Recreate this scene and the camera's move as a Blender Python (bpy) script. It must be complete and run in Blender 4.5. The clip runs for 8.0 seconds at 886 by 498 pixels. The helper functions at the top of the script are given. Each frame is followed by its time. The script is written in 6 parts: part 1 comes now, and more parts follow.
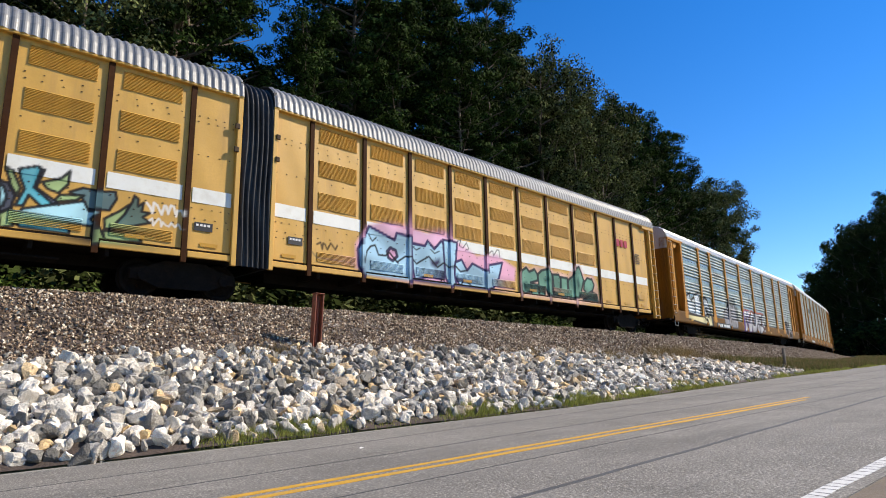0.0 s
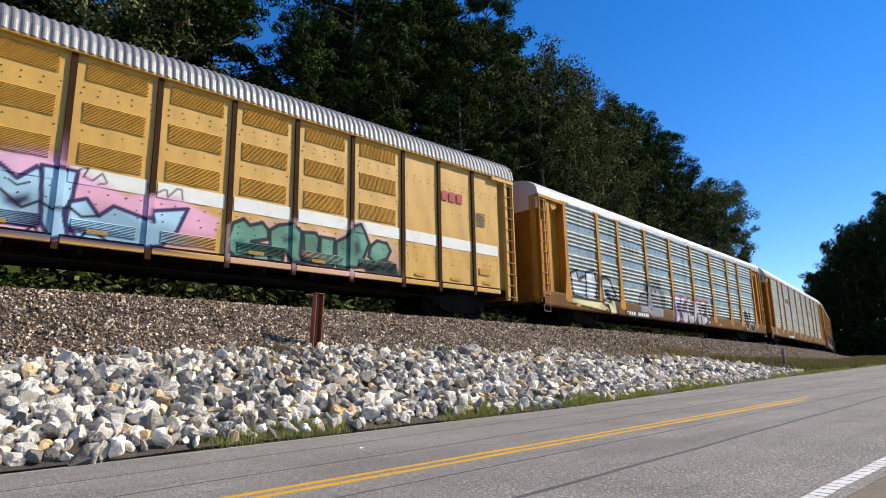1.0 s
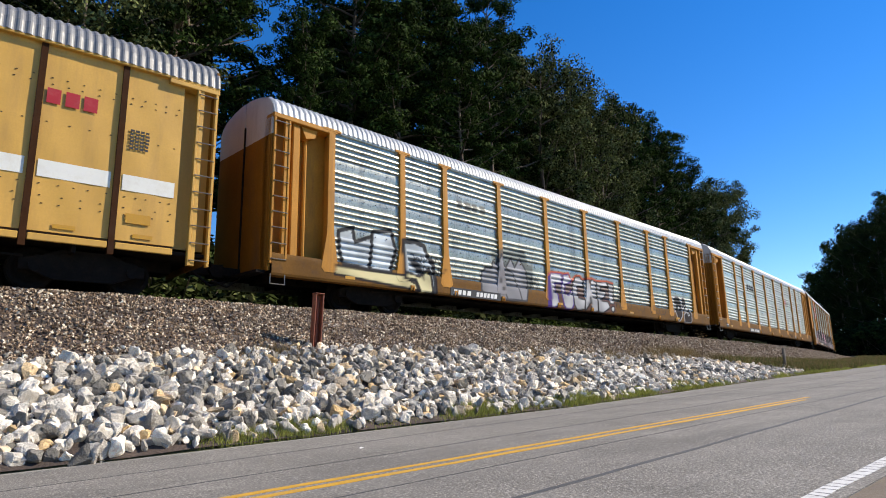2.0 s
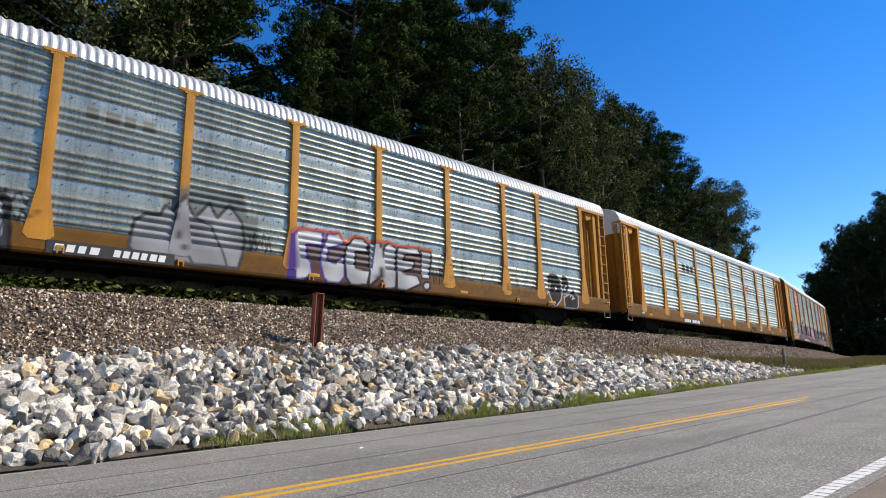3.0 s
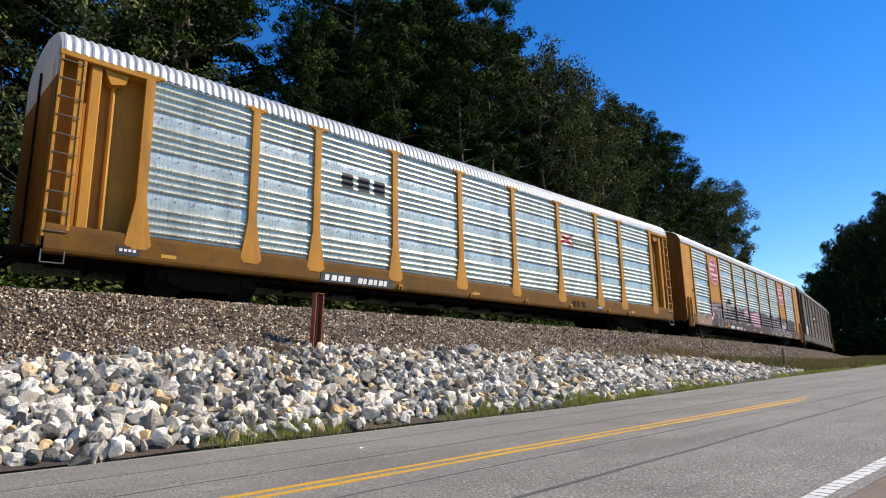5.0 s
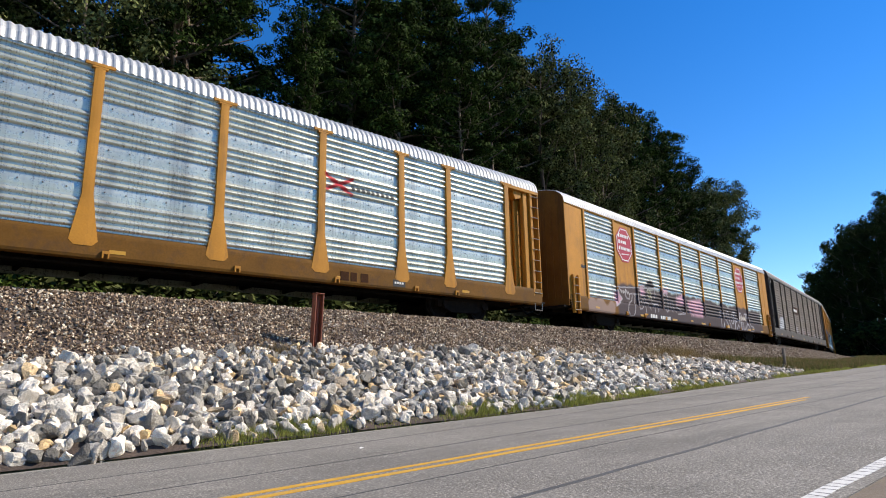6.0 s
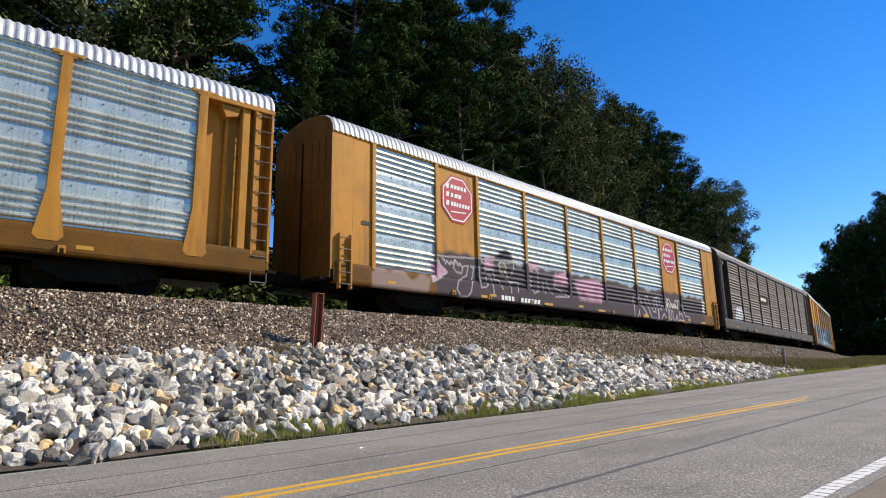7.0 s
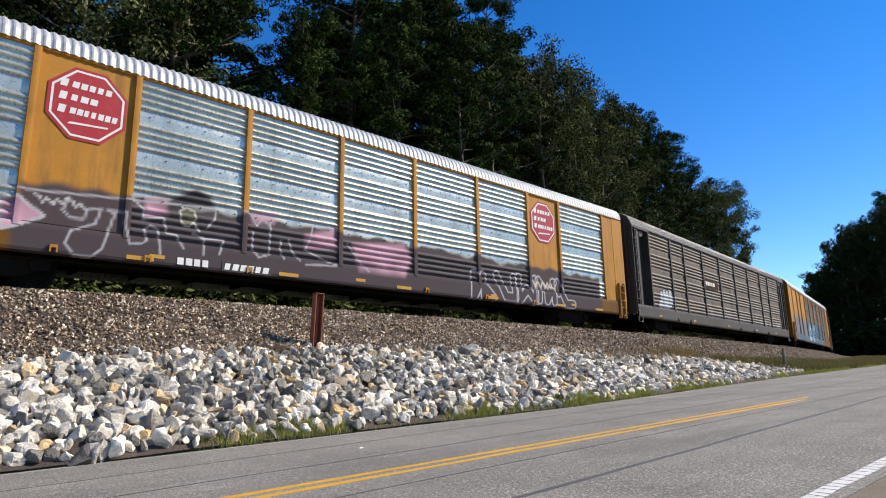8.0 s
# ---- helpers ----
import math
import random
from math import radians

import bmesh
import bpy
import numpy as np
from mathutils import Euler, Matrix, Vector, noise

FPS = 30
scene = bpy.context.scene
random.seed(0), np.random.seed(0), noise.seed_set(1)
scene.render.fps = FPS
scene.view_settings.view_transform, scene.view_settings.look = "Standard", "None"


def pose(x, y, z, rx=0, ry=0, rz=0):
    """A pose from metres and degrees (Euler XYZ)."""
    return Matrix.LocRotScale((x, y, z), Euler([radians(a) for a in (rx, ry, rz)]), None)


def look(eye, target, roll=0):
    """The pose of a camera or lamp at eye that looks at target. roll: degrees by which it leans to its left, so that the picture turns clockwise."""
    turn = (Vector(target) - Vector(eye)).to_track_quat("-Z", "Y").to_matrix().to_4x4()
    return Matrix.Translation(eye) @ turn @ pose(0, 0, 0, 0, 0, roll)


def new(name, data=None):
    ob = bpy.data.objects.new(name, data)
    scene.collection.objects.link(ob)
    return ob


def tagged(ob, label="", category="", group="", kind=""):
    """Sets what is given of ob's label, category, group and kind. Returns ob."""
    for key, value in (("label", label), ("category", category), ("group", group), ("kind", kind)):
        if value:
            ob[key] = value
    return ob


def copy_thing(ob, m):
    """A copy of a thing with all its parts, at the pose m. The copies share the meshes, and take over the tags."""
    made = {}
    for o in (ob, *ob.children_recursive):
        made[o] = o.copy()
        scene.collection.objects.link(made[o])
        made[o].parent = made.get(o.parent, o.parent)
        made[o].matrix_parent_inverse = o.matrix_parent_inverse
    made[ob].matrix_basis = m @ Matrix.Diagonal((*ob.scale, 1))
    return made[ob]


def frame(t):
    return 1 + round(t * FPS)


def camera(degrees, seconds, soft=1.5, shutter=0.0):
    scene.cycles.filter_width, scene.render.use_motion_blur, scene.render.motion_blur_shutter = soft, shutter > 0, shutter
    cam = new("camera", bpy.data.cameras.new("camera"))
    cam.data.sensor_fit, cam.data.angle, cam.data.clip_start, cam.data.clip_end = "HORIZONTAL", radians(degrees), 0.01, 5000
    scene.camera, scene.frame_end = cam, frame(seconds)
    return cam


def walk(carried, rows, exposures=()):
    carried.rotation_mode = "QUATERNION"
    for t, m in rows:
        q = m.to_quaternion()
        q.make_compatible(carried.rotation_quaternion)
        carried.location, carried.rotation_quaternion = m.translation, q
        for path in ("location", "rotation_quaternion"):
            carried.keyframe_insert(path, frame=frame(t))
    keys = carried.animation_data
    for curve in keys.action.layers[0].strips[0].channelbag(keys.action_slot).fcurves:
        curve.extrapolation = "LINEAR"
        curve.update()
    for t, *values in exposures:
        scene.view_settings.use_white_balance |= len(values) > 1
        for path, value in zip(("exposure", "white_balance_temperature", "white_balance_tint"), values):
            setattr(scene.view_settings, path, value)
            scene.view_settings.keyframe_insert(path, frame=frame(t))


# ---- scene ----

# Metres. X runs along the road, Y across it towards the railway, Z up; the camera stands beside the road.
EYE = (0.0, 0.0, 1.0)
YAW, PITCH, ROLL = radians(47.57), 11.845, -1.06
cam = camera(71.5, 8.0, soft=1.0)
AIM = (EYE[0] + math.cos(YAW), EYE[1] + math.sin(YAW), EYE[2] + math.tan(radians(PITCH)))
walk(cam, [(0.0, look(EYE, AIM, ROLL)), (8.0, look(EYE, AIM, ROLL))])

# ---- world, sun, exposure ----
SUN_AZ, SUN_EL = -28.0, 40.0          # degrees from +X towards +Y, and above the horizon
world = bpy.data.worlds.new("sky")
scene.world = world
world.use_nodes = True
wn = world.node_tree.nodes
sky = wn.new("ShaderNodeTexSky")
sky.sky_type = "NISHITA"
sky.sun_disc = False
sky.sun_elevation = radians(SUN_EL)
sky.sun_rotation = radians(90 - SUN_AZ)
sky.air_density, sky.dust_density, sky.ozone_density = 1.0, 0.0, 4.0
vivid = wn.new("ShaderNodeHueSaturation")      # a clear, deep blue autumn sky
vivid.inputs["Saturation"].default_value = 1.335
vivid.inputs["Hue"].default_value = 0.509
world.node_tree.links.new(sky.outputs[0], vivid.inputs["Color"])
world.node_tree.links.new(vivid.outputs[0], wn["Background"].inputs[0])
wn["Background"].inputs[1].default_value = 0.125
sun = new("sun", bpy.data.lights.new("sun", "SUN"))
sun.data.energy, sun.data.angle, sun.data.color = 5.0, radians(0.55), (1.0, 0.895, 0.74)
sun_way = Vector((math.cos(radians(SUN_EL)) * math.cos(radians(SUN_AZ)), math.cos(radians(SUN_EL)) * math.sin(radians(SUN_AZ)), math.sin(radians(SUN_EL))))
sun.matrix_world = look(sun_way * 50, (0, 0, 0))
scene.view_settings.exposure = 0.45

# ---- plan ----
GRADE = 0.0251                        # the road climbs towards +X
TRACK_K = 0.0029552                   # curvature of the train's near flank
R_FLANK = 1 / TRACK_K
HEAD0 = radians(1.67)
S0 = (12.78, 13.98)                   # flank line at s = 0
CENTRE = (S0[0] - R_FLANK * math.sin(HEAD0), S0[1] + R_FLANK * math.cos(HEAD0))
HALF = 1.48                           # from the flank to the track's centre line
RAIL = 2.90                           # height of the rail's top
SPEED = 10.942


def along(s, o=0.0):
    """Plan place and heading at s metres along the flank line, o metres beyond it (away from the road)."""
    a = HEAD0 + TRACK_K * s
    r = R_FLANK - o
    return CENTRE[0] + r * math.sin(a), CENTRE[1] - r * math.cos(a), a


def offset(x, y):
    """How far a place lies beyond the flank line."""
    return R_FLANK - math.hypot(x - CENTRE[0], y - CENTRE[1])


def road_z(x):
    return GRADE * x if x < 110 else GRADE * (110 + 60 * (1 - math.exp(-(x - 110) / 60)))




def edge_y(x):
    """Y of the asphalt's far edge, which swings away with the railway's curve."""
    if x < 12:
        return 8.62
    return 8.62 + 0.10 * (x - 12) if x < 30 else 10.42 + 0.06 * (x - 30)



def wob(x, y, f, k=0.0):
    return noise.noise((x * f + k, y * f - k, k * 0.37))


def ground_z(x, y):
    zr = road_z(x)
    edge = edge_y(x)
    if y <= edge:
        return zr - 0.02 if y > -2.0 else zr - 0.02 - 0.1 * min(1.0, (-2.0 - y) / 3)
    o = offset(x, y)
    if o >= -0.55:
        if o < 4.2:
            return RAIL - 0.22
        return RAIL - 0.22 - 0.5 * min(1.0, (o - 4.2) / 1.5) + 0.25 * wob(x, y, 0.11) + max(0.0, min(2.5, (o - 14) * 0.08))
    zb = max(1.56 - 0.30 * min(1.0, max(0.0, (7.5 - x) / 6)) + 0.06 * wob(x, y, 0.35), zr + 0.25)
    if o >= -2.35:
        t = (-0.55 - o) / 1.8
        return RAIL - 0.22 + (zb - RAIL + 0.22) * t
    d1 = -2.35 - o
    d0 = y - edge
    t = d0 / max(0.05, d0 + d1)
    return zr + (zb - zr) * (t ** 0.9)


# ---- materials ----
def mat(name, col, rough=0.6, metal=0.0, var=0.25, scale=3.0, fine=40.0, bump=0.15, dirt=None, dirt_amt=0.4, streak=False, paint=False, island=0.0, obj_rand=0.0, spec=0.5, coat=0.0, transl=0.0, dist=0.01, speck=0.0, perf=0.0):
    m = bpy.data.materials.new(name)
    m.use_nodes = True
    nt = m.node_tree
    n, l = nt.nodes, nt.links
    b = n["Principled BSDF"]
    b.inputs["Roughness"].default_value = rough
    b.inputs["Metallic"].default_value = metal
    b.inputs["Specular IOR Level"].default_value = spec
    b.inputs["Coat Weight"].default_value = coat
    tc = n.new("ShaderNodeTexCoord")
    src = tc.outputs["Object"]

    def tex(sc, detail=6.0, r=0.6, vec=None):
        t = n.new("ShaderNodeTexNoise")
        t.inputs["Scale"].default_value = sc
        t.inputs["Detail"].default_value = detail
        t.inputs["Roughness"].default_value = r
        l.new(vec or src, t.inputs["Vector"])
        return t.outputs["Fac"]

    def ramp(v, a, c, lo=0.0, hi=1.0):
        r = n.new("ShaderNodeMapRange")
        r.inputs["From Min"].default_value, r.inputs["From Max"].default_value = a, c
        r.inputs["To Min"].default_value, r.inputs["To Max"].default_value = lo, hi
        l.new(v, r.inputs["Value"])
        return r.outputs["Result"]

    def mix(f, a, c, kind="MIX"):
        x = n.new("ShaderNodeMix")
        x.data_type, x.blend_type = "RGBA", kind
        for v, i in ((f, 0), (a, 6), (c, 7)):
            if isinstance(v, (int, float)):
                x.inputs[i].default_value = v
            elif isinstance(v, tuple):
                x.inputs[i].default_value = (*v[:3], 1)
            else:
                l.new(v, x.inputs[i])
        return x.outputs[2]
    big = tex(scale)
    small = tex(fine)
    dark = tuple(c * (1 - var) for c in col)
    light = tuple(min(1.0, c * (1 + var * 0.7)) for c in col)
    colour = mix(ramp(big, 0.32, 0.68), dark, light)
    colour = mix(ramp(small, 0.3, 0.7, 0.0, 0.5), colour, tuple(c * (1 - var * 1.2) for c in col))
    if speck:
        grit = tex(fine * 2.1, 2.0, 0.5)
        colour = mix(ramp(grit, 0.56, 0.66, 0.0, speck), colour, tuple(min(1.0, c * 2.4) for c in col))
        colour = mix(ramp(grit, 0.44, 0.34, 0.0, speck), colour, tuple(c * 0.3 for c in col))
    if island or obj_rand:
        if island:
            g = n.new("ShaderNodeNewGeometry").outputs["Random Per Island"]
            k = island
        else:
            g = n.new("ShaderNodeObjectInfo").outputs["Random"]
            k = obj_rand
        hsv = n.new("ShaderNodeHueSaturation")
        l.new(ramp(g, 0, 1, 1 - k, 1 + k), hsv.inputs["Value"])
        l.new(colour, hsv.inputs["Color"])
        colour = hsv.outputs[0]
    if dirt:
        vec = None
        if streak:
            mp = n.new("ShaderNodeMapping")
            mp.inputs["Scale"].default_value = (1.0, 1.0, 0.12) if streak is True else streak
            l.new(src, mp.inputs["Vector"])
            vec = mp.outputs[0]
        d = tex(scale * 2.2, 8.0, 0.7, vec)
        colour = mix(ramp(d, 0.5, 0.72, 0.0, dirt_amt), colour, dirt)
    if perf:
        # rows of small air holes, in groups of columns
        sep = n.new("ShaderNodeSeparateXYZ")
        l.new(src, sep.inputs[0])

        def teeth(v, rate, share):
            a = n.new("ShaderNodeMath")
            a.operation = "MULTIPLY"
            a.inputs[1].default_value = rate
            l.new(v, a.inputs[0])
            c = n.new("ShaderNodeMath")
            c.operation = "FRACT"
            l.new(a.outputs[0], c.inputs[0])
            e = n.new("ShaderNodeMath")
            e.operation = "LESS_THAN"
            e.inputs[1].default_value = share
            l.new(c.outputs[0], e.inputs[0])
            return e.outputs[0]

        def both(p, q):
            a = n.new("ShaderNodeMath")
            a.operation = "MULTIPLY"
            l.new(p, a.inputs[0])
            if isinstance(q, float):
                a.inputs[1].default_value = q
            else:
                l.new(q, a.inputs[1])
            return a.outputs[0]
        dots = both(both(teeth(sep.outputs["X"], 11.0, 0.24), teeth(sep.outputs["Z"], 21.0, 0.45)), teeth(sep.outputs["X"], 1.15, 0.5))
        colour = mix(both(dots, perf), colour, (0.03, 0.03, 0.032))
    if paint:
        at = n.new("ShaderNodeAttribute")
        at.attribute_name = "spray"
        colour = mix(at.outputs["Alpha"], colour, at.outputs["Color"])
        if metal:
            l.new(ramp(at.outputs["Alpha"], 0, 1, metal, 0.0), b.inputs["Metallic"])
    l.new(colour, b.inputs["Base Color"])
    rgh = ramp(small, 0.3, 0.7, max(0.05, rough - 0.1), min(1.0, rough + 0.12))
    if paint:
        mx = n.new("ShaderNodeMix")
        mx.inputs[3].default_value = 0.8
        l.new(at.outputs["Alpha"], mx.inputs[0])
        l.new(rgh, mx.inputs[2])
        rgh = mx.outputs[0]
        l.new(ramp(at.outputs["Alpha"], 0, 1, spec, 0.15), b.inputs["Specular IOR Level"])
    l.new(rgh, b.inputs["Roughness"])
    if bump:
        bp = n.new("ShaderNodeBump")
        bp.inputs["Strength"].default_value = bump
        bp.inputs["Distance"].default_value = dist
        l.new(small, bp.inputs["Height"])
        l.new(bp.outputs[0], b.inputs["Normal"])
    if transl:
        tr = n.new("ShaderNodeBsdfTranslucent")
        l.new(colour, tr.inputs["Color"])
        ms = n.new("ShaderNodeMixShader")
        ms.inputs[0].default_value = transl
        l.new(b.outputs[0], ms.inputs[1])
        l.new(tr.outputs[0], ms.inputs[2])
        l.new(ms.outputs[0], n["Material Output"].inputs["Surface"])
    return m


RUST = (0.16, 0.075, 0.035)
M_YEL = mat("yellow_paint", (0.62, 0.35, 0.062), 0.5, var=0.12, scale=0.7, fine=25, bump=0.05, dirt=(0.30, 0.17, 0.06), dirt_amt=0.45, streak=True, paint=True)
# grime and the shade of the set-back sill, both put into the colour
M_SILL = mat("grimy_shaded_sill_paint", (0.16, 0.072, 0.009), 0.75, spec=0.2, var=0.3, scale=0.9, fine=25, bump=0.1, dirt=(0.075, 0.04, 0.02), dirt_amt=0.85, paint=True)
M_YELS = mat("old_yellow_paint", (0.48, 0.21, 0.020), 0.65, spec=0.3, var=0.2, scale=1.2, fine=25, bump=0.08, dirt=(0.14, 0.07, 0.03), dirt_amt=0.7, streak=True, paint=True)
# on the ribs this brown paints their shaded faces and shadows
M_RIB = mat("brown_paint_and_rib_shade", (0.05, 0.018, 0.005), 0.8, spec=0.12, var=0.3, scale=2, fine=30, bump=0.1, dirt=(0.05, 0.03, 0.02), paint=True)
M_GALV = mat("galvanised_steel", (0.60, 0.615, 0.53), 0.31, metal=0.56, perf=0.45, var=0.16, scale=0.9, fine=14, bump=0.06, dirt=(0.22, 0.21, 0.19), dirt_amt=0.7, streak=True, paint=True)
M_GALVW = mat("weathered_galvanised_steel", (0.40, 0.41, 0.35), 0.31, metal=0.58, perf=0.45, var=0.2, scale=0.9, fine=14, bump=0.08, dirt=(0.13, 0.12, 0.105), dirt_amt=0.8, streak=True, paint=True)
M_GALVC = mat("plain_galvanised_steel", (0.54, 0.555, 0.49), 0.31, metal=0.58, var=0.18, scale=0.9, fine=14, bump=0.07, dirt=(0.2, 0.19, 0.17), dirt_amt=0.6, streak=True, paint=True)
M_GALVD = mat("dirty_galvanised_steel", (0.155, 0.118, 0.088), 0.7, metal=0.05, var=0.25, scale=0.9, fine=14, bump=0.06, dirt=(0.05, 0.036, 0.026), dirt_amt=0.8, streak=True, paint=True)
M_ROOF = mat("white_roof_steel", (0.54, 0.54, 0.53), 0.42, metal=0.2, var=0.12, scale=0.8, fine=20, bump=0.05, dirt=(0.3, 0.29, 0.27), dirt_amt=0.4)
M_ROOFG = mat("dull_roof_steel", (0.22, 0.22, 0.22), 0.5, metal=0.2, var=0.15, scale=0.8, fine=20, bump=0.05, dirt=(0.3, 0.3, 0.29), dirt_amt=0.4)
M_ROOFD = mat("grey_roof_steel", (0.17, 0.16, 0.15), 0.6, metal=0.15, var=0.2, scale=0.8, fine=20, bump=0.05, dirt=(0.15, 0.13, 0.12), dirt_amt=0.6)
M_WHITE = mat("white_reflective_band", (0.78, 0.77, 0.70), 0.5, var=0.06, scale=1.5, fine=30, bump=0.03, dirt=(0.5, 0.42, 0.28), dirt_amt=0.35, paint=True)
M_BLACK = mat("black_rubber", (0.018, 0.018, 0.02), 0.6, var=0.4, scale=2, fine=20, bump=0.1, dirt=(0.06, 0.055, 0.05))
M_UNDER = mat("grimy_underframe_steel", (0.014, 0.011, 0.009), 0.9, spec=0.1, var=0.4, scale=2, fine=20, bump=0.2, dirt=(0.05, 0.026, 0.015), dirt_amt=0.25)
# the shade on the cars' ends is put into the door yellow
M_DOOR = mat("shaded_end_door_paint", (0.24, 0.10, 0.006), 0.75, spec=0.2, var=0.25, scale=0.8, fine=20, bump=0.08, dirt=(0.10, 0.055, 0.03), dirt_amt=0.8, streak=True)
# darker again: heavy grime together with the painted shade of the end
M_DOORD = mat("grimy_shaded_end_door_paint", (0.16, 0.068, 0.010), 0.8, spec=0.2, var=0.35, scale=0.8, fine=20, bump=0.08, dirt=(0.03, 0.018, 0.012), dirt_amt=0.9, streak=True)
M_DOORW = mat("end_door_white_paint", (0.5, 0.49, 0.47), 0.6, var=0.15, scale=0.8, fine=20, bump=0.05, dirt=(0.25, 0.22, 0.18), dirt_amt=0.6, streak=True)
M_DARKP = mat("dark_brown_paint", (0.06, 0.045, 0.035), 0.65, var=0.3, scale=1, fine=20, bump=0.1, dirt=(0.03, 0.025, 0.02))
M_RED = mat("red_sign_paint", (0.40, 0.013, 0.018), 0.45, var=0.1, scale=3, fine=30, bump=0.03, dirt=(0.4, 0.12, 0.1), dirt_amt=0.3)
M_LWHITE = mat("white_lettering_paint", (0.74, 0.72, 0.68), 0.5, var=0.08, bump=0.0)
M_LBLACK = mat("black_lettering_paint", (0.02, 0.02, 0.022), 0.6, var=0.3, bump=0.0)
M_ORANGE = mat("amber_reflector", (0.52, 0.27, 0.02), 0.35, var=0.1, bump=0.0)
M_HOLE = mat("dark_slot", (0.06, 0.035, 0.015), 0.9, var=0.2, bump=0.0)
M_STEEL = mat("worn_rail_steel", (0.32, 0.30, 0.28), 0.35, metal=0.8, var=0.2, scale=2, fine=30, bump=0.05, dirt=RUST, dirt_amt=0.5)
M_TIE = mat("creosoted_timber", (0.045, 0.038, 0.028), 0.9, var=0.4, scale=3, fine=40, bump=0.4, obj_rand=0.3)
M_ASPH = mat("worn_asphalt", (0.222, 0.207, 0.183), 0.9, var=0.26, scale=0.6, fine=24, speck=0.6, spec=0.25, bump=0.7, dirt=(0.10, 0.096, 0.09), dirt_amt=0.6, streak=(0.07, 1.1, 1.0), dist=0.02)
M_DLINE = mat("dark_road_line", (0.07, 0.07, 0.072), 0.75, var=0.2, scale=2, fine=60, bump=0.2)
M_YLINE = mat("yellow_road_paint", (0.62, 0.33, 0.02), 0.7, var=0.18, scale=6, fine=90, bump=0.3, dirt=(0.30, 0.24, 0.12), dirt_amt=0.7)
M_WLINE = mat("white_road_paint", (0.66, 0.65, 0.62), 0.7, var=0.12, scale=6, fine=90, bump=0.3, dirt=(0.25, 0.24, 0.23), dirt_amt=0.7)


def stone_mat(name, tones, per_object, scale, bump, dist):
    """Stone whose tone varies from piece to piece."""
    m = mat(name, (0.4, 0.4, 0.4), 0.9, var=0.34, spec=0.25, dirt=(0.15, 0.12, 0.09), dirt_amt=0.6, speck=0.22, scale=scale, fine=scale * 7, bump=bump, dist=dist)
    n, l = m.node_tree.nodes, m.node_tree.links
    g = n.new("ShaderNodeObjectInfo").outputs["Random"] if per_object else n.new("ShaderNodeNewGeometry").outputs["Random Per Island"]
    r = n.new("ShaderNodeValToRGB")
    r.color_ramp.interpolation = "LINEAR"
    el = r.color_ramp.elements
    while len(el) < len(tones):
        el.new(0.5)
    for e, (p, c) in zip(el, tones):
        e.position, e.color = p, (*c, 1)
    l.new(g, r.inputs[0])
    b = n["Principled BSDF"]
    old = b.inputs["Base Color"].links[0].from_socket
    x = n.new("ShaderNodeMix")
    x.data_type, x.blend_type = "RGBA", "MULTIPLY"
    x.inputs[0].default_value = 1.0
    l.new(old, x.inputs[6])
    l.new(r.outputs[0], x.inputs[7])
    k = n.new("ShaderNodeMix")
    k.data_type, k.blend_type = "RGBA", "MULTIPLY"
    k.inputs[0].default_value = 1.0
    k.inputs[7].default_value = (3.75, 3.55, 3.16, 1)
    k.clamp_result = False
    l.new(x.outputs[2], k.inputs[6])
    l.new(k.outputs[2], b.inputs["Base Color"])
    return m


TONES = ((0.0, (0.10, 0.098, 0.095)), (0.2, (0.22, 0.215, 0.205)), (0.42, (0.40, 0.385, 0.365)), (0.56, (0.62, 0.595, 0.56)), (0.72, (0.80, 0.775, 0.73)), (0.79, (0.58, 0.42, 0.22)), (0.86, (0.28, 0.26, 0.24)), (1.0, (0.84, 0.81, 0.765)))
M_FLINE = mat("faded_road_paint", (0.36, 0.33, 0.28), 0.8, var=0.25, scale=4, fine=60, bump=0.3, dirt=(0.19, 0.18, 0.17), dirt_amt=0.95)
M_ROCK = stone_mat("pale_quarry_stone", TONES, True, 2.6, 0.9, 0.06)
M_ROCKI = stone_mat("pale_quarry_stone_heap", TONES, False, 8.0, 0.9, 0.025)
M_BALL = mat("crushed_ballast_bed", (0.09, 0.064, 0.05), 0.95, var=0.5, scale=1.2, fine=30, bump=1.0, dirt=(0.05, 0.035, 0.025), dirt_amt=0.6, dist=0.03)
M_BALS = stone_mat("crushed_ballast_stone", ((0.0, (0.05, 0.034, 0.026)), (0.35, (0.17, 0.122, 0.086)), (0.65, (0.29, 0.222, 0.165)), (0.85, (0.44, 0.375, 0.30)), (1.0, (0.70, 0.655, 0.57))), False, 2.0, 0.3, 0.01)
M_DIRT = mat("dry_soil", (0.20, 0.155, 0.11), 0.95, var=0.3, scale=0.8, fine=40, bump=0.6, dirt=(0.10, 0.09, 0.04), dirt_amt=0.5, dist=0.02)
M_GRASSB = mat("grassy_soil", (0.085, 0.085, 0.035), 0.95, var=0.4, scale=0.6, fine=30, bump=0.8, dirt=(0.13, 0.11, 0.05), dirt_amt=0.6, dist=0.03)
M_GRASS = mat("grass_blade", (0.33, 0.34, 0.085), 0.85, var=0.3, scale=0.5, fine=10, bump=0.0, island=0.5, transl=0.3, spec=0.12)
M_BANKG = mat("bank_grass_blade", (0.15, 0.165, 0.045), 0.85, var=0.35, scale=0.5, fine=10, bump=0.0, island=0.5, transl=0.2, spec=0.08)
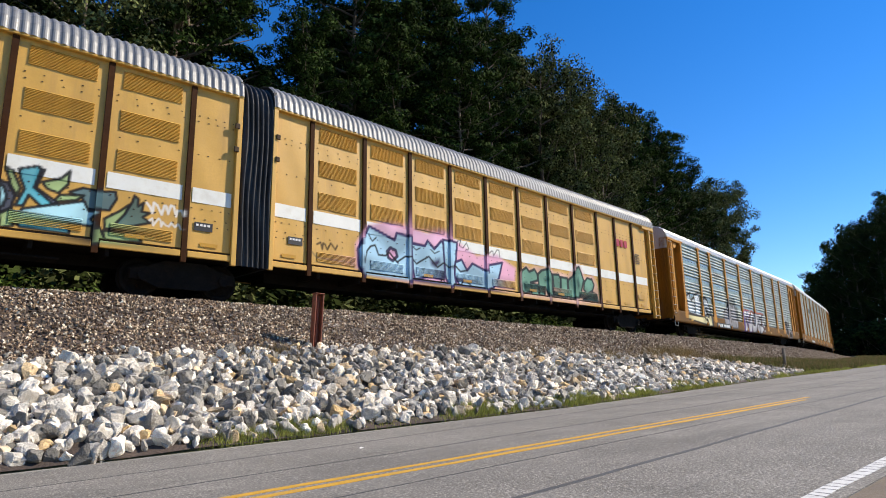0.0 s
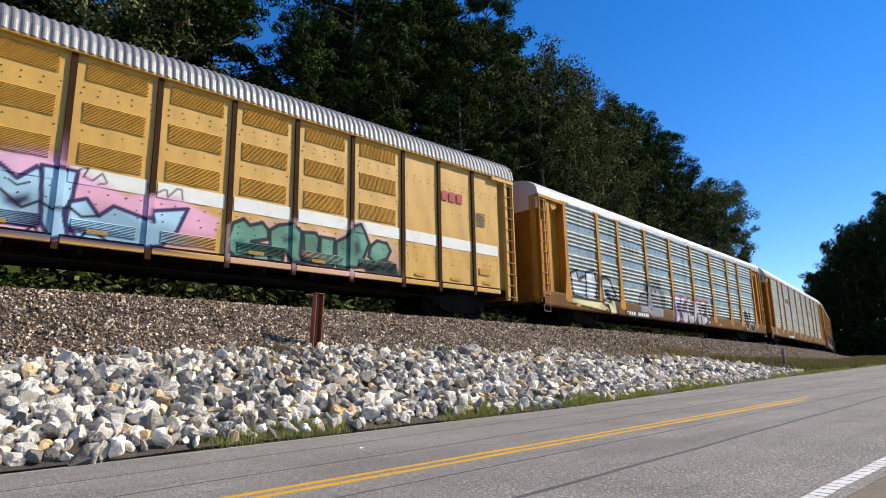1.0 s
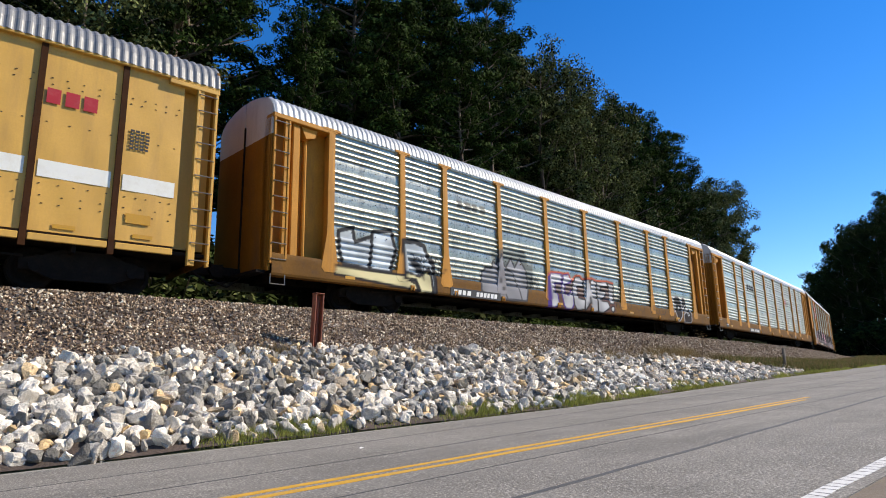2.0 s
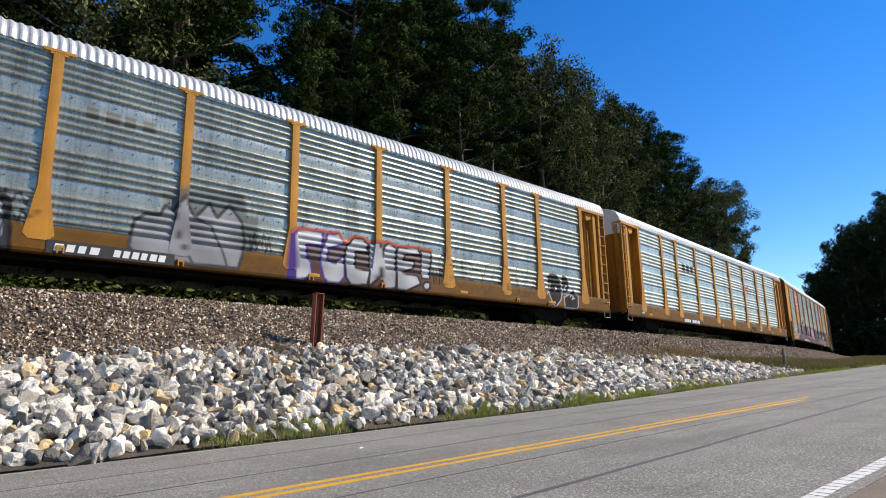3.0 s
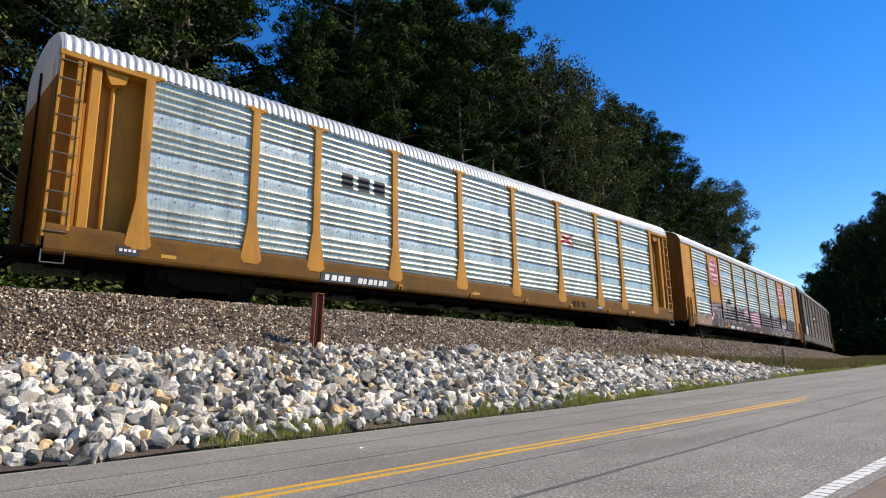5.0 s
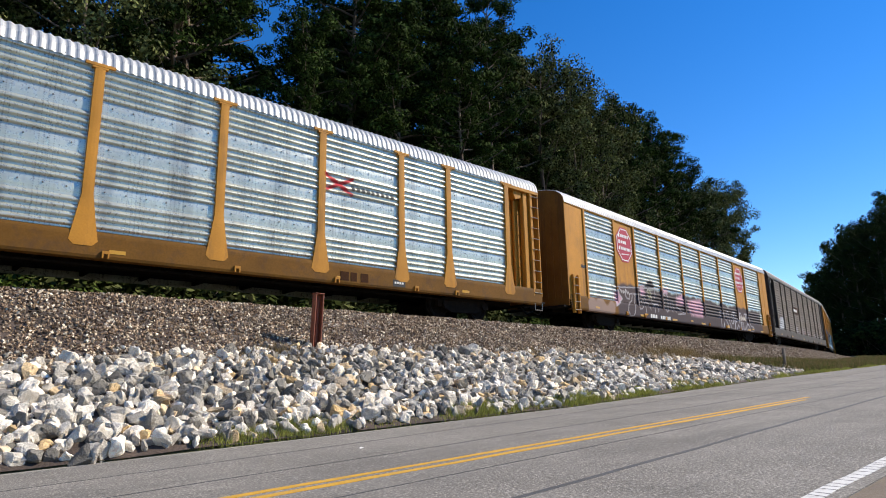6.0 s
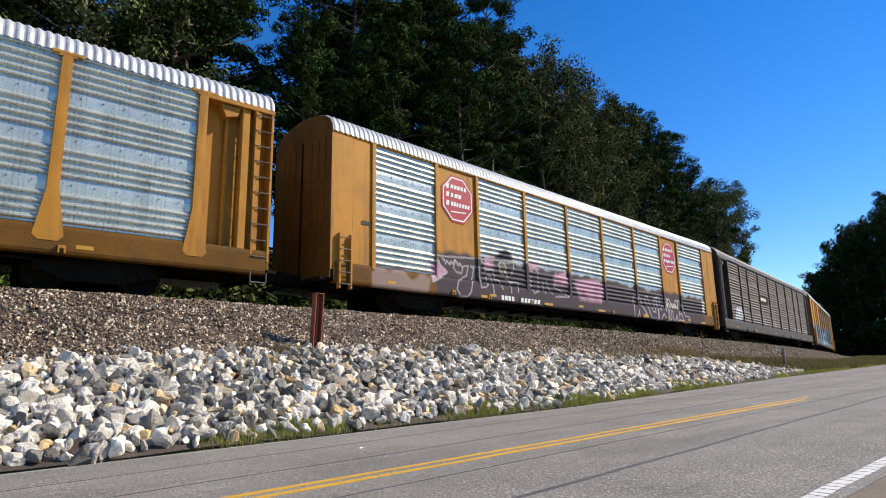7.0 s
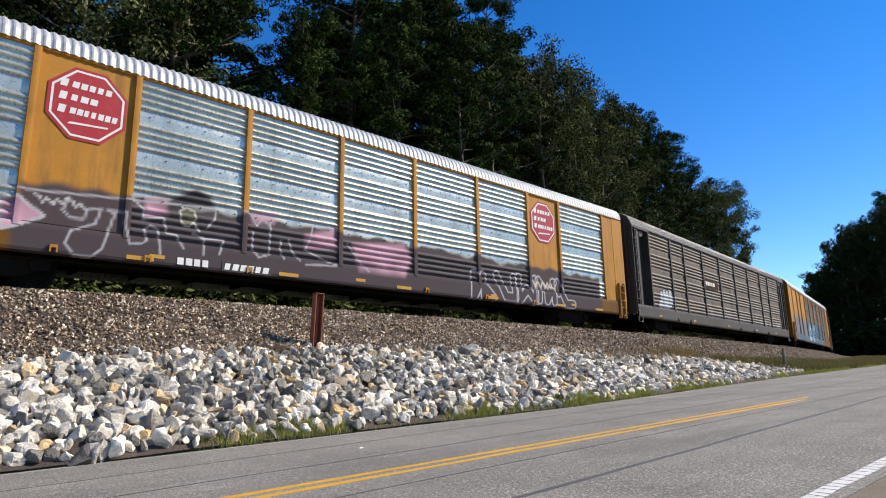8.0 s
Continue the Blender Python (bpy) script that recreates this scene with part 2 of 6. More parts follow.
M_DRYG = mat("dry_grass_blade", (0.26, 0.19, 0.09), 0.85, var=0.3, scale=0.5, fine=10, bump=0.0, island=0.4, transl=0.25, spec=0.12)
M_PINE = mat("pine_needles", (0.036, 0.060, 0.013), 0.85, var=0.6, scale=0.9, fine=6, bump=0.0, island=0.9, transl=0.05, spec=0.04)
M_LEAF = mat("broad_leaves", (0.115, 0.132, 0.048), 0.85, var=0.65, scale=0.7, fine=6, bump=0.0, island=0.95, transl=0.08, spec=0.04)
# deep green, kept dark to stand in for shade on the far stand
M_LEAFD = mat("deep_green_shade_leaves", (0.036, 0.050, 0.012), 0.85, var=0.6, scale=0.7, fine=6, bump=0.0, island=0.7, transl=0.04, spec=0.04)
M_BUSH = mat("sunlit_bush_leaves", (0.11, 0.17, 0.035), 0.85, var=0.4, scale=0.6, fine=6, bump=0.0, island=0.5, transl=0.35, spec=0.12)
M_BARK = mat("pine_bark", (0.15, 0.11, 0.08), 0.9, var=0.4, scale=2, fine=14, bump=0.8, dirt=(0.05, 0.04, 0.03), dist=0.03)
M_POST = mat("rusty_painted_post", (0.25, 0.072, 0.035), 0.7, var=0.3, scale=4, fine=40, bump=0.3, dirt=(0.07, 0.03, 0.02), dirt_amt=0.7, streak=True)
M_WOOD = mat("weathered_post_wood", (0.17, 0.14, 0.10), 0.9, var=0.3, scale=5, fine=40, bump=0.5)


# ---- mesh tools ----
class Shape:
    """Vertices and faces gathered from simple solids."""

    def __init__(self):
        self.v, self.f, self.m = [], [], []

    def add(self, verts, faces, mi=0):
        k = len(self.v)
        self.v.extend(verts)
        self.f.extend([tuple(i + k for i in q) for q in faces])
        self.m.extend([mi] * len(faces))
        return self

    def box(self, x0, x1, y0, y1, z0, z1, mi=0, c=0.0):
        """A box, with its edges along Z and X chamfered by c."""
        if c <= 0:
            vs = [(x, y, z) for x in (x0, x1) for y in (y0, y1) for z in (z0, z1)]
            return self.add(vs, [(0, 1, 3, 2), (4, 6, 7, 5), (0, 4, 5, 1), (2, 3, 7, 6), (0, 2, 6, 4), (1, 5, 7, 3)], mi)
        vs = []
        for x, i in ((x0, 0), (x0 + c, 1), (x1 - c, 1), (x1, 0)):
            k = 0 if i else c
            ring = [(y0 + k, z0 + c), (y0 + c, z0 + k), (y1 - c, z0 + k), (y1 - k, z0 + c), (y1 - k, z1 - c), (y1 - c, z1 - k), (y0 + c, z1 - k), (y0 + k, z1 - c)]
            vs += [(x, y, z) for y, z in ring]
        fs = [tuple(range(7, -1, -1)), tuple(range(24, 32))]
        for r in range(3):
            for j in range(8):
                a, b2 = r * 8 + j, r * 8 + (j + 1) % 8
                fs.append((a, b2, b2 + 8, a + 8))
        return self.add(vs, fs, mi)

    def prism(self, pts, y0, y1, mi=0):
        """An outline in x, z drawn out from y0 to y1."""
        n = len(pts)
        vs = [(x, y0, z) for x, z in pts] + [(x, y1, z) for x, z in pts]
        fs = [tuple(range(n)), tuple(range(2 * n - 1, n - 1, -1))]
        fs += [(i + n, (i + 1) % n + n, (i + 1) % n, i) for i in range(n)]
        return self.add(vs, fs, mi)

    def tube(self, a, b2, r0, r1=None, n=8, mi=0, caps=True):
        a, b2 = Vector(a), Vector(b2)
        r1 = r0 if r1 is None else r1
        d = (b2 - a).normalized()
        u = d.orthogonal().normalized()
        w = d.cross(u)
        vs = []
        for p0, r in ((a, r0), (b2, r1)):
            vs += [tuple(p0 + (u * math.cos(2 * math.pi * i / n) + w * math.sin(2 * math.pi * i / n)) * r) for i in range(n)]
        fs = [(i, (i + 1) % n, (i + 1) % n + n, i + n) for i in range(n)]
        if caps:
            fs += [tuple(range(n - 1, -1, -1)), tuple(range(n, 2 * n))]
        return self.add(vs, fs, mi)

    def mesh(self, name, mats, smooth=False):
        me = bpy.data.meshes.new(name)
        me.from_pydata(self.v, [], self.f)
        for q in (mats if isinstance(mats, (list, tuple)) else [mats]):
            me.materials.append(q)
        me.polygons.foreach_set("material_index", self.m)
        me.polygons.foreach_set("use_smooth", [smooth] * len(self.f))
        me.update()
        if "spray" not in me.color_attributes:
            me.color_attributes.new("spray", "FLOAT_COLOR", "POINT").data.foreach_set("color", [0.0] * (4 * len(self.v)))
        return me


def part(name, shape, material, parent, label="", smooth=False, kind=""):
    me = shape if isinstance(shape, bpy.types.Mesh) else shape.mesh(name, material, smooth)
    ob = new(name, me)
    ob.parent = parent
    return tagged(ob, label, kind=kind)


def thing(name, label, category, group="", kind="", at=(0, 0, 0)):
    ob = new(name)
    ob.location = at
    ob.empty_display_size = 0.3
    return tagged(ob, label, category, group, kind)



# ---- setting: ground, road, track ----
def sheet(name, xs, ys, zfn, material, label, parent=None, category="", lift=0.0):
    s = Shape()
    s.v = [(x, y, zfn(x, y) + lift) for x in xs for y in ys]
    n = len(ys)
    s.f = [(i * n + j, (i + 1) * n + j, (i + 1) * n + j + 1, i * n + j + 1) for i in range(len(xs) - 1) for j in range(n - 1)]
    s.m = [0] * len(s.f)
    ob = new(name, s.mesh(name, material, True))
    return tagged(ob, label, category or name, kind="structure")


def steps(*spans):
    out = []
    for a, b2, n in spans:
        out += [a + (b2 - a) * i / n for i in range(n)]
    return out + [spans[-1][1]]


def make_ground():
    xs = steps((-900, -80, 12), (-80, -10, 24), (-10, 70, 160), (70, 180, 60), (180, 1200, 16))
    ys = steps((-900, -60, 10), (-60, 0, 14), (0, 8, 4), (8, 22, 70), (22, 60, 24), (60, 160, 12), (160, 1200, 14))
    sheet("ground", xs, ys, ground_z, M_GRASSB, "grassy soil with dry patches beside the road and railway")


def strip(xs, y0, y1, thick, zfn, waver=0.0, k=0.0, swing=None):
    """A thin slab along X between two Ys on the road."""
    s = Shape()
    for x in xs:
        w0, w1 = waver * wob(x, 0, 1.3, k), waver * wob(x, 5, 1.3, k)
        if swing:
            w0, w1 = w0 * swing[0] + (edge_y(x) - 8.62) * swing[0], w1 + (edge_y(x) - 8.62) * swing[1]
        z = zfn(x)
        s.v += [(x, y0 + w0, z - 0.03), (x, y0 + w0, z + thick), (x, y1 + w1, z + thick), (x, y1 + w1, z - 0.03)]
    for i in range(len(xs) - 1):
        a = i * 4
        s.f += [(a, a + 4, a + 5, a + 1), (a + 1, a + 5, a + 6, a + 2), (a + 2, a + 6, a + 7, a + 3)]
    s.f += [(0, 1, 2, 3), (len(s.v) - 1, len(s.v) - 2, len(s.v) - 3, len(s.v) - 4)]
    s.m = [0] * len(s.f)
    return s


def make_road():
    xs = steps((-120, -6, 30), (-6, 40, 150), (40, 300, 50))
    s = strip(xs, 1.49, 8.74, 0.012, road_z, 0.05, 2.0, (0, 1))
    road = tagged(new("road", s.mesh("road", M_ASPH)), "worn grey asphalt two-lane road with thin dark lines", "road", kind="structure")
    for y, run in ((4.95, [x for x in xs if x < 15.2]), (5.165, [x for x in xs if x < 16.2]), (4.95, [x for x in xs if x > 25]), (5.165, [x for x in xs if x > 26])):
        part("centre_line", strip(run, y - 0.046, y + 0.046, 0.0165, road_z, 0.03, y), M_YLINE, road, "worn double yellow centre line")
    part("far_edge_line", strip(xs, 8.53, 8.575, 0.0165, road_z, 0.05, 4.0, (1, 1)), M_FLINE, road, "faded white edge line")
    seg = [x for x in xs if x < 200]
    part("near_edge_line", strip(seg, 1.595, 1.715, 0.0165, road_z, 0.015, 7.0), M_WLINE, road, "cracked white edge line")
    # thin dark lines that waver along the lanes
    for y, w, k in ((3.26, 0.036, 1.0), (6.10, 0.012, 3.0), (4.42, 0.010, 5.0), (7.35, 0.006, 11.0)):
        q = Shape()
        for i, x in enumerate(xs):
            c = y + 0.045 * (x - 3) * (0.9 if y < 4 or y > 6.2 else 0.35) + 0.05 * wob(x, 0, 0.5, k)
            z = road_z(x) + 0.0155
            q.v += [(x, c - w, z - 0.02), (x, c - w * 0.8, z), (x, c + w * 0.8, z), (x, c + w, z - 0.02)]
            if i and -6 < x < 45:
                a = i * 4
                q.f += [(a - 4, a, a + 1, a - 3), (a - 3, a + 1, a + 2, a - 2), (a - 2, a + 2, a + 3, a - 1)]
        q.m = [0] * len(q.f)
        part("crack_seal", q, M_DLINE, road, "thin dark line along the road")
    # cracks across the near edge line
    rnd = random.Random(4)
    q = Shape()
    x = 3.2
    while x < 22:
        z = road_z(x)
        a = rnd.uniform(-0.03, 0.03)
        q.add([(x, 1.58, z + 0.017), (x + 0.012, 1.58, z + 0.0185), (x + 0.012 + a, 1.735, z + 0.0185), (x + a, 1.735, z + 0.017)], [(0, 1, 2, 3)])
        x += rnd.uniform(0.11, 0.2)
    part("line_crack", q, M_DLINE, road, kind="stuff")
    sheet("shoulder", steps((-30, 60, 90)), [-0.9, -0.3, 0.3, 0.9, 1.3, 1.6], lambda x, y: road_z(x) + 0.004 - 0.03 * (1.6 - y) + 0.01 * wob(x, y, 2.0), M_DIRT, "bare sandy soil along the road's edge", category="road shoulder")


def make_track():
    ss = steps((-60, 150, 210), (150, 300, 60))

    def swept(prof, closed=True):
        s = Shape()
        n = len(prof)
        for q in ss:
            for o, z in prof:
                x, y, _ = along(q, o)
                s.v.append((x, y, z))
        for i in range(len(ss) - 1):
            for j in range(n if closed else n - 1):
                a, b2 = i * n + j, i * n + (j + 1) % n
                s.f.append((a, b2, b2 + n, a + n))
        s.m = [0] * len(s.f)
        return s
    bed = Shape()
    os_ = [-2.7, -2.35, -1.9, -1.4, -0.95, -0.55, 0.0, 1.48, 3.2, 3.7, 4.4, 5.2]
    n = len(os_)
    for q in ss:
        for o in os_:
            x, y, _ = along(q, o)
            bed.v.append((x, y, ground_z(x, y) + 0.03 + 0.03 * wob(x, y, 2.0) - (0.12 if o in (-2.7, 5.2) else 0)))
    bed.f = [(i * n + j, (i + 1) * n + j, (i + 1) * n + j + 1, i * n + j + 1) for i in range(len(ss) - 1) for j in range(n - 1)]
    bed.m = [0] * len(bed.f)
    ballast = tagged(new("ballast_bed", bed.mesh("ballast_bed", M_BALL, True)), "dark brown crushed stone ballast bank carrying the track", "ballast", kind="structure")
    prof = [(0.07, 0), (0.07, 0.012), (0.012, 0.03), (0.012, 0.13), (0.037, 0.14), (0.037, 0.17), (-0.037, 0.17), (-0.037, 0.14), (-0.012, 0.13), (-0.012, 0.03), (-0.07, 0.012), (-0.07, 0)]
    track = thing("railway_track", "single railway track with worn steel rails on timber ties", "railway track", kind="structure")
    for g in (-0.7175, 0.7175):
        part("rail", swept([(HALF + g + o, RAIL - 0.17 + z) for o, z in prof]), M_STEEL, track)
    tie = Shape().box(-0.115, 0.115, -1.3, 1.3, -0.175, 0.0, c=0.012).mesh("tie", M_TIE)
    s = -16.0
    while s < 110:
        x, y, a = along(s, HALF)
        ob = part("tie", tie, M_TIE, track)
        ob.matrix_basis = pose(x, y, RAIL - 0.17, 0, 0, math.degrees(a))
        s += 0.53
    return ballast


# ---- spray paint ----
INK = (0.012, 0.012, 0.016)
def soft(d, w, k=0.02):
    return np.clip((w - d) / k + 0.5, 0, 1)


class Spray:
    """Layers of spray paint on a car's flank, looked up by place."""

    def __init__(self):
        self.layers = []

    def piece(self, glyphs, x0, z0, w, h, thick, fills, line, halo=None, seed=0, lean=0.0, line_w=0.05, over=0.04, hollow=False):
        """Fat outlined letterlike shapes in a row, which cannot be read."""
        rnd = random.Random(seed)
        made = []
        for _ in range(glyphs):
            cells = [(i, j) for i in range(3) for j in range(3)]
            rnd.shuffle(cells)
            cells = [(0, rnd.choice((0, 2)))] + sorted(cells[:rnd.randint(3, 4)], key=lambda c: (c[0] + rnd.random() * 1.2, c[1])) + [(2, rnd.choice((0, 2)))]
            made.append([cells, [(rnd.choice((0, 2)), 0), (rnd.choice((0, 2)), 2)]] if rnd.random() < 0.5 else [cells])
        n = len(made)
        pitch = w / n
        segs = []
        for k, runs in enumerate(made):
            gw = pitch * (1 - over) - thick * 1.6
            dz, dh = rnd.uniform(-0.06, 0.06) * h, rnd.uniform(0.85, 1.12)
            ls = []
            for run in runs:
                pts = [(x0 + k * pitch + thick * 0.8 + gw * (i / 2) + lean * j * h / 2 + rnd.uniform(-0.04, 0.04), z0 + dz + thick + (h - 2 * thick) * dh * j / 2) for i, j in run]
                ls += list(zip(pts, pts[1:])) if len(pts) > 1 else [(pts[0], pts[0])]
            segs.append(ls)
        box = (x0 - 0.5, x0 + w + 0.5 + abs(lean) * h, z0 - 0.6, z0 + h + 0.7)
        self.layers.append((segs, thick, fills, line, halo, line_w, box, -1.0 if hollow else 1.0))
        return self

    def patch(self, x0, x1, z0, z1, colour, alpha=0.85, k=0.0, rag=0.25):
        self.layers.append(("patch", (x0, x1, z0, z1), colour, alpha, k, rag))
        return self

    def scrawl(self, x0, z0, w, h, colour, seed, width=0.025, n=14):
        """A thin hand-drawn tag."""
        rnd = random.Random(seed)
        pts = [(x0 + w * (i + rnd.uniform(-0.7, 0.7)) / n, z0 + h * (0.5 + 0.5 * math.sin(i * 2.1 + rnd.random() * 1.5))) for i in range(n + 1)]
        self.layers.append(([list(zip(pts, pts[1:]))], width, [colour], None, None, 0, (x0 - 0.3, x0 + w + 0.3, z0 - 0.2, z0 + h + 0.2), 0.85))
        return self

    def rect(self, x0, x1, z0, z1, colour, alpha=0.9):
        self.layers.append(("rect", (x0, x1, z0, z1), colour, alpha))
        return self

    def mark(self, x, z, w, h, n, colour, seed=1, alpha=0.9):
        """Painted lettering as plain bars."""
        rnd = random.Random(seed)
        for i in range(n):
            q = x + w * i / n
            self.rect(q, q + w / n * rnd.uniform(0.62, 0.82), z, z + h, colour, alpha)
        return self

    def blob(self, pts, fill, line=None, lw=0.03, alpha=0.95):
        """A filled, outlined shape."""
        self.layers.append(("blob", pts, fill, line, lw, alpha))
        return self

    def stroke(self, pts, width, colour, alpha=0.95):
        xs, zs = [p[0] for p in pts], [p[1] for p in pts]
        self.layers.append(([list(zip(pts, pts[1:]))], width, [colour], None, None, 0, (min(xs) - 0.3, max(xs) + 0.3, min(zs) - 0.3, max(zs) + 0.3), alpha))
        return self

    def at(self, x, z):
        out = np.zeros((len(x), 4), dtype=np.float32)

        def lay(sel, colour, a):
            a = a[:, None]
            base = out[sel]
            ta = a + base[:, 3:] * (1 - a)
            rgb = (np.asarray(colour) * a + base[:, :3] * base[:, 3:] * (1 - a)) / np.maximum(ta, 1e-6)
            out[sel] = np.concatenate([rgb, ta], 1)
        nz = np.array([noise.noise((a * 1.3, 0.0, b2 * 1.3)) for a, b2 in zip(x, z)]) if len(x) else np.zeros(0)
        for L in self.layers:
            if L[0] == "rect":
                (x0, x1, z0, z1), colour, alpha = L[1:]
                a = soft(np.maximum.reduce([x0 - x, x - x1, z0 - z, z - z1]), 0.0, 0.03) * alpha
                sel = a > 0.01
                lay(sel, colour, a[sel])
                continue
            if L[0] == "blob":
                pts, fill, line, lw, alpha = L[1:]
                bx, bz = [p[0] for p in pts], [p[1] for p in pts]
                sel = np.where((x > min(bx) - 0.3) & (x < max(bx) + 0.3) & (z > min(bz) - 0.3) & (z < max(bz) + 0.3))[0]
                if not len(sel):
                    continue
                px, pz = x[sel], z[sel]
                d = np.full(len(sel), 9.0)
                inside = np.zeros(len(sel), dtype=bool)
                for (ax, az), (cx, cz) in zip(pts, pts[1:] + pts[:1]):
                    ex, ez = cx - ax, cz - az
                    q = np.clip(((px - ax) * ex + (pz - az) * ez) / max(1e-6, ex * ex + ez * ez), 0, 1)
                    d = np.minimum(d, np.hypot(px - ax - q * ex, pz - az - q * ez))
                    if abs(ez) > 1e-6:
                        inside ^= ((az > pz) != (cz > pz)) & (px < ax + ex * (pz - az) / ez)
                sd = np.where(inside, -d, d)
                f = np.clip(0.5 + 1.3 * nz[sel] + 0.35 * np.sin(pz * 5 + px), 0, 1)[:, None]
                lay(sel, np.asarray(fill) * (0.72 + 0.5 * f), soft(sd, 0.0, 0.03 if line else 0.14) * alpha)
                if line:
                    lay(sel, line, soft(d, lw, 0.02) * 0.95)
                continue
            if L[0] == "patch":
                (x0, x1, z0, z1), colour, alpha, k, rag = L[1:]
                wv = rag * nz + rag * 0.5 * np.sin(x * 3.1 + k) + rag * 0.4 * np.sin(x * 7.7 + 2 * k)
                d = np.minimum.reduce([x - x0 + wv, x1 - x + wv, z1 - z + wv, z - z0])
                a = np.clip(d / 0.12, 0, 1) * alpha
                sel = a > 0.01
                lay(sel, colour, a[sel])
                continue
            segs, thick, fills, line, halo, lw, box, alpha = L
            sel = np.where((x > box[0]) & (x < box[1]) & (z > box[2]) & (z < box[3]))[0]
            if not len(sel):
                continue
            px, pz = x[sel], z[sel]
            ds = []
            for ls in segs:
                best = np.full(len(sel), 9.0)
                for (ax, az), (bx, bz) in ls:
                    ex, ez = bx - ax, bz - az
                    q = np.clip(((px - ax) * ex + (pz - az) * ez) / max(1e-6, ex * ex + ez * ez), 0, 1)
                    best = np.minimum(best, np.hypot(px - ax - q * ex, pz - az - q * ez))
                ds.append(best)
            if halo:
                lay(sel, halo, soft(np.minimum.reduce(ds), thick + lw + 0.06, 0.10) * 0.75)
            for k, d in enumerate(ds):
                if alpha < 0:
                    lay(sel, line, soft(d, thick + lw, 0.02) * (1 - soft(d, thick, 0.02)) * 0.9)
                    continue
                if line:
                    lay(sel, line, soft(d, thick + lw, 0.025) * 0.95)
                c0 = np.asarray(fills[k % len(fills)])
                c1 = np.asarray(fills[(k + 1) % len(fills)])
                f = np.clip(0.5 + 1.4 * nz[sel] + 0.4 * np.sin(pz * 6), 0, 1)[:, None]
                lay(sel, c0 * f + c1 * (1 - f), soft(d, thick, 0.025) * alpha)
        return out


def spray_on(me, spray, dx=0.0, dz=0.0):
    if spray is None:
        return
    co = np.zeros(len(me.vertices) * 3, dtype=np.float32)
    me.vertices.foreach_get("co", co)
    co = co.reshape(-1, 3)
    a = me.color_attributes["spray"]
    a.data.foreach_set("color", spray.at(co[:, 0] + dx, co[:, 2] + dz).ravel())


# ---- the train: car space has its origin on the rails, x along the track, the road's side at -y ----
FL = -HALF


def bars(s, x0, z0, w, h, y, n, rnd, thick=0.004):
    """A line of unreadable writing as plain bars."""
    x = x0
    for i in range(n):
        k = w / n * rnd.uniform(0.55, 0.8)
        s.box(x, x + k, y - thick, y, z0, z0 + h)
        x += w / n
    return s


def ripple(z0, z1, depth=0.050):
    """Heights and depths of a sheet with four groups of four rounded ridges and flats between them."""
    out = [(z0, 0.0)]
    unit = (z1 - z0 - 0.08) / (4 * 4 + 3 * 1.6)
    z = z0 + 0.04
    for g in range(4):
        for r in range(4):
            for q, d in ((0.0, 0.0), (0.07, 0.45), (0.18, 0.88), (0.30, 1.0), (0.44, 0.90), (0.58, 0.55), (0.70, 0.16), (0.76, 0.0)):
                out.append((z + unit * q, depth * d))
            z += unit
        if g < 3:
            for q, d in ((0.0, 0.0), (0.3, 0.10), (0.8, 0.16), (1.25, 0.10), (1.56, 0.0)):
                out.append((z + unit * q, depth * d))
        z += unit * 1.6
    out.append((z1, 0.0))
    return out


def corrugated_panel(x0, x1, z0, z1, y, painted):
    """A corrugated sheet, with a fine grid in the stretches of height (from, to) that carry paint."""
    prof = ripple(z0, z1)
    runs = []
    for a, b2 in zip(prof, prof[1:]):
        fine = any(lo <= (a[0] + b2[0]) / 2 <= hi for lo, hi in painted)
        if not runs or runs[-1][0] != fine:
            runs.append((fine, [a]))
        k = max(1, int((b2[0] - a[0]) / 0.026)) if fine else 1
        runs[-1][1].extend((a[0] + (b2[0] - a[0]) * q / k, a[1] + (b2[1] - a[1]) * q / k) for q in range(1, k + 1))
    s = Shape()
    for fine, rows in runs:
        nx = max(2, int((x1 - x0) / 0.027)) if fine else 12
        n = len(rows)
        base = len(s.v)
        for i in range(nx + 1):
            x = x0 + (x1 - x0) * i / nx
            s.v += [(x, y - d + 0.004 * math.sin(x * 2.1 + z * 1.3) + 0.002 * math.sin(x * 7 + z * 3), z) for z, d in rows]
        s.f += [(base + i * n + j, base + (i + 1) * n + j, base + (i + 1) * n + j + 1, base + i * n + j + 1) for i in range(nx) for j in range(n - 1)]
    s.m = [0] * len(s.f)
    # sheet seams and rows of small bolts on the flats
    unit = (z1 - z0 - 0.08) / (4 * 4 + 3 * 1.6)
    for g in range(3):
        zc = z0 + 0.04 + unit * (4 * (g + 1) + 1.6 * g + 0.8)
        x = x0 + 0.25
        while x < x1 - 0.15:
            s.box(x - 0.011, x + 0.011, y - 0.030, y - 0.01, zc - 0.011, zc + 0.011, 1)
            x += 0.42
    return s


def roof_profile(eave, rise, half=HALF):
    return [(-half - 0.02, eave), (-half + 0.03, eave + rise * 0.30), (-half + 0.14, eave + rise * 0.52), (-half + 0.36, eave + rise * 0.72), (-half + 0.75, eave + rise * 0.88), (-half + 1.2, eave + rise * 0.98), (half - 1.2, eave + rise * 0.98), (half - 0.75, eave + rise * 0.88), (half - 0.36, eave + rise * 0.72), (half - 0.14, eave + rise * 0.52), (half - 0.03, eave + rise * 0.30), (half + 0.02, eave)]


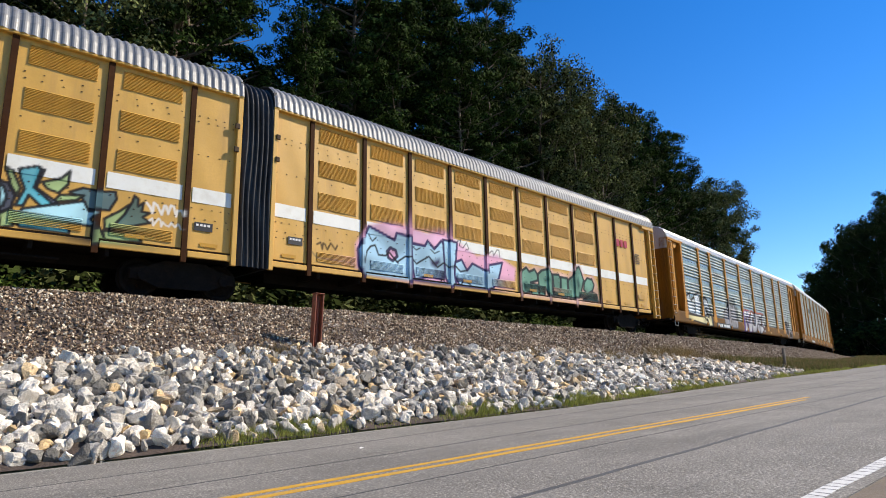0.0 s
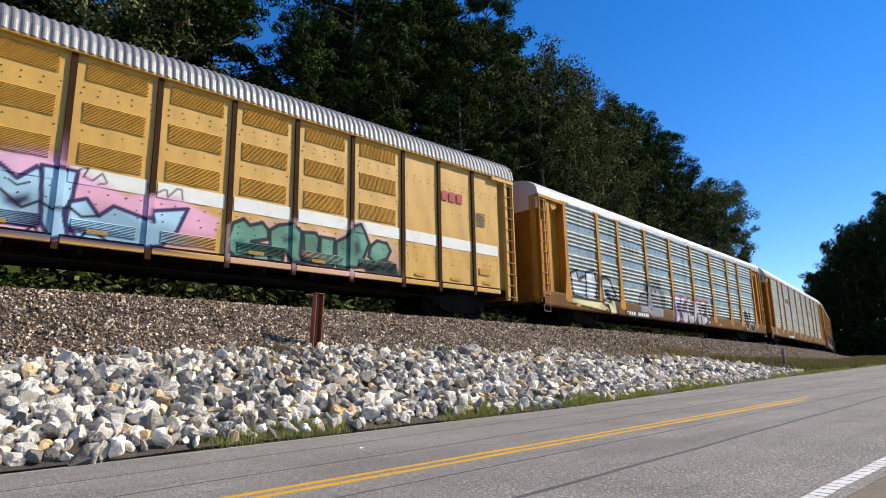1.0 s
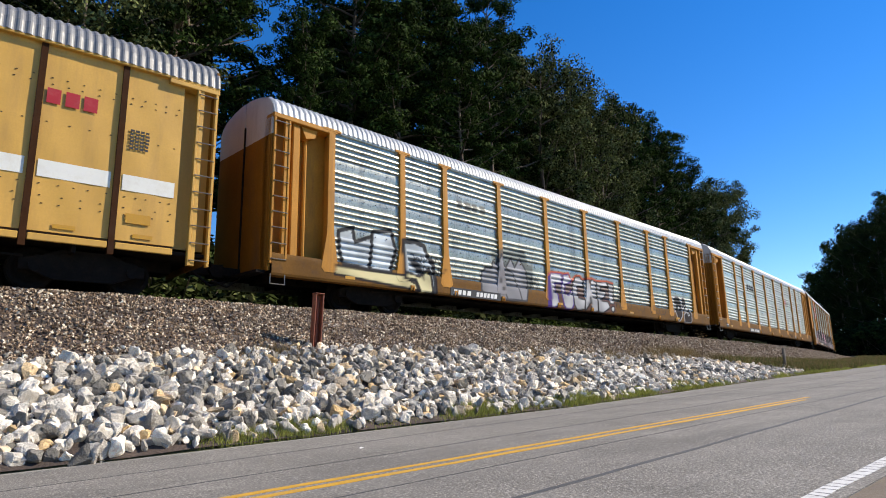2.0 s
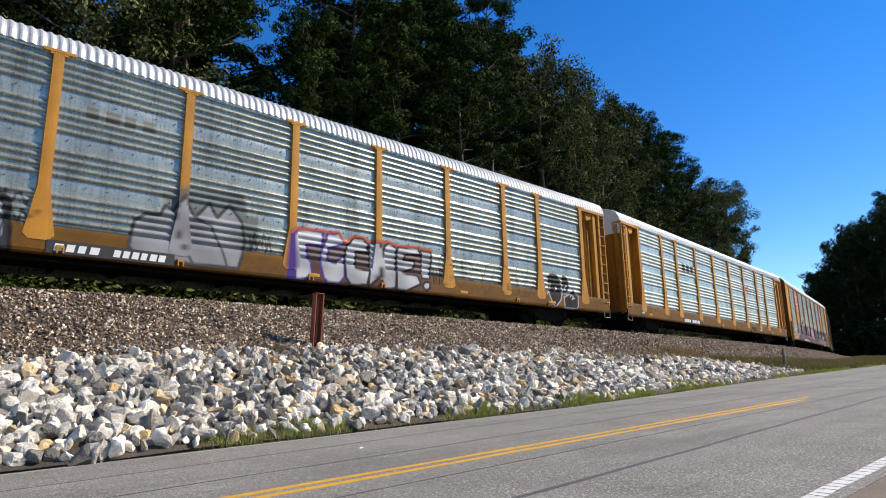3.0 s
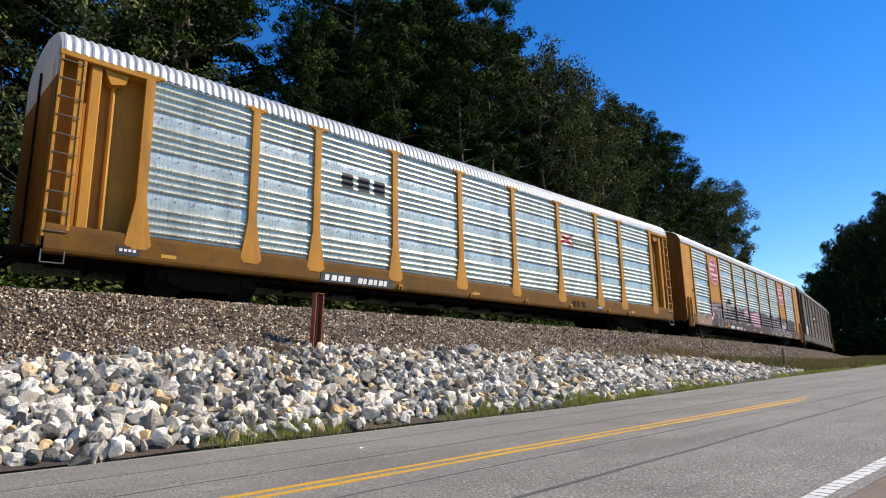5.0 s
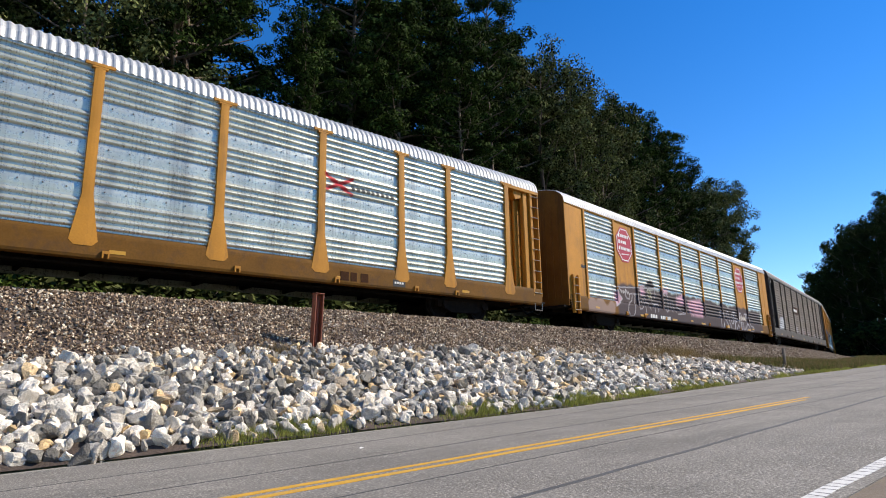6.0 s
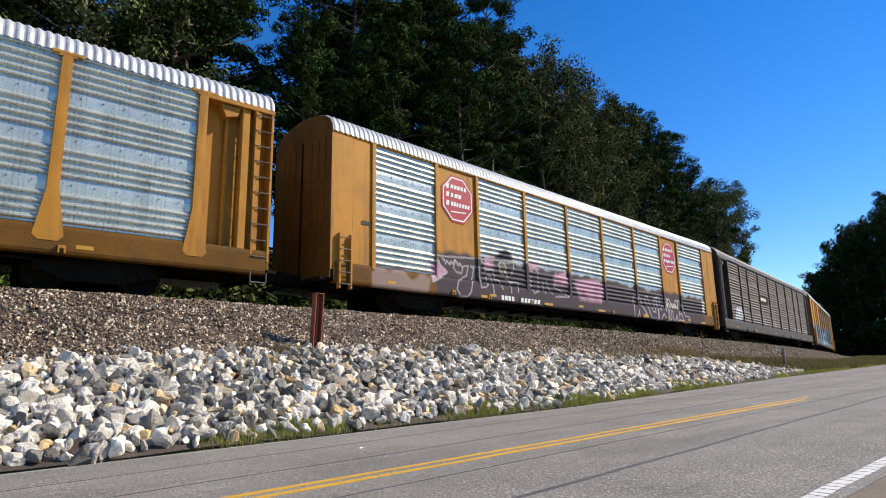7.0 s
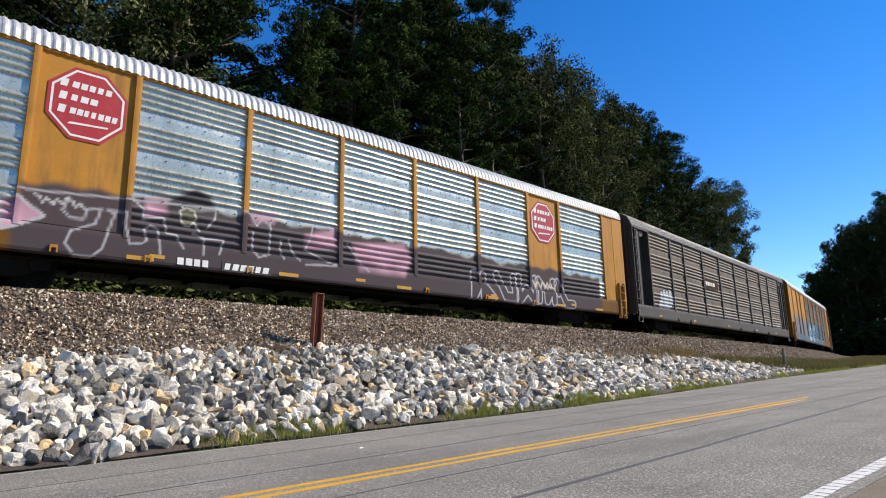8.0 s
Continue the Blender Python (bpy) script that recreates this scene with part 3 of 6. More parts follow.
def roof_shape(x0, x1, eave, rise, pitch):
    prof = roof_profile(eave, rise)
    s = Shape()
    n = len(prof)
    k = 0
    x = x0
    while x < x1:
        for q, h in ((0.0, 0.0), (0.16, 0.006), (0.30, 0.020), (0.50, 0.026), (0.70, 0.020), (0.84, 0.006)):
            xx = min(x1, x + pitch * q)
            s.v += [(xx, yy * (1 + h / 1.5), zz + h * (0.3 if i in (0, n - 1) else 0.9)) for i, (yy, zz) in enumerate(prof)]
            k += 1
        x += pitch
    s.f = [(i * n + j, i * n + j + 1, (i + 1) * n + j + 1, (i + 1) * n + j) for i in range(k - 1) for j in range(n - 1)]
    s.m = [0] * len(s.f)
    return s


def end_leaf(x, sign, y0, y1, z0, eave, rise):
    """Half of a car's end, its top following the roof."""
    prof = [(yy, zz) for yy, zz in roof_profile(eave, rise) if y0 - 0.01 <= yy <= y1 + 0.01]
    ring = [(y0, z0)] + ([(y0, prof[0][1])] if prof and prof[0][0] > y0 + 0.02 else []) + prof + [(y1, prof[-1][1] if prof else eave), (y1, z0)]
    t = 0.07 * sign
    n = len(ring)
    s = Shape()
    s.add([(x, a, b2) for a, b2 in ring] + [(x - t, a, b2) for a, b2 in ring], [tuple(range(n)), tuple(range(2 * n - 1, n - 1, -1))] + [(i + n, (i + 1) % n + n, (i + 1) % n, i) for i in range(n)])
    return s


WHEEL_SETS = []
WHEEL_R = 0.42


def wheel_mesh():
    s = Shape()
    n = 24
    for sy in (-1, 1):
        rings = [(0.10, 0.72), (0.10, 0.80), (0.30, 0.755), (0.36, 0.80), (0.42, 0.80), (0.425, 0.70), (0.455, 0.69), (0.455, 0.66), (0.34, 0.67), (0.28, 0.72)]
        vs = [(r * math.cos(2 * math.pi * i / n), sy * y, r * math.sin(2 * math.pi * i / n)) for r, y in rings for i in range(n)]
        fs = [(j * n + i, j * n + (i + 1) % n, (j + 1) % len(rings) * n + (i + 1) % n, (j + 1) % len(rings) * n + i) for j in range(len(rings)) for i in range(n)]
        s.add(vs, fs)
        for a in (0.4, 2.5, 4.6):
            s.box(0.2 * math.cos(a) - 0.03, 0.2 * math.cos(a) + 0.03, sy * 0.77 - 0.03, sy * 0.77 + 0.03, 0.2 * math.sin(a) - 0.03, 0.2 * math.sin(a) + 0.03)
    s.tube((0, -0.9, 0), (0, 0.9, 0), 0.085, n=10)
    return s.mesh("wheelset", M_UNDER, False)


WHEEL = wheel_mesh()


def truck(car, x):
    """A two-axle truck with sprung side frames."""
    s = Shape()
    for sy in (-1, 1):
        y = sy * 0.98
        s.prism([(-1.15, 0.34), (-1.15, 0.56), (-0.75, 0.66), (-0.45, 0.80), (0.45, 0.80), (0.75, 0.66), (1.15, 0.56), (1.15, 0.34), (0.95, 0.34), (0.55, 0.18), (-0.55, 0.18), (-0.95, 0.34)], y - 0.07, y + 0.07)
        for q in (-0.22, 0, 0.22):
            s.tube((q, y - 0.1 * sy, 0.24), (q, y - 0.1 * sy, 0.56), 0.085, n=8)
        for q in (-0.89, 0.89):
            s.tube((q, y - 0.12, 0.42), (q, y + 0.16 * sy, 0.42), 0.12, n=10)
    s.box(-0.2, 0.2, -0.95, 0.95, 0.5, 0.78, c=0.02)
    t = part("truck", s, M_UNDER, car, "grimy black two-axle truck")
    t.location = (x, 0, 0)
    for q in (-0.89, 0.89):
        w = part("wheelset", WHEEL, M_UNDER, t)
        w.location = (q, 0, WHEEL_R)
        WHEEL_SETS.append((w, q))
    return t


def coupler(car, x, sign):
    s = Shape()
    s.box(min(x, x + 0.55 * sign), max(x, x + 0.55 * sign), -0.12, 0.12, 0.72, 0.95, c=0.02)
    s.prism([(x + 0.5 * sign, 0.66), (x + 0.5 * sign, 1.0), (x + 0.78 * sign, 0.98), (x + 0.85 * sign, 0.83), (x + 0.76 * sign, 0.68)], -0.17, 0.17)
    s.tube((x, -0.3, 0.75), (x + 0.45 * sign, -0.33, 0.42), 0.03, n=6)
    s.tube((x + 0.45 * sign, -0.33, 0.42), (x + 0.85 * sign, -0.3, 0.55), 0.03, n=6)
    part("coupler", s, M_UNDER, car, "knuckle coupler with its air hose")


def ladder(car, x0, x1, z0, z1, y, material, n, sign):
    s = Shape()
    for x in (x0, x1):
        s.box(x - 0.03, x + 0.03, y, y + 0.13, z0, z1, c=0.008)
    if n > 6:
        xi = x0 if sign > 0 else x1
        s.box(xi - 0.03 + (0.061 if sign > 0 else -0.10), xi + 0.03 + (0.10 if sign > 0 else -0.061), y + 0.02, y + 0.12, z0, z1, c=0.008)
    lad = part("ladder", s, material, car, "yellow side ladder" if material != M_DARKP else "dark side ladder")
    for i in range(n):
        z = z0 + 0.12 + (z1 - z0 - 0.24) * i / (n - 1)
        part("rung", Shape().tube((x0, y - 0.012, z), (x1, y - 0.012, z), 0.014, n=6), M_STEEL if material != M_DARKP else M_DARKP, lad)


def underframe(car, L, zb, tr, low=0.62):
    s = Shape()
    s.box(-L / 2 + 0.5, L / 2 - 0.5, -0.35, 0.35, low, zb + 0.25)
    s.box(-L / 2 + 0.1, L / 2 - 0.1, FL + 0.12, -FL - 0.12, zb + 0.12, zb + 0.2)
    rnd = random.Random(int(L * 10))
    x = -L / 2 + 1.5
    while x < L / 2 - 1.5:
        s.box(x, x + 0.08, FL + 0.15, -FL - 0.15, zb - 0.05, zb + 0.13)
        x += 1.35
    part("underframe", s, M_UNDER, car, "black centre sill and cross bearers")
    s = Shape()
    s.tube((-L / 2 + 3.5, -1.1, zb - 0.16), (L / 2 - 3.5, -1.1, zb - 0.16), 0.025, n=6)
    part("brake_pipe", s, M_UNDER, car)
    s = Shape().box(0.8, 2.2, -0.95, -0.4, low - 0.08, zb, c=0.08)
    part("brake_reservoir", s, M_UNDER, car)
    for x in tr:
        truck(car, x)


def panel_car(label, L, posts, spray=None, galv=None, yel=None, roof=None, roof_rise=0.75, flared=True, end="ladder", solid=(), door=None, doorw=None, post_w=0.20, painted=(), seed=1):
    """A covered two-level car carrier: corrugated steel panels between posts, on a deep side sill."""
    galv, yel, roof, door = galv or M_GALV, yel or M_YELS, roof or M_ROOF, door or M_DOOR
    car = thing("autorack_car", label, "railway car", "train")
    rnd = random.Random(seed)
    h = L / 2
    ZB, ZS, ZT = 0.62, 1.22, 4.84        # sill's foot, panel's foot, eave
    xs = [p - h for p in posts]
    for i, (a, b2) in enumerate(zip(xs, xs[1:])):
        if i in solid:
            s = Shape()
            nx, nz = 40, 90
            for ii in range(nx + 1):
                for jj in range(nz + 1):
                    s.v.append((a + (b2 - a) * ii / nx, FL + 0.03, ZS + (ZT - ZS) * jj / nz))
            s.f = [(ii * (nz + 1) + jj, (ii + 1) * (nz + 1) + jj, (ii + 1) * (nz + 1) + jj + 1, ii * (nz + 1) + jj + 1) for ii in range(nx) for jj in range(nz)]
            s.m = [0] * len(s.f)
            me = s.mesh("side_panel", yel)
            spray_on(me, spray)
            part("side_panel", me, yel, car, "flat yellow painted panel")
            continue
        me = corrugated_panel(a + post_w * 0.35, b2 - post_w * 0.35, ZS, ZT - 0.03, FL + 0.05, painted).mesh("side_panel", [galv, M_HOLE])
        spray_on(me, spray)
        part("side_panel", me, galv, car, "corrugated steel side panel")
    # posts with flared feet and caps
    for x in xs:
        w = post_w / 2
        s = Shape()
        if flared:
            prof = [(ZB + 0.26, w * 1.7), (ZB + 0.36, w * 2.7), (ZS + 0.22, w * 1.9), (ZS + 0.75, w * 1.08), (ZT, w)]
        else:
            prof = [(ZB + 0.5, w), (ZS + 0.55, w), (ZT, w)]
        fine = []
        for (z0, w0), (z1, w1) in zip(prof, prof[1:]):
            k = max(1, int((z1 - z0) / 0.035))
            fine += [(z0 + (z1 - z0) * i / k, w0 + (w1 - w0) * i / k) for i in range(k)]
        fine.append(prof[-1])
        for z, ww in fine:
            s.v += [(x - ww, FL + 0.06, z), (x - ww, FL - 0.035, z), (x - ww * 0.3, FL - 0.04, z), (x + ww * 0.3, FL - 0.04, z), (x + ww, FL - 0.035, z), (x + ww, FL + 0.06, z)]
        n = len(fine)
        s.f = [(i * 6 + j, i * 6 + j + 1, i * 6 + j + 7, i * 6 + j + 6) for i in range(n - 1) for j in range(5)] + [(5, 4, 3, 2, 1, 0), tuple((n - 1) * 6 + j for j in range(6))]
        s.m = [0] * len(s.f)
        if flared:
            s.box(x - 0.30, x + 0.30, FL - 0.045, FL + 0.05, ZT - 0.02, ZT + 0.06, c=0.01)
            s.box(x - 0.16, x + 0.16, FL - 0.042, FL + 0.05, ZT - 0.06, ZT - 0.02)
        me = s.mesh("side_post", yel)
        spray_on(me, spray)
        part("side_post", me, yel, car, "yellow steel side post")
    # eave rail, sill
    part("eave_rail", Shape().box(-h + 0.05, h - 0.05, FL - 0.01, FL + 0.10, ZT - 0.03, ZT + 0.10, c=0.015), M_GALV if flared else yel, car)
    s = Shape()
    nx, rows = int(L / (0.03 if painted else 0.2)), [(ZB + 0.02, -0.01)] + [(ZB + 0.08 + 0.38 * q / 12, -0.03) for q in range(13)] + [(ZS - 0.09, -0.026), (ZS - 0.03, -0.015), (ZS, 0.08)]
    for i in range(nx + 1):
        x = -h + 0.1 + (L - 0.2) * i / nx
        s.v += [(x, FL + 0.16, ZB)] + [(x, FL + d, z) for z, d in rows]
    n = len(rows) + 1
    s.f = [(i * n + j, (i + 1) * n + j, (i + 1) * n + j + 1, i * n + j + 1) for i in range(nx) for j in range(n - 1)]
    s.m = [0] * len(s.f)
    sill = M_SILL if yel in (M_YELS, M_YEL) else yel
    me = s.mesh("side_sill", sill)
    spray_on(me, spray)
    part("side_sill", me, sill, car, "rust-stained yellow side sill, its shade in the colour")
    loop = Shape().box(0, 0.14, FL - 0.075, FL - 0.02, ZB + 0.12, ZB + 0.18).box(0, 0.03, FL - 0.075, FL - 0.02, ZB + 0.03, ZB + 0.119).box(0.11, 0.14, FL - 0.075, FL - 0.02, ZB + 0.03, ZB + 0.119).mesh("tie_down_loop", yel)
    for x in xs[1:-1]:
        if rnd.random() < 0.75:
            part("tie_down_loop", loop, yel, car).location.x = x + rnd.uniform(-0.1, 0.6)
    for x in xs[::2]:
        part("reflector", Shape().box(x + 0.5, x + 0.82, FL - 0.036, FL - 0.031, ZB + 0.14, ZB + 0.22), M_ORANGE, car, "amber reflective strip")
    # far flank
    part("far_wall", Shape().box(-h + 0.1, h - 0.1, -FL - 0.06, -FL, ZB, ZT), galv, car, "steel flank of the far side")
    part("roof", roof_shape(-h + 0.02, h - 0.02, ZT + 0.02, roof_rise, 0.175), roof, car, "ribbed white steel roof" if roof == M_ROOF else "ribbed grey steel roof")
    # ends
    for sign in (-1, 1):
        xe = sign * h
        xi = xs[0] if sign < 0 else xs[-1]
        zd = 0.75
        if doorw:
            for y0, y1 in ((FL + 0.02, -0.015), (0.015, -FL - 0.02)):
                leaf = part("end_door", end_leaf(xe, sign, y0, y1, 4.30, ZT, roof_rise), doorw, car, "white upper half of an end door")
                part("lower_leaf", Shape().box(min(xe, xe - 0.07 * sign), max(xe, xe - 0.07 * sign), y0, y1, zd, 4.30), door, leaf, "yellow lower half, darkened for its shaded side")
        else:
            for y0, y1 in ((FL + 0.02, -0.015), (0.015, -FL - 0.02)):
                leaf = part("end_door", end_leaf(xe, sign, y0, y1, zd, ZT, roof_rise), door, car, "end door painted darker than the flanks")
                sh = Shape()
                for q in (0.3, 0.62, 0.95):
                    sh.box(min(xe, xe + 0.035 * sign), max(xe, xe + 0.035 * sign), y0 + q - 0.04, y0 + q + 0.04, zd + 0.3, ZT - 0.1, c=0.01)
                part("door_rib", sh, door, leaf)
        part("door_rod", Shape().tube((xe + 0.03 * sign, -0.06, zd), (xe + 0.03 * sign, -0.06, ZT), 0.025, n=6), M_UNDER, car)
        part("end_platform", Shape().box(min(xe, xe + 0.25 * sign), max(xe, xe + 0.25 * sign), FL + 0.1, -FL - 0.1, 0.68, 0.76, c=0.01), M_UNDER, car)
        coupler(car, xe, sign)
        if end == "ladder":
            s = Shape()
            s.box(min(xe, xi), max(xe, xi), FL + 0.34, FL + 0.40, ZS - 0.2, ZT)
            s.box(min(xi, xi - 0.05 * sign), max(xi, xi - 0.05 * sign), FL + 0.04, FL + 0.34, ZS - 0.2, ZT - 0.1)
            part("end_bay_wall", s, yel, car, "recessed yellow end panel")
            part("end_beam", Shape().box(min(xe, xi), max(xe, xi), FL - 0.04, FL + 0.34, ZT - 0.10, ZT + 0.03, c=0.015), yel, car)
            c = xe - 0.27 * sign
            ladder(car, c - 0.21, c + 0.21, ZB + 0.3, ZT - 0.08, FL - 0.03, yel, 10, sign)
            part("corner_post", Shape().box(min(xe, xe - 0.08 * sign), max(xe, xe - 0.08 * sign), FL + 0.11, FL + 0.34, ZB + 0.2, ZT - 0.1, c=0.01), yel, car)
            q = xe - 0.72 * sign
            part("channel_post", Shape().box(q - 0.11, q + 0.11, FL + 0.03, FL + 0.22, ZS - 0.1, ZT - 0.1, c=0.025), yel, car, "boxed yellow end post")
            q = xe - 1.12 * sign
            part("hinge_tube", Shape().tube((q, FL + 0.27, ZS), (q, FL + 0.27, ZT - 0.15), 0.055, n=8), yel, car)
            br = Shape().prism([(q - 0.25, ZT - 0.12), (q + 0.25, ZT - 0.12), (q + 0.18, ZT - 0.34), (q - 0.1, ZT - 0.42)], FL + 0.05, FL + 0.32)
            part("gusset", br, yel, car)
            st = Shape()
            st.tube((c - 0.2, FL - 0.02, ZB + 0.05), (c - 0.2, FL - 0.02, ZB - 0.2), 0.014, n=6)
            st.tube((c + 0.2, FL - 0.02, ZB + 0.05), (c + 0.2, FL - 0.02, ZB - 0.2), 0.014, n=6)
            st.tube((c - 0.2, FL - 0.02, ZB - 0.2), (c + 0.2, FL - 0.02, ZB - 0.2), 0.014, n=6)
            part("step_stirrup", st, M_STEEL, car)
            nt = bars(Shape(), min(xi, xi - 0.5 * sign) + 0.1, ZT - 1.35, 0.35, 0.03, FL + 0.336, 4, rnd)
            for k in range(5):
                bars(nt, xi - sign * 0.3 - 0.15, ZT - 2.0 - k * 0.12, 0.3, 0.035, FL + 0.336, 4, rnd)
            part("stencil", nt, M_LBLACK, car, "small dark stencilled bars")
        else:
            mid = (xe + xi) / 2
            for a, b2, k in ((xe, mid, 0.0), (mid, xi, 0.01)):
                lo, hi = min(a, b2) + 0.006, max(a, b2) - 0.006
                s = Shape()
                nz = 70
                for ii in range(13):
                    for jj in range(nz + 1):
                        s.v.append((lo + (hi - lo) * ii / 12, FL + k, ZB + 0.35 + (ZT + 0.02 - ZB - 0.35) * jj / nz))
                s.f = [(ii * (nz + 1) + jj, (ii + 1) * (nz + 1) + jj, (ii + 1) * (nz + 1) + jj + 1, ii * (nz + 1) + jj + 1) for ii in range(12) for jj in range(nz)]
                s.m = [0] * len(s.f)
                s.box(lo, hi, FL + k + 0.004, FL + 0.3, ZB + 0.35, ZT + 0.02)
                me = s.mesh("end_panel", yel)
                spray_on(me, spray)
                part("end_panel", me, yel, car, "flat painted end panel")
            c = xe - 0.45 * sign
            ladder(car, c - 0.19, c + 0.19, ZB - 0.15, ZB + 1.35, FL - 0.10, yel, 5, sign)
    underframe(car, L, ZB + 0.1, (-h + 3.6, h - 3.6))
    return car


def sign_plate(car, x, z, w, h, material, name, label, y=FL - 0.012, cut=0.3):
    """An eight-cornered plate."""
    c = cut * w
    pts = [(x - w / 2 + c, z - h / 2), (x + w / 2 - c, z - h / 2), (x + w / 2, z - h / 2 + c), (x + w / 2, z + h / 2 - c), (x + w / 2 - c, z + h / 2), (x - w / 2 + c, z + h / 2), (x - w / 2, z + h / 2 - c), (x - w / 2, z - h / 2 + c)]
    return part(name, Shape().prism(pts, y - 0.004, y), material, car, label)


def marking(car, x, z, w, h, n, material, label, y, rows=1, name="lettering_bar", seed=3, lean=0.0):
    """Writing as plain bars, each a part."""
    rnd = random.Random(seed)
    for r in range(rows):
        q = x
        for i in range(n):
            k = w / n * rnd.uniform(0.6, 0.82)
            zr = z - r * h * 1.6
            part(name, Shape().prism([(q, zr), (q + k, zr), (q + k + lean, zr + h), (q + lean, zr + h)], y - 0.004, y), material, car, label if r == 0 and i == 0 else "")
            q += w / n


def solid_car(label, L, ribs, spray=None, mirror=False, seed=2):
    """One unit of an articulated tall car carrier: flat yellow panels between deep ribs, with louvres and a white band."""
    car = thing("articulated_autorack_car", label, "railway car", "train")
    h = L / 2
    ZB, ZS, ZT = 0.86, 1.06, 4.98
    rnd = random.Random(seed)
    sg = -1 if mirror else 1
    xs = sorted(sg * (r - h) for r in ribs)
    cells = list(zip([-h + 0.04] + xs, xs + [h - 0.75 if not mirror else h - 0.04]))
    if mirror:
        cells[0] = (-h + 0.75, xs[0])
    for a, b2 in cells:
        a, b2 = a + 0.035, b2 - 0.035
        w = b2 - a
        s = Shape()
        zsp = [ZS + (2.62 - ZS) * i / 60 for i in range(61)] + [2.9, 3.5, 4.2, ZT]
        nx = int(w / 0.026)
        for i in range(nx + 1):
            s.v += [(a + w * i / nx, FL + 0.09 + 0.004 * math.sin(3 * z + i * 0.2), z) for z in zsp]
        n = len(zsp)
        s.f = [(i * n + j, (i + 1) * n + j, (i + 1) * n + j + 1, i * n + j + 1) for i in range(nx) for j in range(n - 1)]
        s.m = [0] * len(s.f)
        # small fixing holes in rows
        for zr, k in ((4.28, 5), (4.14, 5), (3.32, 4), (2.02, 5), (1.78, 4), (1.62, 4), (3.05, 0)):
            for i in range(k):
                x = a + w * (i + 0.5) / max(1, k) + rnd.uniform(-0.04, 0.04)
                s.box(x - 0.016, x + 0.016, FL + 0.080, FL + 0.09, zr - 0.009, zr + 0.009, 1)
        s.box(a, b2, FL + 0.10, FL + 0.16, ZS, ZT)
        me = s.mesh("side_panel", [M_YEL, M_HOLE])
        spray_on(me, spray)
        pan = part("side_panel", me, M_YEL, car, "flat yellow steel side panel")
        # white band
        s = Shape()
        for i in range(nx + 1):
            s.v += [(a + 0.08 + (w - 0.16) * i / nx, FL + 0.080, 2.16 + 0.35 * j / 9) for j in range(10)]
        s.f = [(i * 10 + j, (i + 1) * 10 + j, (i + 1) * 10 + j + 1, i * 10 + j + 1) for i in range(nx) for j in range(9)]
        s.m = [0] * len(s.f)
        me = s.mesh("white_band", M_WHITE)
        spray_on(me, spray)
        part("white_band", me, M_WHITE, pan, "white reflective band")
        if w > 1.6:
            for z0, z1 in ((4.46, 4.88), (3.50, 3.95), (2.60, 3.06), (1.16, 1.40)):
                s = Shape()
                z = z0
                while z < z1:
                    q0, q1 = a + w * 0.13, b2 - w * 0.13
                    s.add([(q0, FL + 0.088, z + 0.024), (q0, FL + 0.064, z), (q1, FL + 0.064, z), (q1, FL + 0.088, z + 0.024)], [(0, 1, 2, 3)])
                    s.add([(q0, FL + 0.064, z), (q0, FL + 0.088, z - 0.002), (q1, FL + 0.088, z - 0.002), (q1, FL + 0.064, z)], [(0, 1, 2, 3)])
                    z += 0.033
                me = s.mesh("louvre", M_YEL)
                spray_on(me, spray)
                part("louvre", me, M_YEL, pan, "pressed yellow louvres")
        s = Shape().box(a + 0.04, b2 - 0.04, FL + 0.03, FL + 0.10, ZB, ZS - 0.06, c=0.012)
        me = s.mesh("lower_rail", M_YEL)
        spray_on(me, spray)
        part("lower_rail", me, M_YEL, pan)
        part("slot", Shape().box(a + 0.03, b2 - 0.03, FL + 0.12, FL + 0.16, ZS - 0.10, ZS + 0.01), M_HOLE, pan)
        if w > 1.0 and rnd.random() < 0.75:
            part("reflector", Shape().box(a + w * 0.3, a + w * 0.3 + 0.4, FL + 0.068, FL + 0.076, ZS + 0.08, ZS + 0.17), M_ORANGE, pan, "amber reflective strip")
    for x in xs:
        s = Shape()
        zs = [ZB - 0.12 + (2.6 - ZB + 0.12) * i / 36 for i in range(37)] + [3.4, ZT]
        for z in zs:
            s.v += [(x - 0.06, FL + 0.12, z), (x - 0.06, FL + 0.03, z), (x + 0.06, FL + 0.03, z), (x + 0.06, FL + 0.12, z)]
        s.f = [(i * 4 + j, i * 4 + j + 1, i * 4 + j + 5, i * 4 + j + 4) for i in range(len(zs) - 1) for j in range(3)] + [(3, 2, 1, 0)]
        s.m = [0] * len(s.f)
        me = s.mesh("side_rib", M_RIB)
        spray_on(me, spray)
        part("side_rib", me, M_RIB, car, "steel side rib, browned to carry its shade")
    part("eave_rail", Shape().box(-h, h, FL - 0.02, FL + 0.14, ZT - 0.01, ZT + 0.06, c=0.012), M_YEL, car)
    part("far_wall", Shape().box(-h + 0.05, h - 0.05, -FL - 0.10, -FL, ZB, ZT), M_YEL, car, "yellow flank of the far side")
    part("roof", roof_shape(-h, h, ZT + 0.04, 0.95, 0.175), M_ROOFG, car, "ribbed pale grey steel roof")
    # the free end: recess, ladder, door; the other end meets the bellows
    xe = h * sg
    xi = (h - 0.75) * sg
    part("end_bay_wall", Shape().box(min(xe, xi), max(xe, xi), FL + 0.34, FL + 0.40, ZS, ZT), M_YEL, car, "recessed yellow end panel")
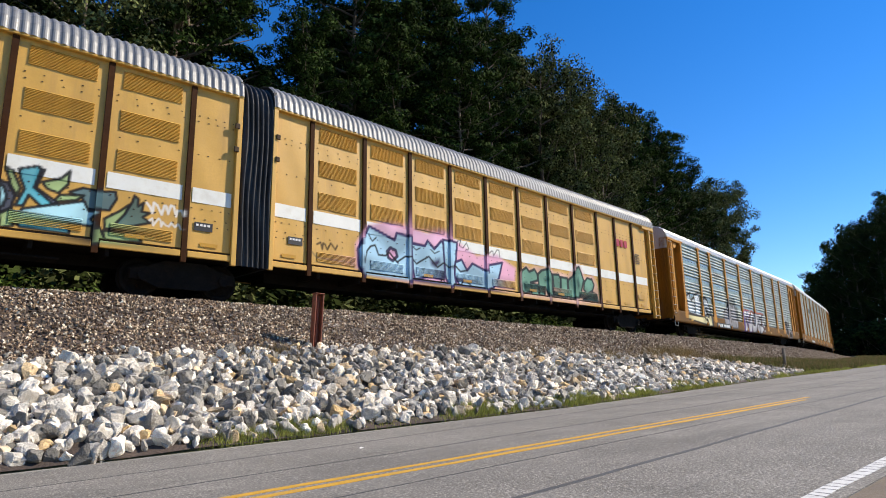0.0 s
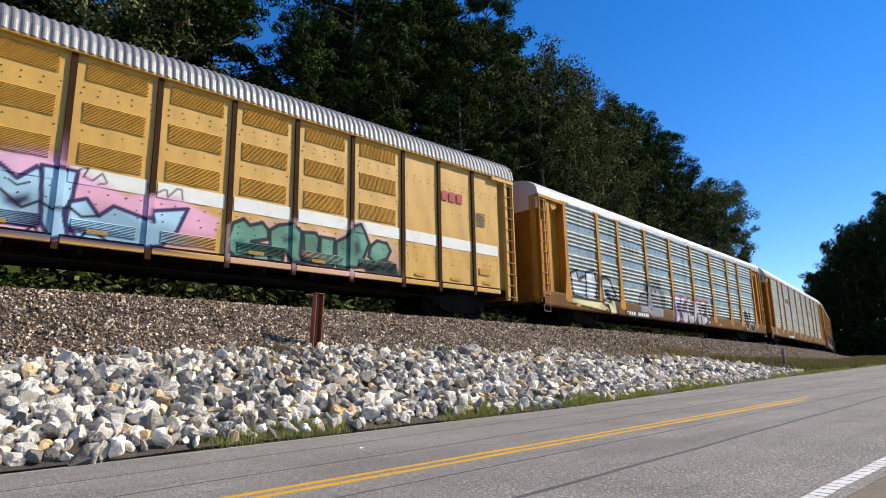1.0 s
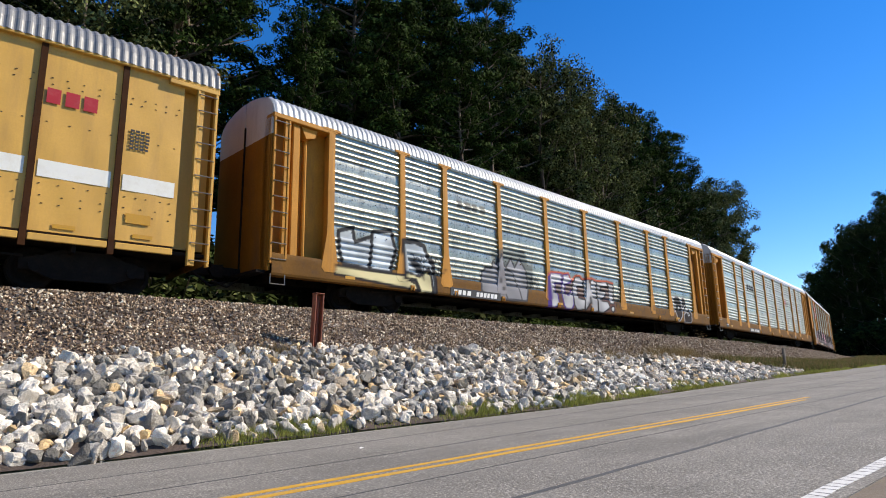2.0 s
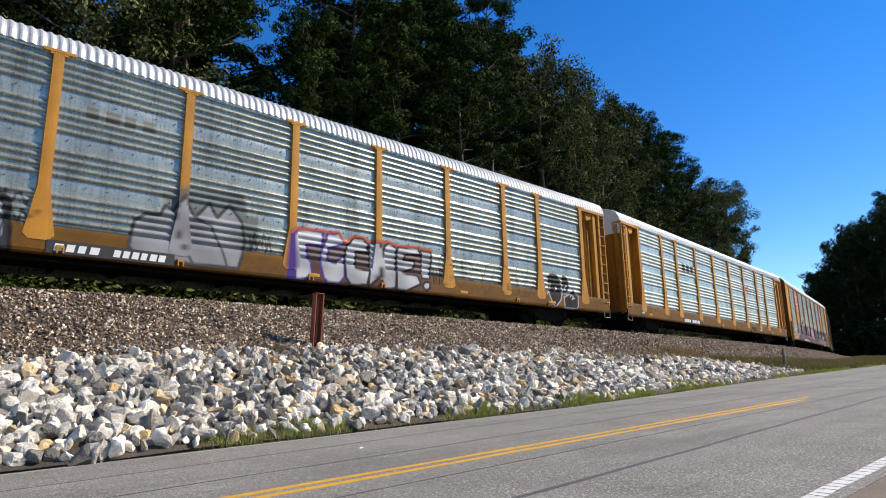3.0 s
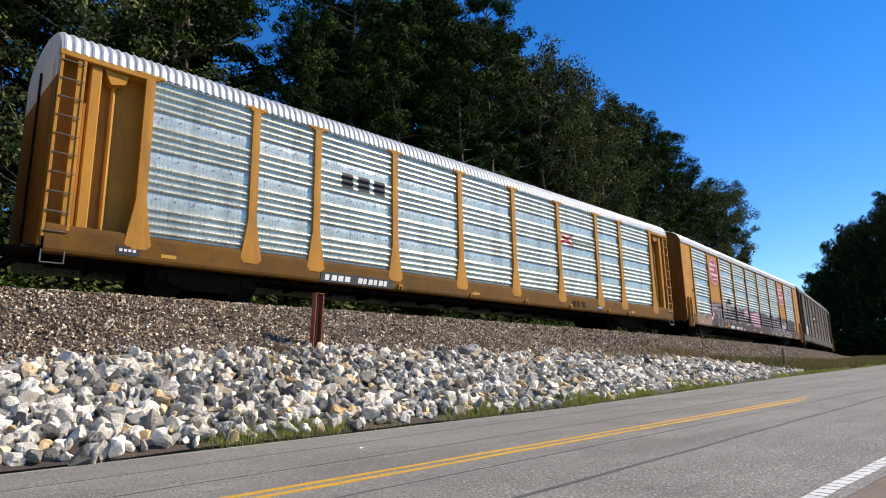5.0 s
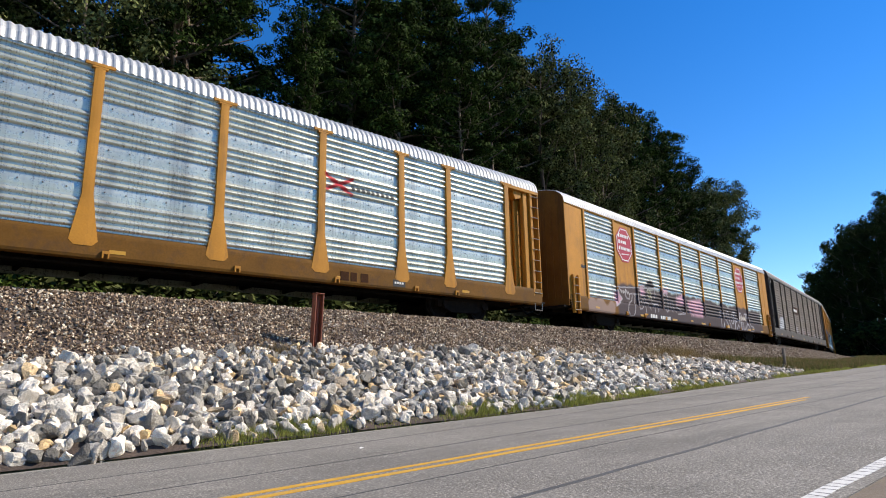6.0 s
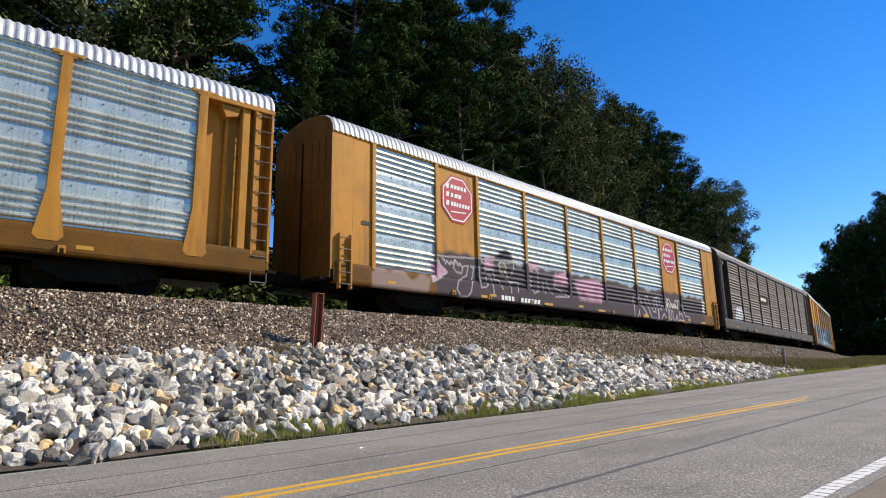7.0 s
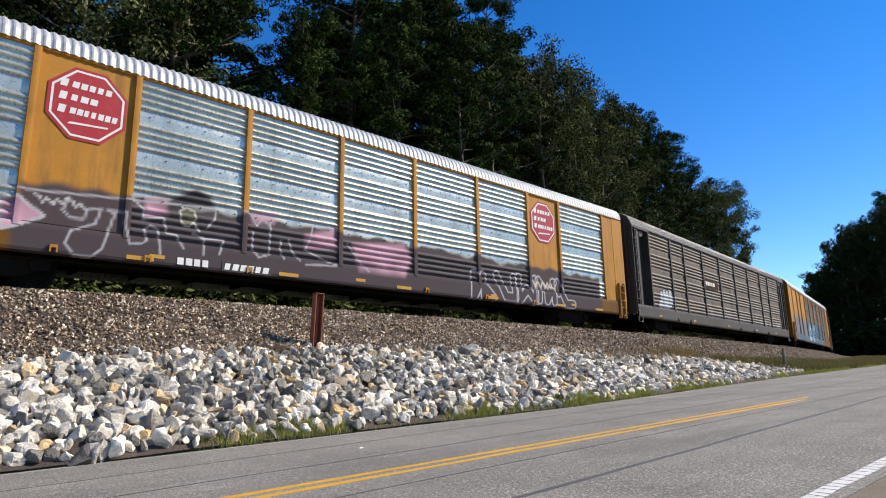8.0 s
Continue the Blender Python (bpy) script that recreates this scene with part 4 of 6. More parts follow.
    part("end_beam", Shape().box(min(xe, xi) - 0.4, max(xe, xi), FL - 0.03, FL + 0.33, ZT - 0.12, ZT - 0.01, c=0.012), M_YEL, car)
    c = xe - 0.27 * sg
    ladder(car, c - 0.21, c + 0.21, ZB - 0.2, ZT - 0.1, FL - 0.02, M_YEL, 11, sg)
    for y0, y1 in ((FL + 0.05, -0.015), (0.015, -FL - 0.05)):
        part("end_door", end_leaf(xe, sg, y0, y1, 0.75, ZT, 0.95), M_DOOR, car, "yellow end door, paint darkened for shade")
    coupler(car, xe, sg)
    xo = -h * sg
    part("bellows_wall", end_leaf(xo, -sg, FL + 0.05, -FL - 0.05, 0.8, ZT, 0.9), M_BLACK, car)
    part("bellows_frame", Shape().box(min(xo, xo + 0.12 * sg), max(xo, xo + 0.12 * sg), FL - 0.01, FL + 0.08, ZB - 0.1, ZT + 0.02, c=0.01), M_YEL, car)
    for z in (3.55, 4.15):
        part("latch", Shape().box(xo + 0.13 * sg - 0.06, xo + 0.13 * sg + 0.06, FL - 0.045, FL + 0.0, z, z + 0.14, c=0.015), M_HOLE, car)
    for z in (1.5,):
        q = xs[0] - 0.62 if not mirror else xs[-1] + 0.2
        plate = part("data_plate", Shape().box(q, q + 0.42, FL + 0.068, FL + 0.076, z, z + 0.2), M_LBLACK, car, "small black data plate")
        marking(plate, q + 0.04, z + 0.11, 0.34, 0.05, 4, M_LWHITE, "white bars", FL + 0.067)
    underframe(car, L, ZB - 0.1, ((h - 2.4) * sg, -(h - 1.0) * sg) if mirror else ((h - 2.4) * sg,), 0.62)
    return car


def bellows(car, x0, x1):
    """Pleated rubber between two units of one car."""
    s = Shape()
    prof = [(y * 1.0, z) for y, z in roof_profile(4.92, 0.95, HALF - 0.02)]
    prof = [(-HALF - 0.0, 0.78)] + [(-HALF + 0.0, 0.78 + 4.1 * i / 14) for i in range(1, 14)] + prof + [(HALF, 0.8)]
    n = len(prof)
    k = 44
    for i in range(k + 1):
        x = x0 + (x1 - x0) * i / k
        for j, (y, z) in enumerate(prof):
            d = 0.10 * (0.5 + 0.5 * math.sin(i * math.pi * 2 / 7.3 + 0.5 * math.sin(z * 1.7))) * (1 + 0.4 * math.sin(z * 2.3 + i))
            s.v.append((x + 0.03 * math.sin(z * 1.9), y * (1 - d / 1.5), z - d * (0.6 if z > 4.9 else 0)))
    s.f = [(i * n + j, i * n + j + 1, (i + 1) * n + j + 1, (i + 1) * n + j) for i in range(k) for j in range(n - 1)]
    s.m = [0] * len(s.f)
    part("bellows", s, M_BLACK, car, "black pleated rubber bellows", smooth=True)


# ---- the train's cars ----
TRAIN = []                            # (car, place of its middle along the flank line at 0 s, half the truck spacing)


def make_train():
    ink = (0.012, 0.012, 0.016)
    ribs = [1.18, 2.95, 4.70, 6.46, 8.21, 9.98, 11.74, 13.52, 15.36, 16.84, 18.38]
    sa = Spray()
    sa.piece(2, 0.6, 0.95, 3.4, 1.4, 0.17, [(0.05, 0.30, 0.34), (0.22, 0.52, 0.58)], ink, None, seed=5, lean=0.2, line_w=0.05)
    sa.blob([(6.73, 1.94), (6.97, 2.07), (7.27, 2.05), (7.57, 2.1), (7.6, 1.94), (7.48, 1.67), (7.01, 1.63), (6.97, 1.84)], (0.10, 0.19, 0.21), INK, 0.03, 0.95)
    sa.blob([(5.63, 2.23), (5.75, 2.19), (5.9, 1.87), (5.87, 1.69), (5.74, 1.89)], (0.31, 0.43, 0.19), INK, 0.03, 0.95)
    sa.blob([(6.24, 2.05), (6.56, 2.19), (6.7, 2.37), (6.69, 2.09), (6.54, 1.88), (6.34, 1.93)], (0.31, 0.43, 0.19), INK, 0.03, 0.95)
    sa.blob([(6.57, 1.85), (6.99, 1.91), (6.87, 1.79), (6.46, 1.68)], (0.31, 0.43, 0.19), INK, 0.03, 0.95)
    sa.blob([(5.56, 1.96), (5.7, 1.92), (5.83, 1.69), (5.79, 1.44), (5.62, 1.32)], (0.05, 0.07, 0.11), INK, 0.03, 0.95)
    sa.blob([(5.56, 1.89), (5.64, 1.84), (5.7, 1.66), (5.66, 1.46), (5.61, 1.44)], (0.38, 0.66, 0.72), INK, 0.03, 0.95)
    sa.blob([(5.62, 1.3), (5.79, 1.44), (5.87, 1.3), (5.86, 1.1), (5.65, 1.04)], (0.31, 0.43, 0.19), INK, 0.03, 0.95)
    sa.blob([(6.26, 2.31), (6.16, 1.92), (6.55, 1.67), (6.44, 1.61), (6.09, 1.89), (6.16, 2.34)], (0.12, 0.14, 0.20), INK, 0.03, 0.95)
    sa.blob([(5.84, 2.24), (6.15, 2.36), (6.2, 2.28), (6.12, 1.91), (6.47, 1.63), (6.28, 1.55), (6.05, 1.75), (5.98, 1.52), (5.85, 1.5), (5.97, 1.86), (5.88, 2.07)], (0.10, 0.42, 0.50), INK, 0.03, 0.95)
    sa.blob([(5.88, 1.21), (6.31, 1.28), (6.76, 1.33), (6.8, 1.08), (5.96, 1.09)], (0.10, 0.42, 0.50), INK, 0.03, 0.95)
    sa.blob([(5.97, 1.46), (7, 1.79), (7.1, 1.6), (7.28, 1.61), (7.15, 1.43), (7.27, 1.29), (6.79, 1.29), (6.81, 1.39), (5.88, 1.21)], (0.38, 0.66, 0.72), INK, 0.03, 0.95)
    sa.blob([(7.4, 1.48), (7.69, 1.7), (7.85, 1.86), (7.78, 1.56), (7.57, 1.29), (7.42, 1.27)], (0.31, 0.43, 0.19), INK, 0.03, 0.95)
    sa.blob([(7.4, 1.22), (8.01, 1.3), (8.16, 1.08), (7.42, 1.03)], (0.31, 0.43, 0.19), INK, 0.03, 0.95)
    sa.blob([(7.2, 1.31), (7.33, 1.28), (7.49, 0.96), (7.18, 0.9)], (0.31, 0.43, 0.19), INK, 0.03, 0.95)
    sa.blob([(7.55, 1.31), (7.78, 1.64), (7.91, 1.94), (7.94, 2.08), (8.03, 2.02), (8.03, 1.86), (8.14, 1.96), (8.11, 1.75), (8.28, 1.75), (8.14, 1.63), (8.31, 1.53), (8, 1.42)], (0.09, 0.16, 0.14), INK, 0.03, 0.95)
    sa.scrawl(8.22, 1.75, 0.75, 0.25, (0.75, 0.74, 0.7), 3, 0.028)
    sa.scrawl(8.3, 1.48, 0.65, 0.18, (0.7, 0.69, 0.65), 4, 0.022)
    a = solid_car("yellow articulated car carrier with white band and teal spray paint", 20.43, ribs, sa, mirror=True, seed=4)
    TRAIN.append((a, -17.02, 7.0))
    sb = Spray()
    sb.blob([(-7.52, 1.12), (-7.53, 1.79), (-7.15, 2.4), (-6.37, 2.66), (-5.49, 2.63), (-4.8, 2.52), (-4.06, 2.78), (-3.52, 2.47), (-2.51, 2.09), (-1.5, 2.26), (-0.47, 1.9), (-0.6, 1.12), (-6.16, 0.84)], (0.66, 0.34, 0.50), None, 0.03, 0.85)
    sb.blob([(-7.45, 1.67), (-7.26, 2.02), (-7.07, 2.38), (-6.12, 2.11), (-6.04, 2.33), (-5.43, 2.3), (-5.45, 0.93), (-7.21, 0.93), (-7.41, 1.19)], (0.33, 0.54, 0.66), (0.03, 0.02, 0.09), 0.045, 0.95)
    sb.blob([(-5.45, 2.11), (-4.9, 2.1), (-4.78, 2.28), (-4.49, 2.06), (-4.19, 2.36), (-4, 2.2), (-3.9, 1.84), (-3.91, 1.27), (-4.27, 1.14), (-4.76, 1.16), (-5.32, 1.01), (-5.4, 1.34)], (0.33, 0.54, 0.66), (0.03, 0.02, 0.09), 0.045, 0.95)
    sb.blob([(-4.11, 2.41), (-3.47, 2.41), (-3.53, 1.75), (-3.65, 1.52), (-3.53, 1.01), (-3.85, 0.92), (-4.02, 1.26)], (0.33, 0.54, 0.66), (0.03, 0.02, 0.09), 0.045, 0.95)
    sb.blob([(-3.56, 1.75), (-3.26, 1.87), (-3.01, 1.54), (-2.74, 1.8), (-1.91, 1.59), (-1.97, 1.83), (-1.2, 2.01), (-1.41, 1.44), (-1.72, 1.07), (-2.16, 0.96), (-3.38, 1.02), (-3.6, 1.31)], (0.33, 0.54, 0.66), (0.03, 0.02, 0.09), 0.045, 0.95)
    sb.blob([(-6.4, 1.73), (-6.27, 1.86), (-6.07, 1.81), (-6.01, 1.64), (-6.19, 1.48), (-6.36, 1.56)], (0.66, 0.34, 0.50), (0.02, 0.015, 0.05), 0.05, 0.95)
    sb.blob([(-4.69, 1.69), (-4.5, 1.69), (-4.27, 1.78), (-4.24, 1.65), (-4.43, 1.45), (-4.63, 1.53)], (0.03, 0.02, 0.08), None, 0.03, 0.95)
    sb.stroke([(-7.23, 1.3), (-7.13, 1.65), (-7.01, 1.8), (-6.84, 1.86), (-6.71, 1.59), (-6.46, 1.6), (-6.32, 1.72), (-6.02, 1.46), (-5.7, 1.67), (-5.45, 1.67), (-5.25, 1.5), (-4.99, 1.65), (-4.73, 1.79), (-4.36, 1.49), (-4.08, 1.67), (-3.85, 1.54), (-3.56, 1.63), (-3.32, 1.47), (-3.01, 1.54)], 0.028, INK, 0.95)
    sb.stroke([(-6.28, 1.68), (-5.99, 1.45), (-5.83, 1.15)], 0.028, INK, 0.95)
    sb.stroke([(-5.32, 1.02), (-5.12, 0.83), (-4.79, 1.05), (-4.4, 0.85), (-4.13, 1.17), (-3.95, 0.88)], 0.03, INK, 0.95)
    sb.stroke([(-3.37, 0.94), (-3.15, 1.26), (-2.74, 0.98)], 0.03, INK, 0.95)
    sb.stroke([(-7.07, 2.14), (-6.94, 1.96), (-6.8, 2.09)], 0.02, INK, 0.95)
    sb.stroke([(-5.38, 2.01), (-5.25, 1.93), (-5.09, 2.01)], 0.02, INK, 0.95)
    sb.stroke([(-4.62, 2.01), (-4.48, 1.92), (-4.31, 2)], 0.02, INK, 0.95)
    sb.stroke([(-3.44, 2.47), (-3.28, 2.53), (-3.37, 2.31), (-3.18, 2.28), (-3.02, 2.46), (-2.91, 2.27), (-3.08, 2.21)], 0.018, INK, 0.95)
    sb.blob([(-0.28, 1.08), (-0.25, 1.74), (0.14, 2.09), (0.41, 1.98), (0.77, 2.13), (1.09, 2.1), (1.54, 2.21), (1.89, 2.02), (2.32, 2.04), (2.84, 1.98), (3.29, 2.44), (3.68, 2.54), (4.03, 2.05), (4.67, 2.19), (4.93, 1.81), (5.1, 0.97), (3.34, 0.86), (-0.23, 0.9)], (0.62, 0.40, 0.42), None, 0.03, 0.6)
    sb.blob([(-0.23, 1.46), (-0.11, 1.85), (0.16, 2), (0.32, 1.86), (0.65, 1.98), (0.81, 1.82), (0.83, 1.58), (0.38, 1.46), (0.41, 1.13), (0.01, 1.03), (-0.2, 1.15)], (0.11, 0.27, 0.20), (0.018, 0.03, 0.035), 0.05, 0.95)
    sb.blob([(0.85, 1.82), (1.09, 1.99), (1.48, 2.09), (1.76, 1.91), (1.72, 1.29), (1.81, 1.09), (1.47, 1.09), (1.28, 1.36), (1.22, 1.02), (0.9, 1.05)], (0.11, 0.27, 0.20), (0.018, 0.03, 0.035), 0.05, 0.95)
    sb.blob([(0.44, 1.42), (0.83, 1.42), (0.87, 0.91), (0.42, 0.98)], (0.11, 0.27, 0.20), (0.018, 0.03, 0.035), 0.05, 0.95)
    sb.blob([(1.8, 1.91), (2.18, 1.94), (2.29, 1.78), (2.22, 1.11), (1.85, 1.1)], (0.11, 0.27, 0.20), (0.018, 0.03, 0.035), 0.05, 0.95)
    sb.blob([(2.31, 1.86), (2.77, 1.86), (2.73, 1.09), (2.3, 1.09)], (0.11, 0.27, 0.20), (0.018, 0.03, 0.035), 0.05, 0.95)
    sb.blob([(2.81, 1.79), (3.14, 1.97), (3.37, 2.31), (3.63, 2.41), (3.78, 2.17), (3.92, 1.89), (3.72, 1.41), (3.52, 1.15), (2.85, 1.07)], (0.11, 0.27, 0.20), (0.018, 0.03, 0.035), 0.05, 0.95)
    sb.blob([(3.96, 1.82), (4.2, 2.01), (4.55, 1.98), (4.69, 1.77), (4.56, 1.52), (4.13, 1.34), (3.9, 1.51)], (0.11, 0.27, 0.20), (0.018, 0.03, 0.035), 0.05, 0.95)
    sb.blob([(4.31, 1.29), (4.56, 1.44), (4.86, 1.37), (4.94, 1.08), (3.82, 1.09)], (0.11, 0.27, 0.20), (0.018, 0.03, 0.035), 0.05, 0.95)
    sb.blob([(-0.08, 1.41), (0.15, 1.48), (0.27, 1.34), (0.14, 1.2), (-0.03, 1.24)], (0.03, 0.09, 0.08), None, 0.03, 0.95)
    sb.blob([(1.2, 1.68), (1.5, 1.77), (1.58, 1.65), (1.26, 1.56)], (0.03, 0.09, 0.08), None, 0.03, 0.95)
    sb.blob([(3.39, 1.81), (3.56, 1.98), (3.64, 1.62), (3.45, 1.49)], (0.03, 0.09, 0.08), None, 0.03, 0.95)
    sb.scrawl(-8.75, 1.5, 0.6, 0.2, ink, 7, 0.026, 9)
    sb.scrawl(-8.9, 1.25, 1.2, 0.14, (0.2, 0.14, 0.08), 8, 0.02)
    sb.scrawl(-2.1, 2.2, 0.8, 0.28, (0.05, 0.03, 0.04), 9, 0.02, 8)
    b = solid_car("yellow articulated car carrier with blue and green spray paint", 20.43, ribs, sb, seed=9)
    bellows(b, -20.43 / 2 - 0.82, -20.43 / 2 + 0.02)
    marking(b, 6.75, 3.72, 1.0, 0.32, 3, M_RED, "red owner's mark", FL + 0.066, seed=5)
    marking(b, 8.35, 3.5, 0.42, 0.05, 4, M_LBLACK, "small stencilled bars", FL + 0.066, rows=6, seed=6)
    part("notice", Shape().box(8.4, 8.9, FL + 0.06, FL + 0.072, 1.45, 1.66), M_ORANGE, b, "small yellow notice")
    TRAIN.append((b, 4.24, 7.0))

    posts = [1.80, 4.38, 6.20, 8.92, 11.72, 14.50, 17.28, 20.04, 21.98, 24.80]
    sc = Spray()
    for pts in ([(-11.2, 2.07), (-10.72, 2.22), (-10.65, 1.83), (-9.99, 2.1), (-9.93, 1.63), (-10.2, 1.12), (-11.05, 1.17), (-11.18, 1.54)], [(-10.02, 2.22), (-9.34, 2.34), (-9.16, 1.8), (-9.41, 1.09), (-10.14, 1.1)]):
        sc.blob(pts, (0.52, 0.57, 0.60), INK, 0.06)
    sc.blob([(-11.33, 1.09), (-7.72, 1.05), (-7.86, 0.64), (-11.34, 0.85)], (0.60, 0.53, 0.29), INK, 0.04)
    sc.blob([(-8.93, 2.1), (-8.39, 2.16), (-8.01, 2.08), (-7.89, 1.77), (-7.65, 1.52), (-7.58, 0.63), (-8.23, 0.57), (-8.4, 0.89), (-8.81, 1.04)], (0.50, 0.56, 0.60), (0.012, 0.012, 0.016), 0.08, 0.95)
    sc.blob([(-8.83, 1.2), (-8.28, 1.1), (-7.81, 1.39), (-7.7, 0.64), (-8.19, 0.58), (-8.42, 0.99), (-8.8, 0.96)], (0.62, 0.55, 0.30), (0.012, 0.012, 0.016), 0.05, 0.95)
    sc.blob([(-8.7, 1.62), (-8.33, 1.63), (-8.1, 1.41), (-8.08, 1.02), (-8.29, 1.17), (-8.59, 1.44)], INK, None, 0.03, 0.95)
    sc.blob([(-4.96, 2.29), (-4.26, 2.53), (-3.52, 2.56), (-2.93, 2.62), (-2.78, 2.13), (-2.49, 2.15), (-2.47, 1.43), (-2.76, 1.13), (-3.01, 1.65), (-4.49, 1.71)], (0.06, 0.08, 0.085), None, 0.03, 0.75)
    sc.blob([(-5.47, 0.96), (-5.38, 1.55), (-5.16, 1.74), (-4.87, 1.76), (-4.75, 2), (-4.57, 1.92), (-4.36, 2.29), (-4.08, 1.83), (-3.77, 2.23), (-3.55, 1.92), (-3.28, 2.27), (-2.95, 1.92), (-2.85, 1.38), (-3.01, 0.75), (-4.16, 0.72), (-5.36, 0.85)], (0.24, 0.24, 0.255), (0.05, 0.05, 0.055), 0.04, 0.95)
    sc.stroke([(-4.08, 1.83), (-3.7, 1.69), (-3.46, 1.23), (-3.29, 0.78)], 0.03, (0.06, 0.06, 0.06), 0.95)
    sc.stroke([(-4.53, 1.84), (-4.44, 1.31), (-4.09, 0.74)], 0.03, (0.06, 0.06, 0.06), 0.95)
    sc.blob([(-1.7, 0.61), (-1.64, 1.45), (-1.63, 1.85), (-1.44, 2.02), (-0.62, 2.05), (-0.42, 2.05), (-0.13, 2.09), (0.11, 1.8), (0.36, 2.04), (0.78, 2.02), (1.26, 2.01), (1.6, 2.05), (1.92, 1.97), (2.79, 2.04), (3.31, 2), (3.24, 0.75), (2.2, 0.62), (0.83, 0.62), (-0.46, 0.6), (-1.2, 0.65)], (0.10, 0.05, 0.05), None, 0.03, 0.8)
    sc.stroke([(-1.62, 0.61), (-1.59, 1.46), (-1.56, 1.84)], 0.1, (0.06, 0.03, 0.20), 0.95)
    sc.blob([(-1.47, 0.63), (-1.49, 1.83), (-1.4, 1.96), (-0.64, 2.01), (-0.67, 1.62), (-1.14, 1.58), (-1.12, 1.27), (-1.03, 1.11), (-0.98, 0.71)], (0.43, 0.43, 0.44), (0.06, 0.03, 0.20), 0.035, 0.95)
    sc.blob([(-0.63, 1.6), (-0.49, 1.97), (-0.12, 2.04), (0.04, 1.76), (-0.46, 1.58), (-0.51, 1.27), (-0.3, 1.17), (0.03, 1.45), (0.02, 0.83), (-0.14, 0.65), (-0.46, 0.62), (-0.63, 0.75), (-0.74, 1.1), (-0.7, 1.47)], (0.43, 0.43, 0.44), (0.06, 0.03, 0.20), 0.035, 0.95)
    sc.blob([(0.12, 1.73), (0.37, 1.99), (0.64, 2.02), (0.83, 1.87), (0.81, 1.62), (0.42, 1.59), (0.39, 1.12), (0.89, 1.09), (0.78, 0.69), (0.25, 0.63), (0.07, 0.84), (0.05, 1.12), (0.07, 1.55)], (0.43, 0.43, 0.44), INK, 0.035, 0.95)
    sc.blob([(0.88, 1.91), (1.21, 1.96), (1.38, 1.56), (1.41, 1.85), (1.61, 2.01), (1.86, 1.9), (1.81, 0.68), (1.39, 0.63), (1.21, 1.33), (1.14, 0.88), (0.84, 0.65), (0.88, 1.19)], (0.43, 0.43, 0.44), INK, 0.035, 0.95)
    sc.blob([(1.97, 1.94), (2.76, 1.99), (2.8, 1.81), (2.2, 1.73), (2.15, 1.57), (2.58, 1.58), (2.54, 1.36), (2.07, 1.17), (2.66, 1.11), (2.78, 0.89), (2.2, 0.64), (1.85, 0.67), (1.89, 1.8)], (0.43, 0.43, 0.44), INK, 0.035, 0.95)
    sc.blob([(2.86, 1.95), (3.27, 1.94), (3.26, 1.68), (3.14, 1.09), (2.82, 1.08)], (0.43, 0.43, 0.44), INK, 0.035, 0.95)
    sc.blob([(2.87, 0.87), (2.98, 0.97), (3.14, 0.96), (3.16, 0.82), (3.03, 0.72), (2.91, 0.76)], (0.43, 0.43, 0.44), INK, 0.035, 0.95)
    sc.stroke([(-1.62, 1.85), (-1.42, 2.01), (-0.64, 2.05), (-0.5, 2.03), (-0.13, 2.09), (0.06, 1.79), (0.36, 2.04), (0.68, 2.07), (0.85, 1.94), (1.26, 2), (1.6, 2.05), (1.92, 1.98), (2.79, 2.04), (3.3, 2)], 0.035, (0.50, 0.10, 0.05), 0.95)
    sc.blob([(9.09, 1.78), (9.37, 1.94), (9.7, 1.94), (9.94, 1.69), (10.01, 1.3), (9.84, 0.9), (9.48, 0.62), (9.3, 0.83), (9.11, 1.16), (9.16, 1.47)], (0.02, 0.018, 0.022), (0.45, 0.44, 0.45), 0.025, 0.95)
    sc.blob([(10.01, 1.86), (10.22, 1.95), (10.47, 1.78), (10.5, 1.44), (10.34, 1.24), (10.1, 1.17), (10.02, 1.49)], (0.02, 0.018, 0.022), (0.45, 0.44, 0.45), 0.025, 0.95)
    sc.blob([(10.05, 1.03), (10.48, 1.21), (10.75, 1.42), (11, 1.13), (10.97, 0.76), (10.86, 0.62), (10.1, 0.66)], (0.02, 0.018, 0.022), (0.45, 0.44, 0.45), 0.025, 0.95)
    sc.stroke([(9.59, 1.28), (9.67, 1.39)], 0.045, (0.6, 0.6, 0.6), 0.95)
    sc.stroke([(10.19, 1.35), (10.27, 1.48)], 0.045, (0.6, 0.6, 0.6), 0.95)
    sc.stroke([(10.47, 1.09), (10.58, 1.2), (10.68, 1.09), (10.57, 1), (10.76, 1.05)], 0.02, (0.5, 0.5, 0.5), 0.95)
    sc.stroke([(8.8, 1.83), (9.07, 1.76), (9.12, 1.48), (9.31, 1.48), (9.24, 1.28), (9.01, 1.1)], 0.025, (0.5, 0.5, 0.48), 0.95)
    sc.scrawl(-8.55, 1.5, 1.25, 0.3, ink, 44, 0.022, 18).scrawl(-8.4, 1.15, 1.2, 0.3, ink, 45, 0.022, 18).scrawl(-2.75, 1.2, 0.6, 0.5, ink, 46, 0.02, 14).scrawl(3.25, 0.95, 0.45, 0.55, ink, 47, 0.02, 12)
    sc.piece(5, 3.7, 0.95, 4.6, 1.0, 0.17, [(0.3, 0.3, 0.3)], (0.05, 0.05, 0.05), None, seed=52, line_w=0.03, hollow=True)
    sc.mark(-6.5, 3.55, 1.5, 0.32, 4, (0.06, 0.06, 0.065), 8, 0.7)
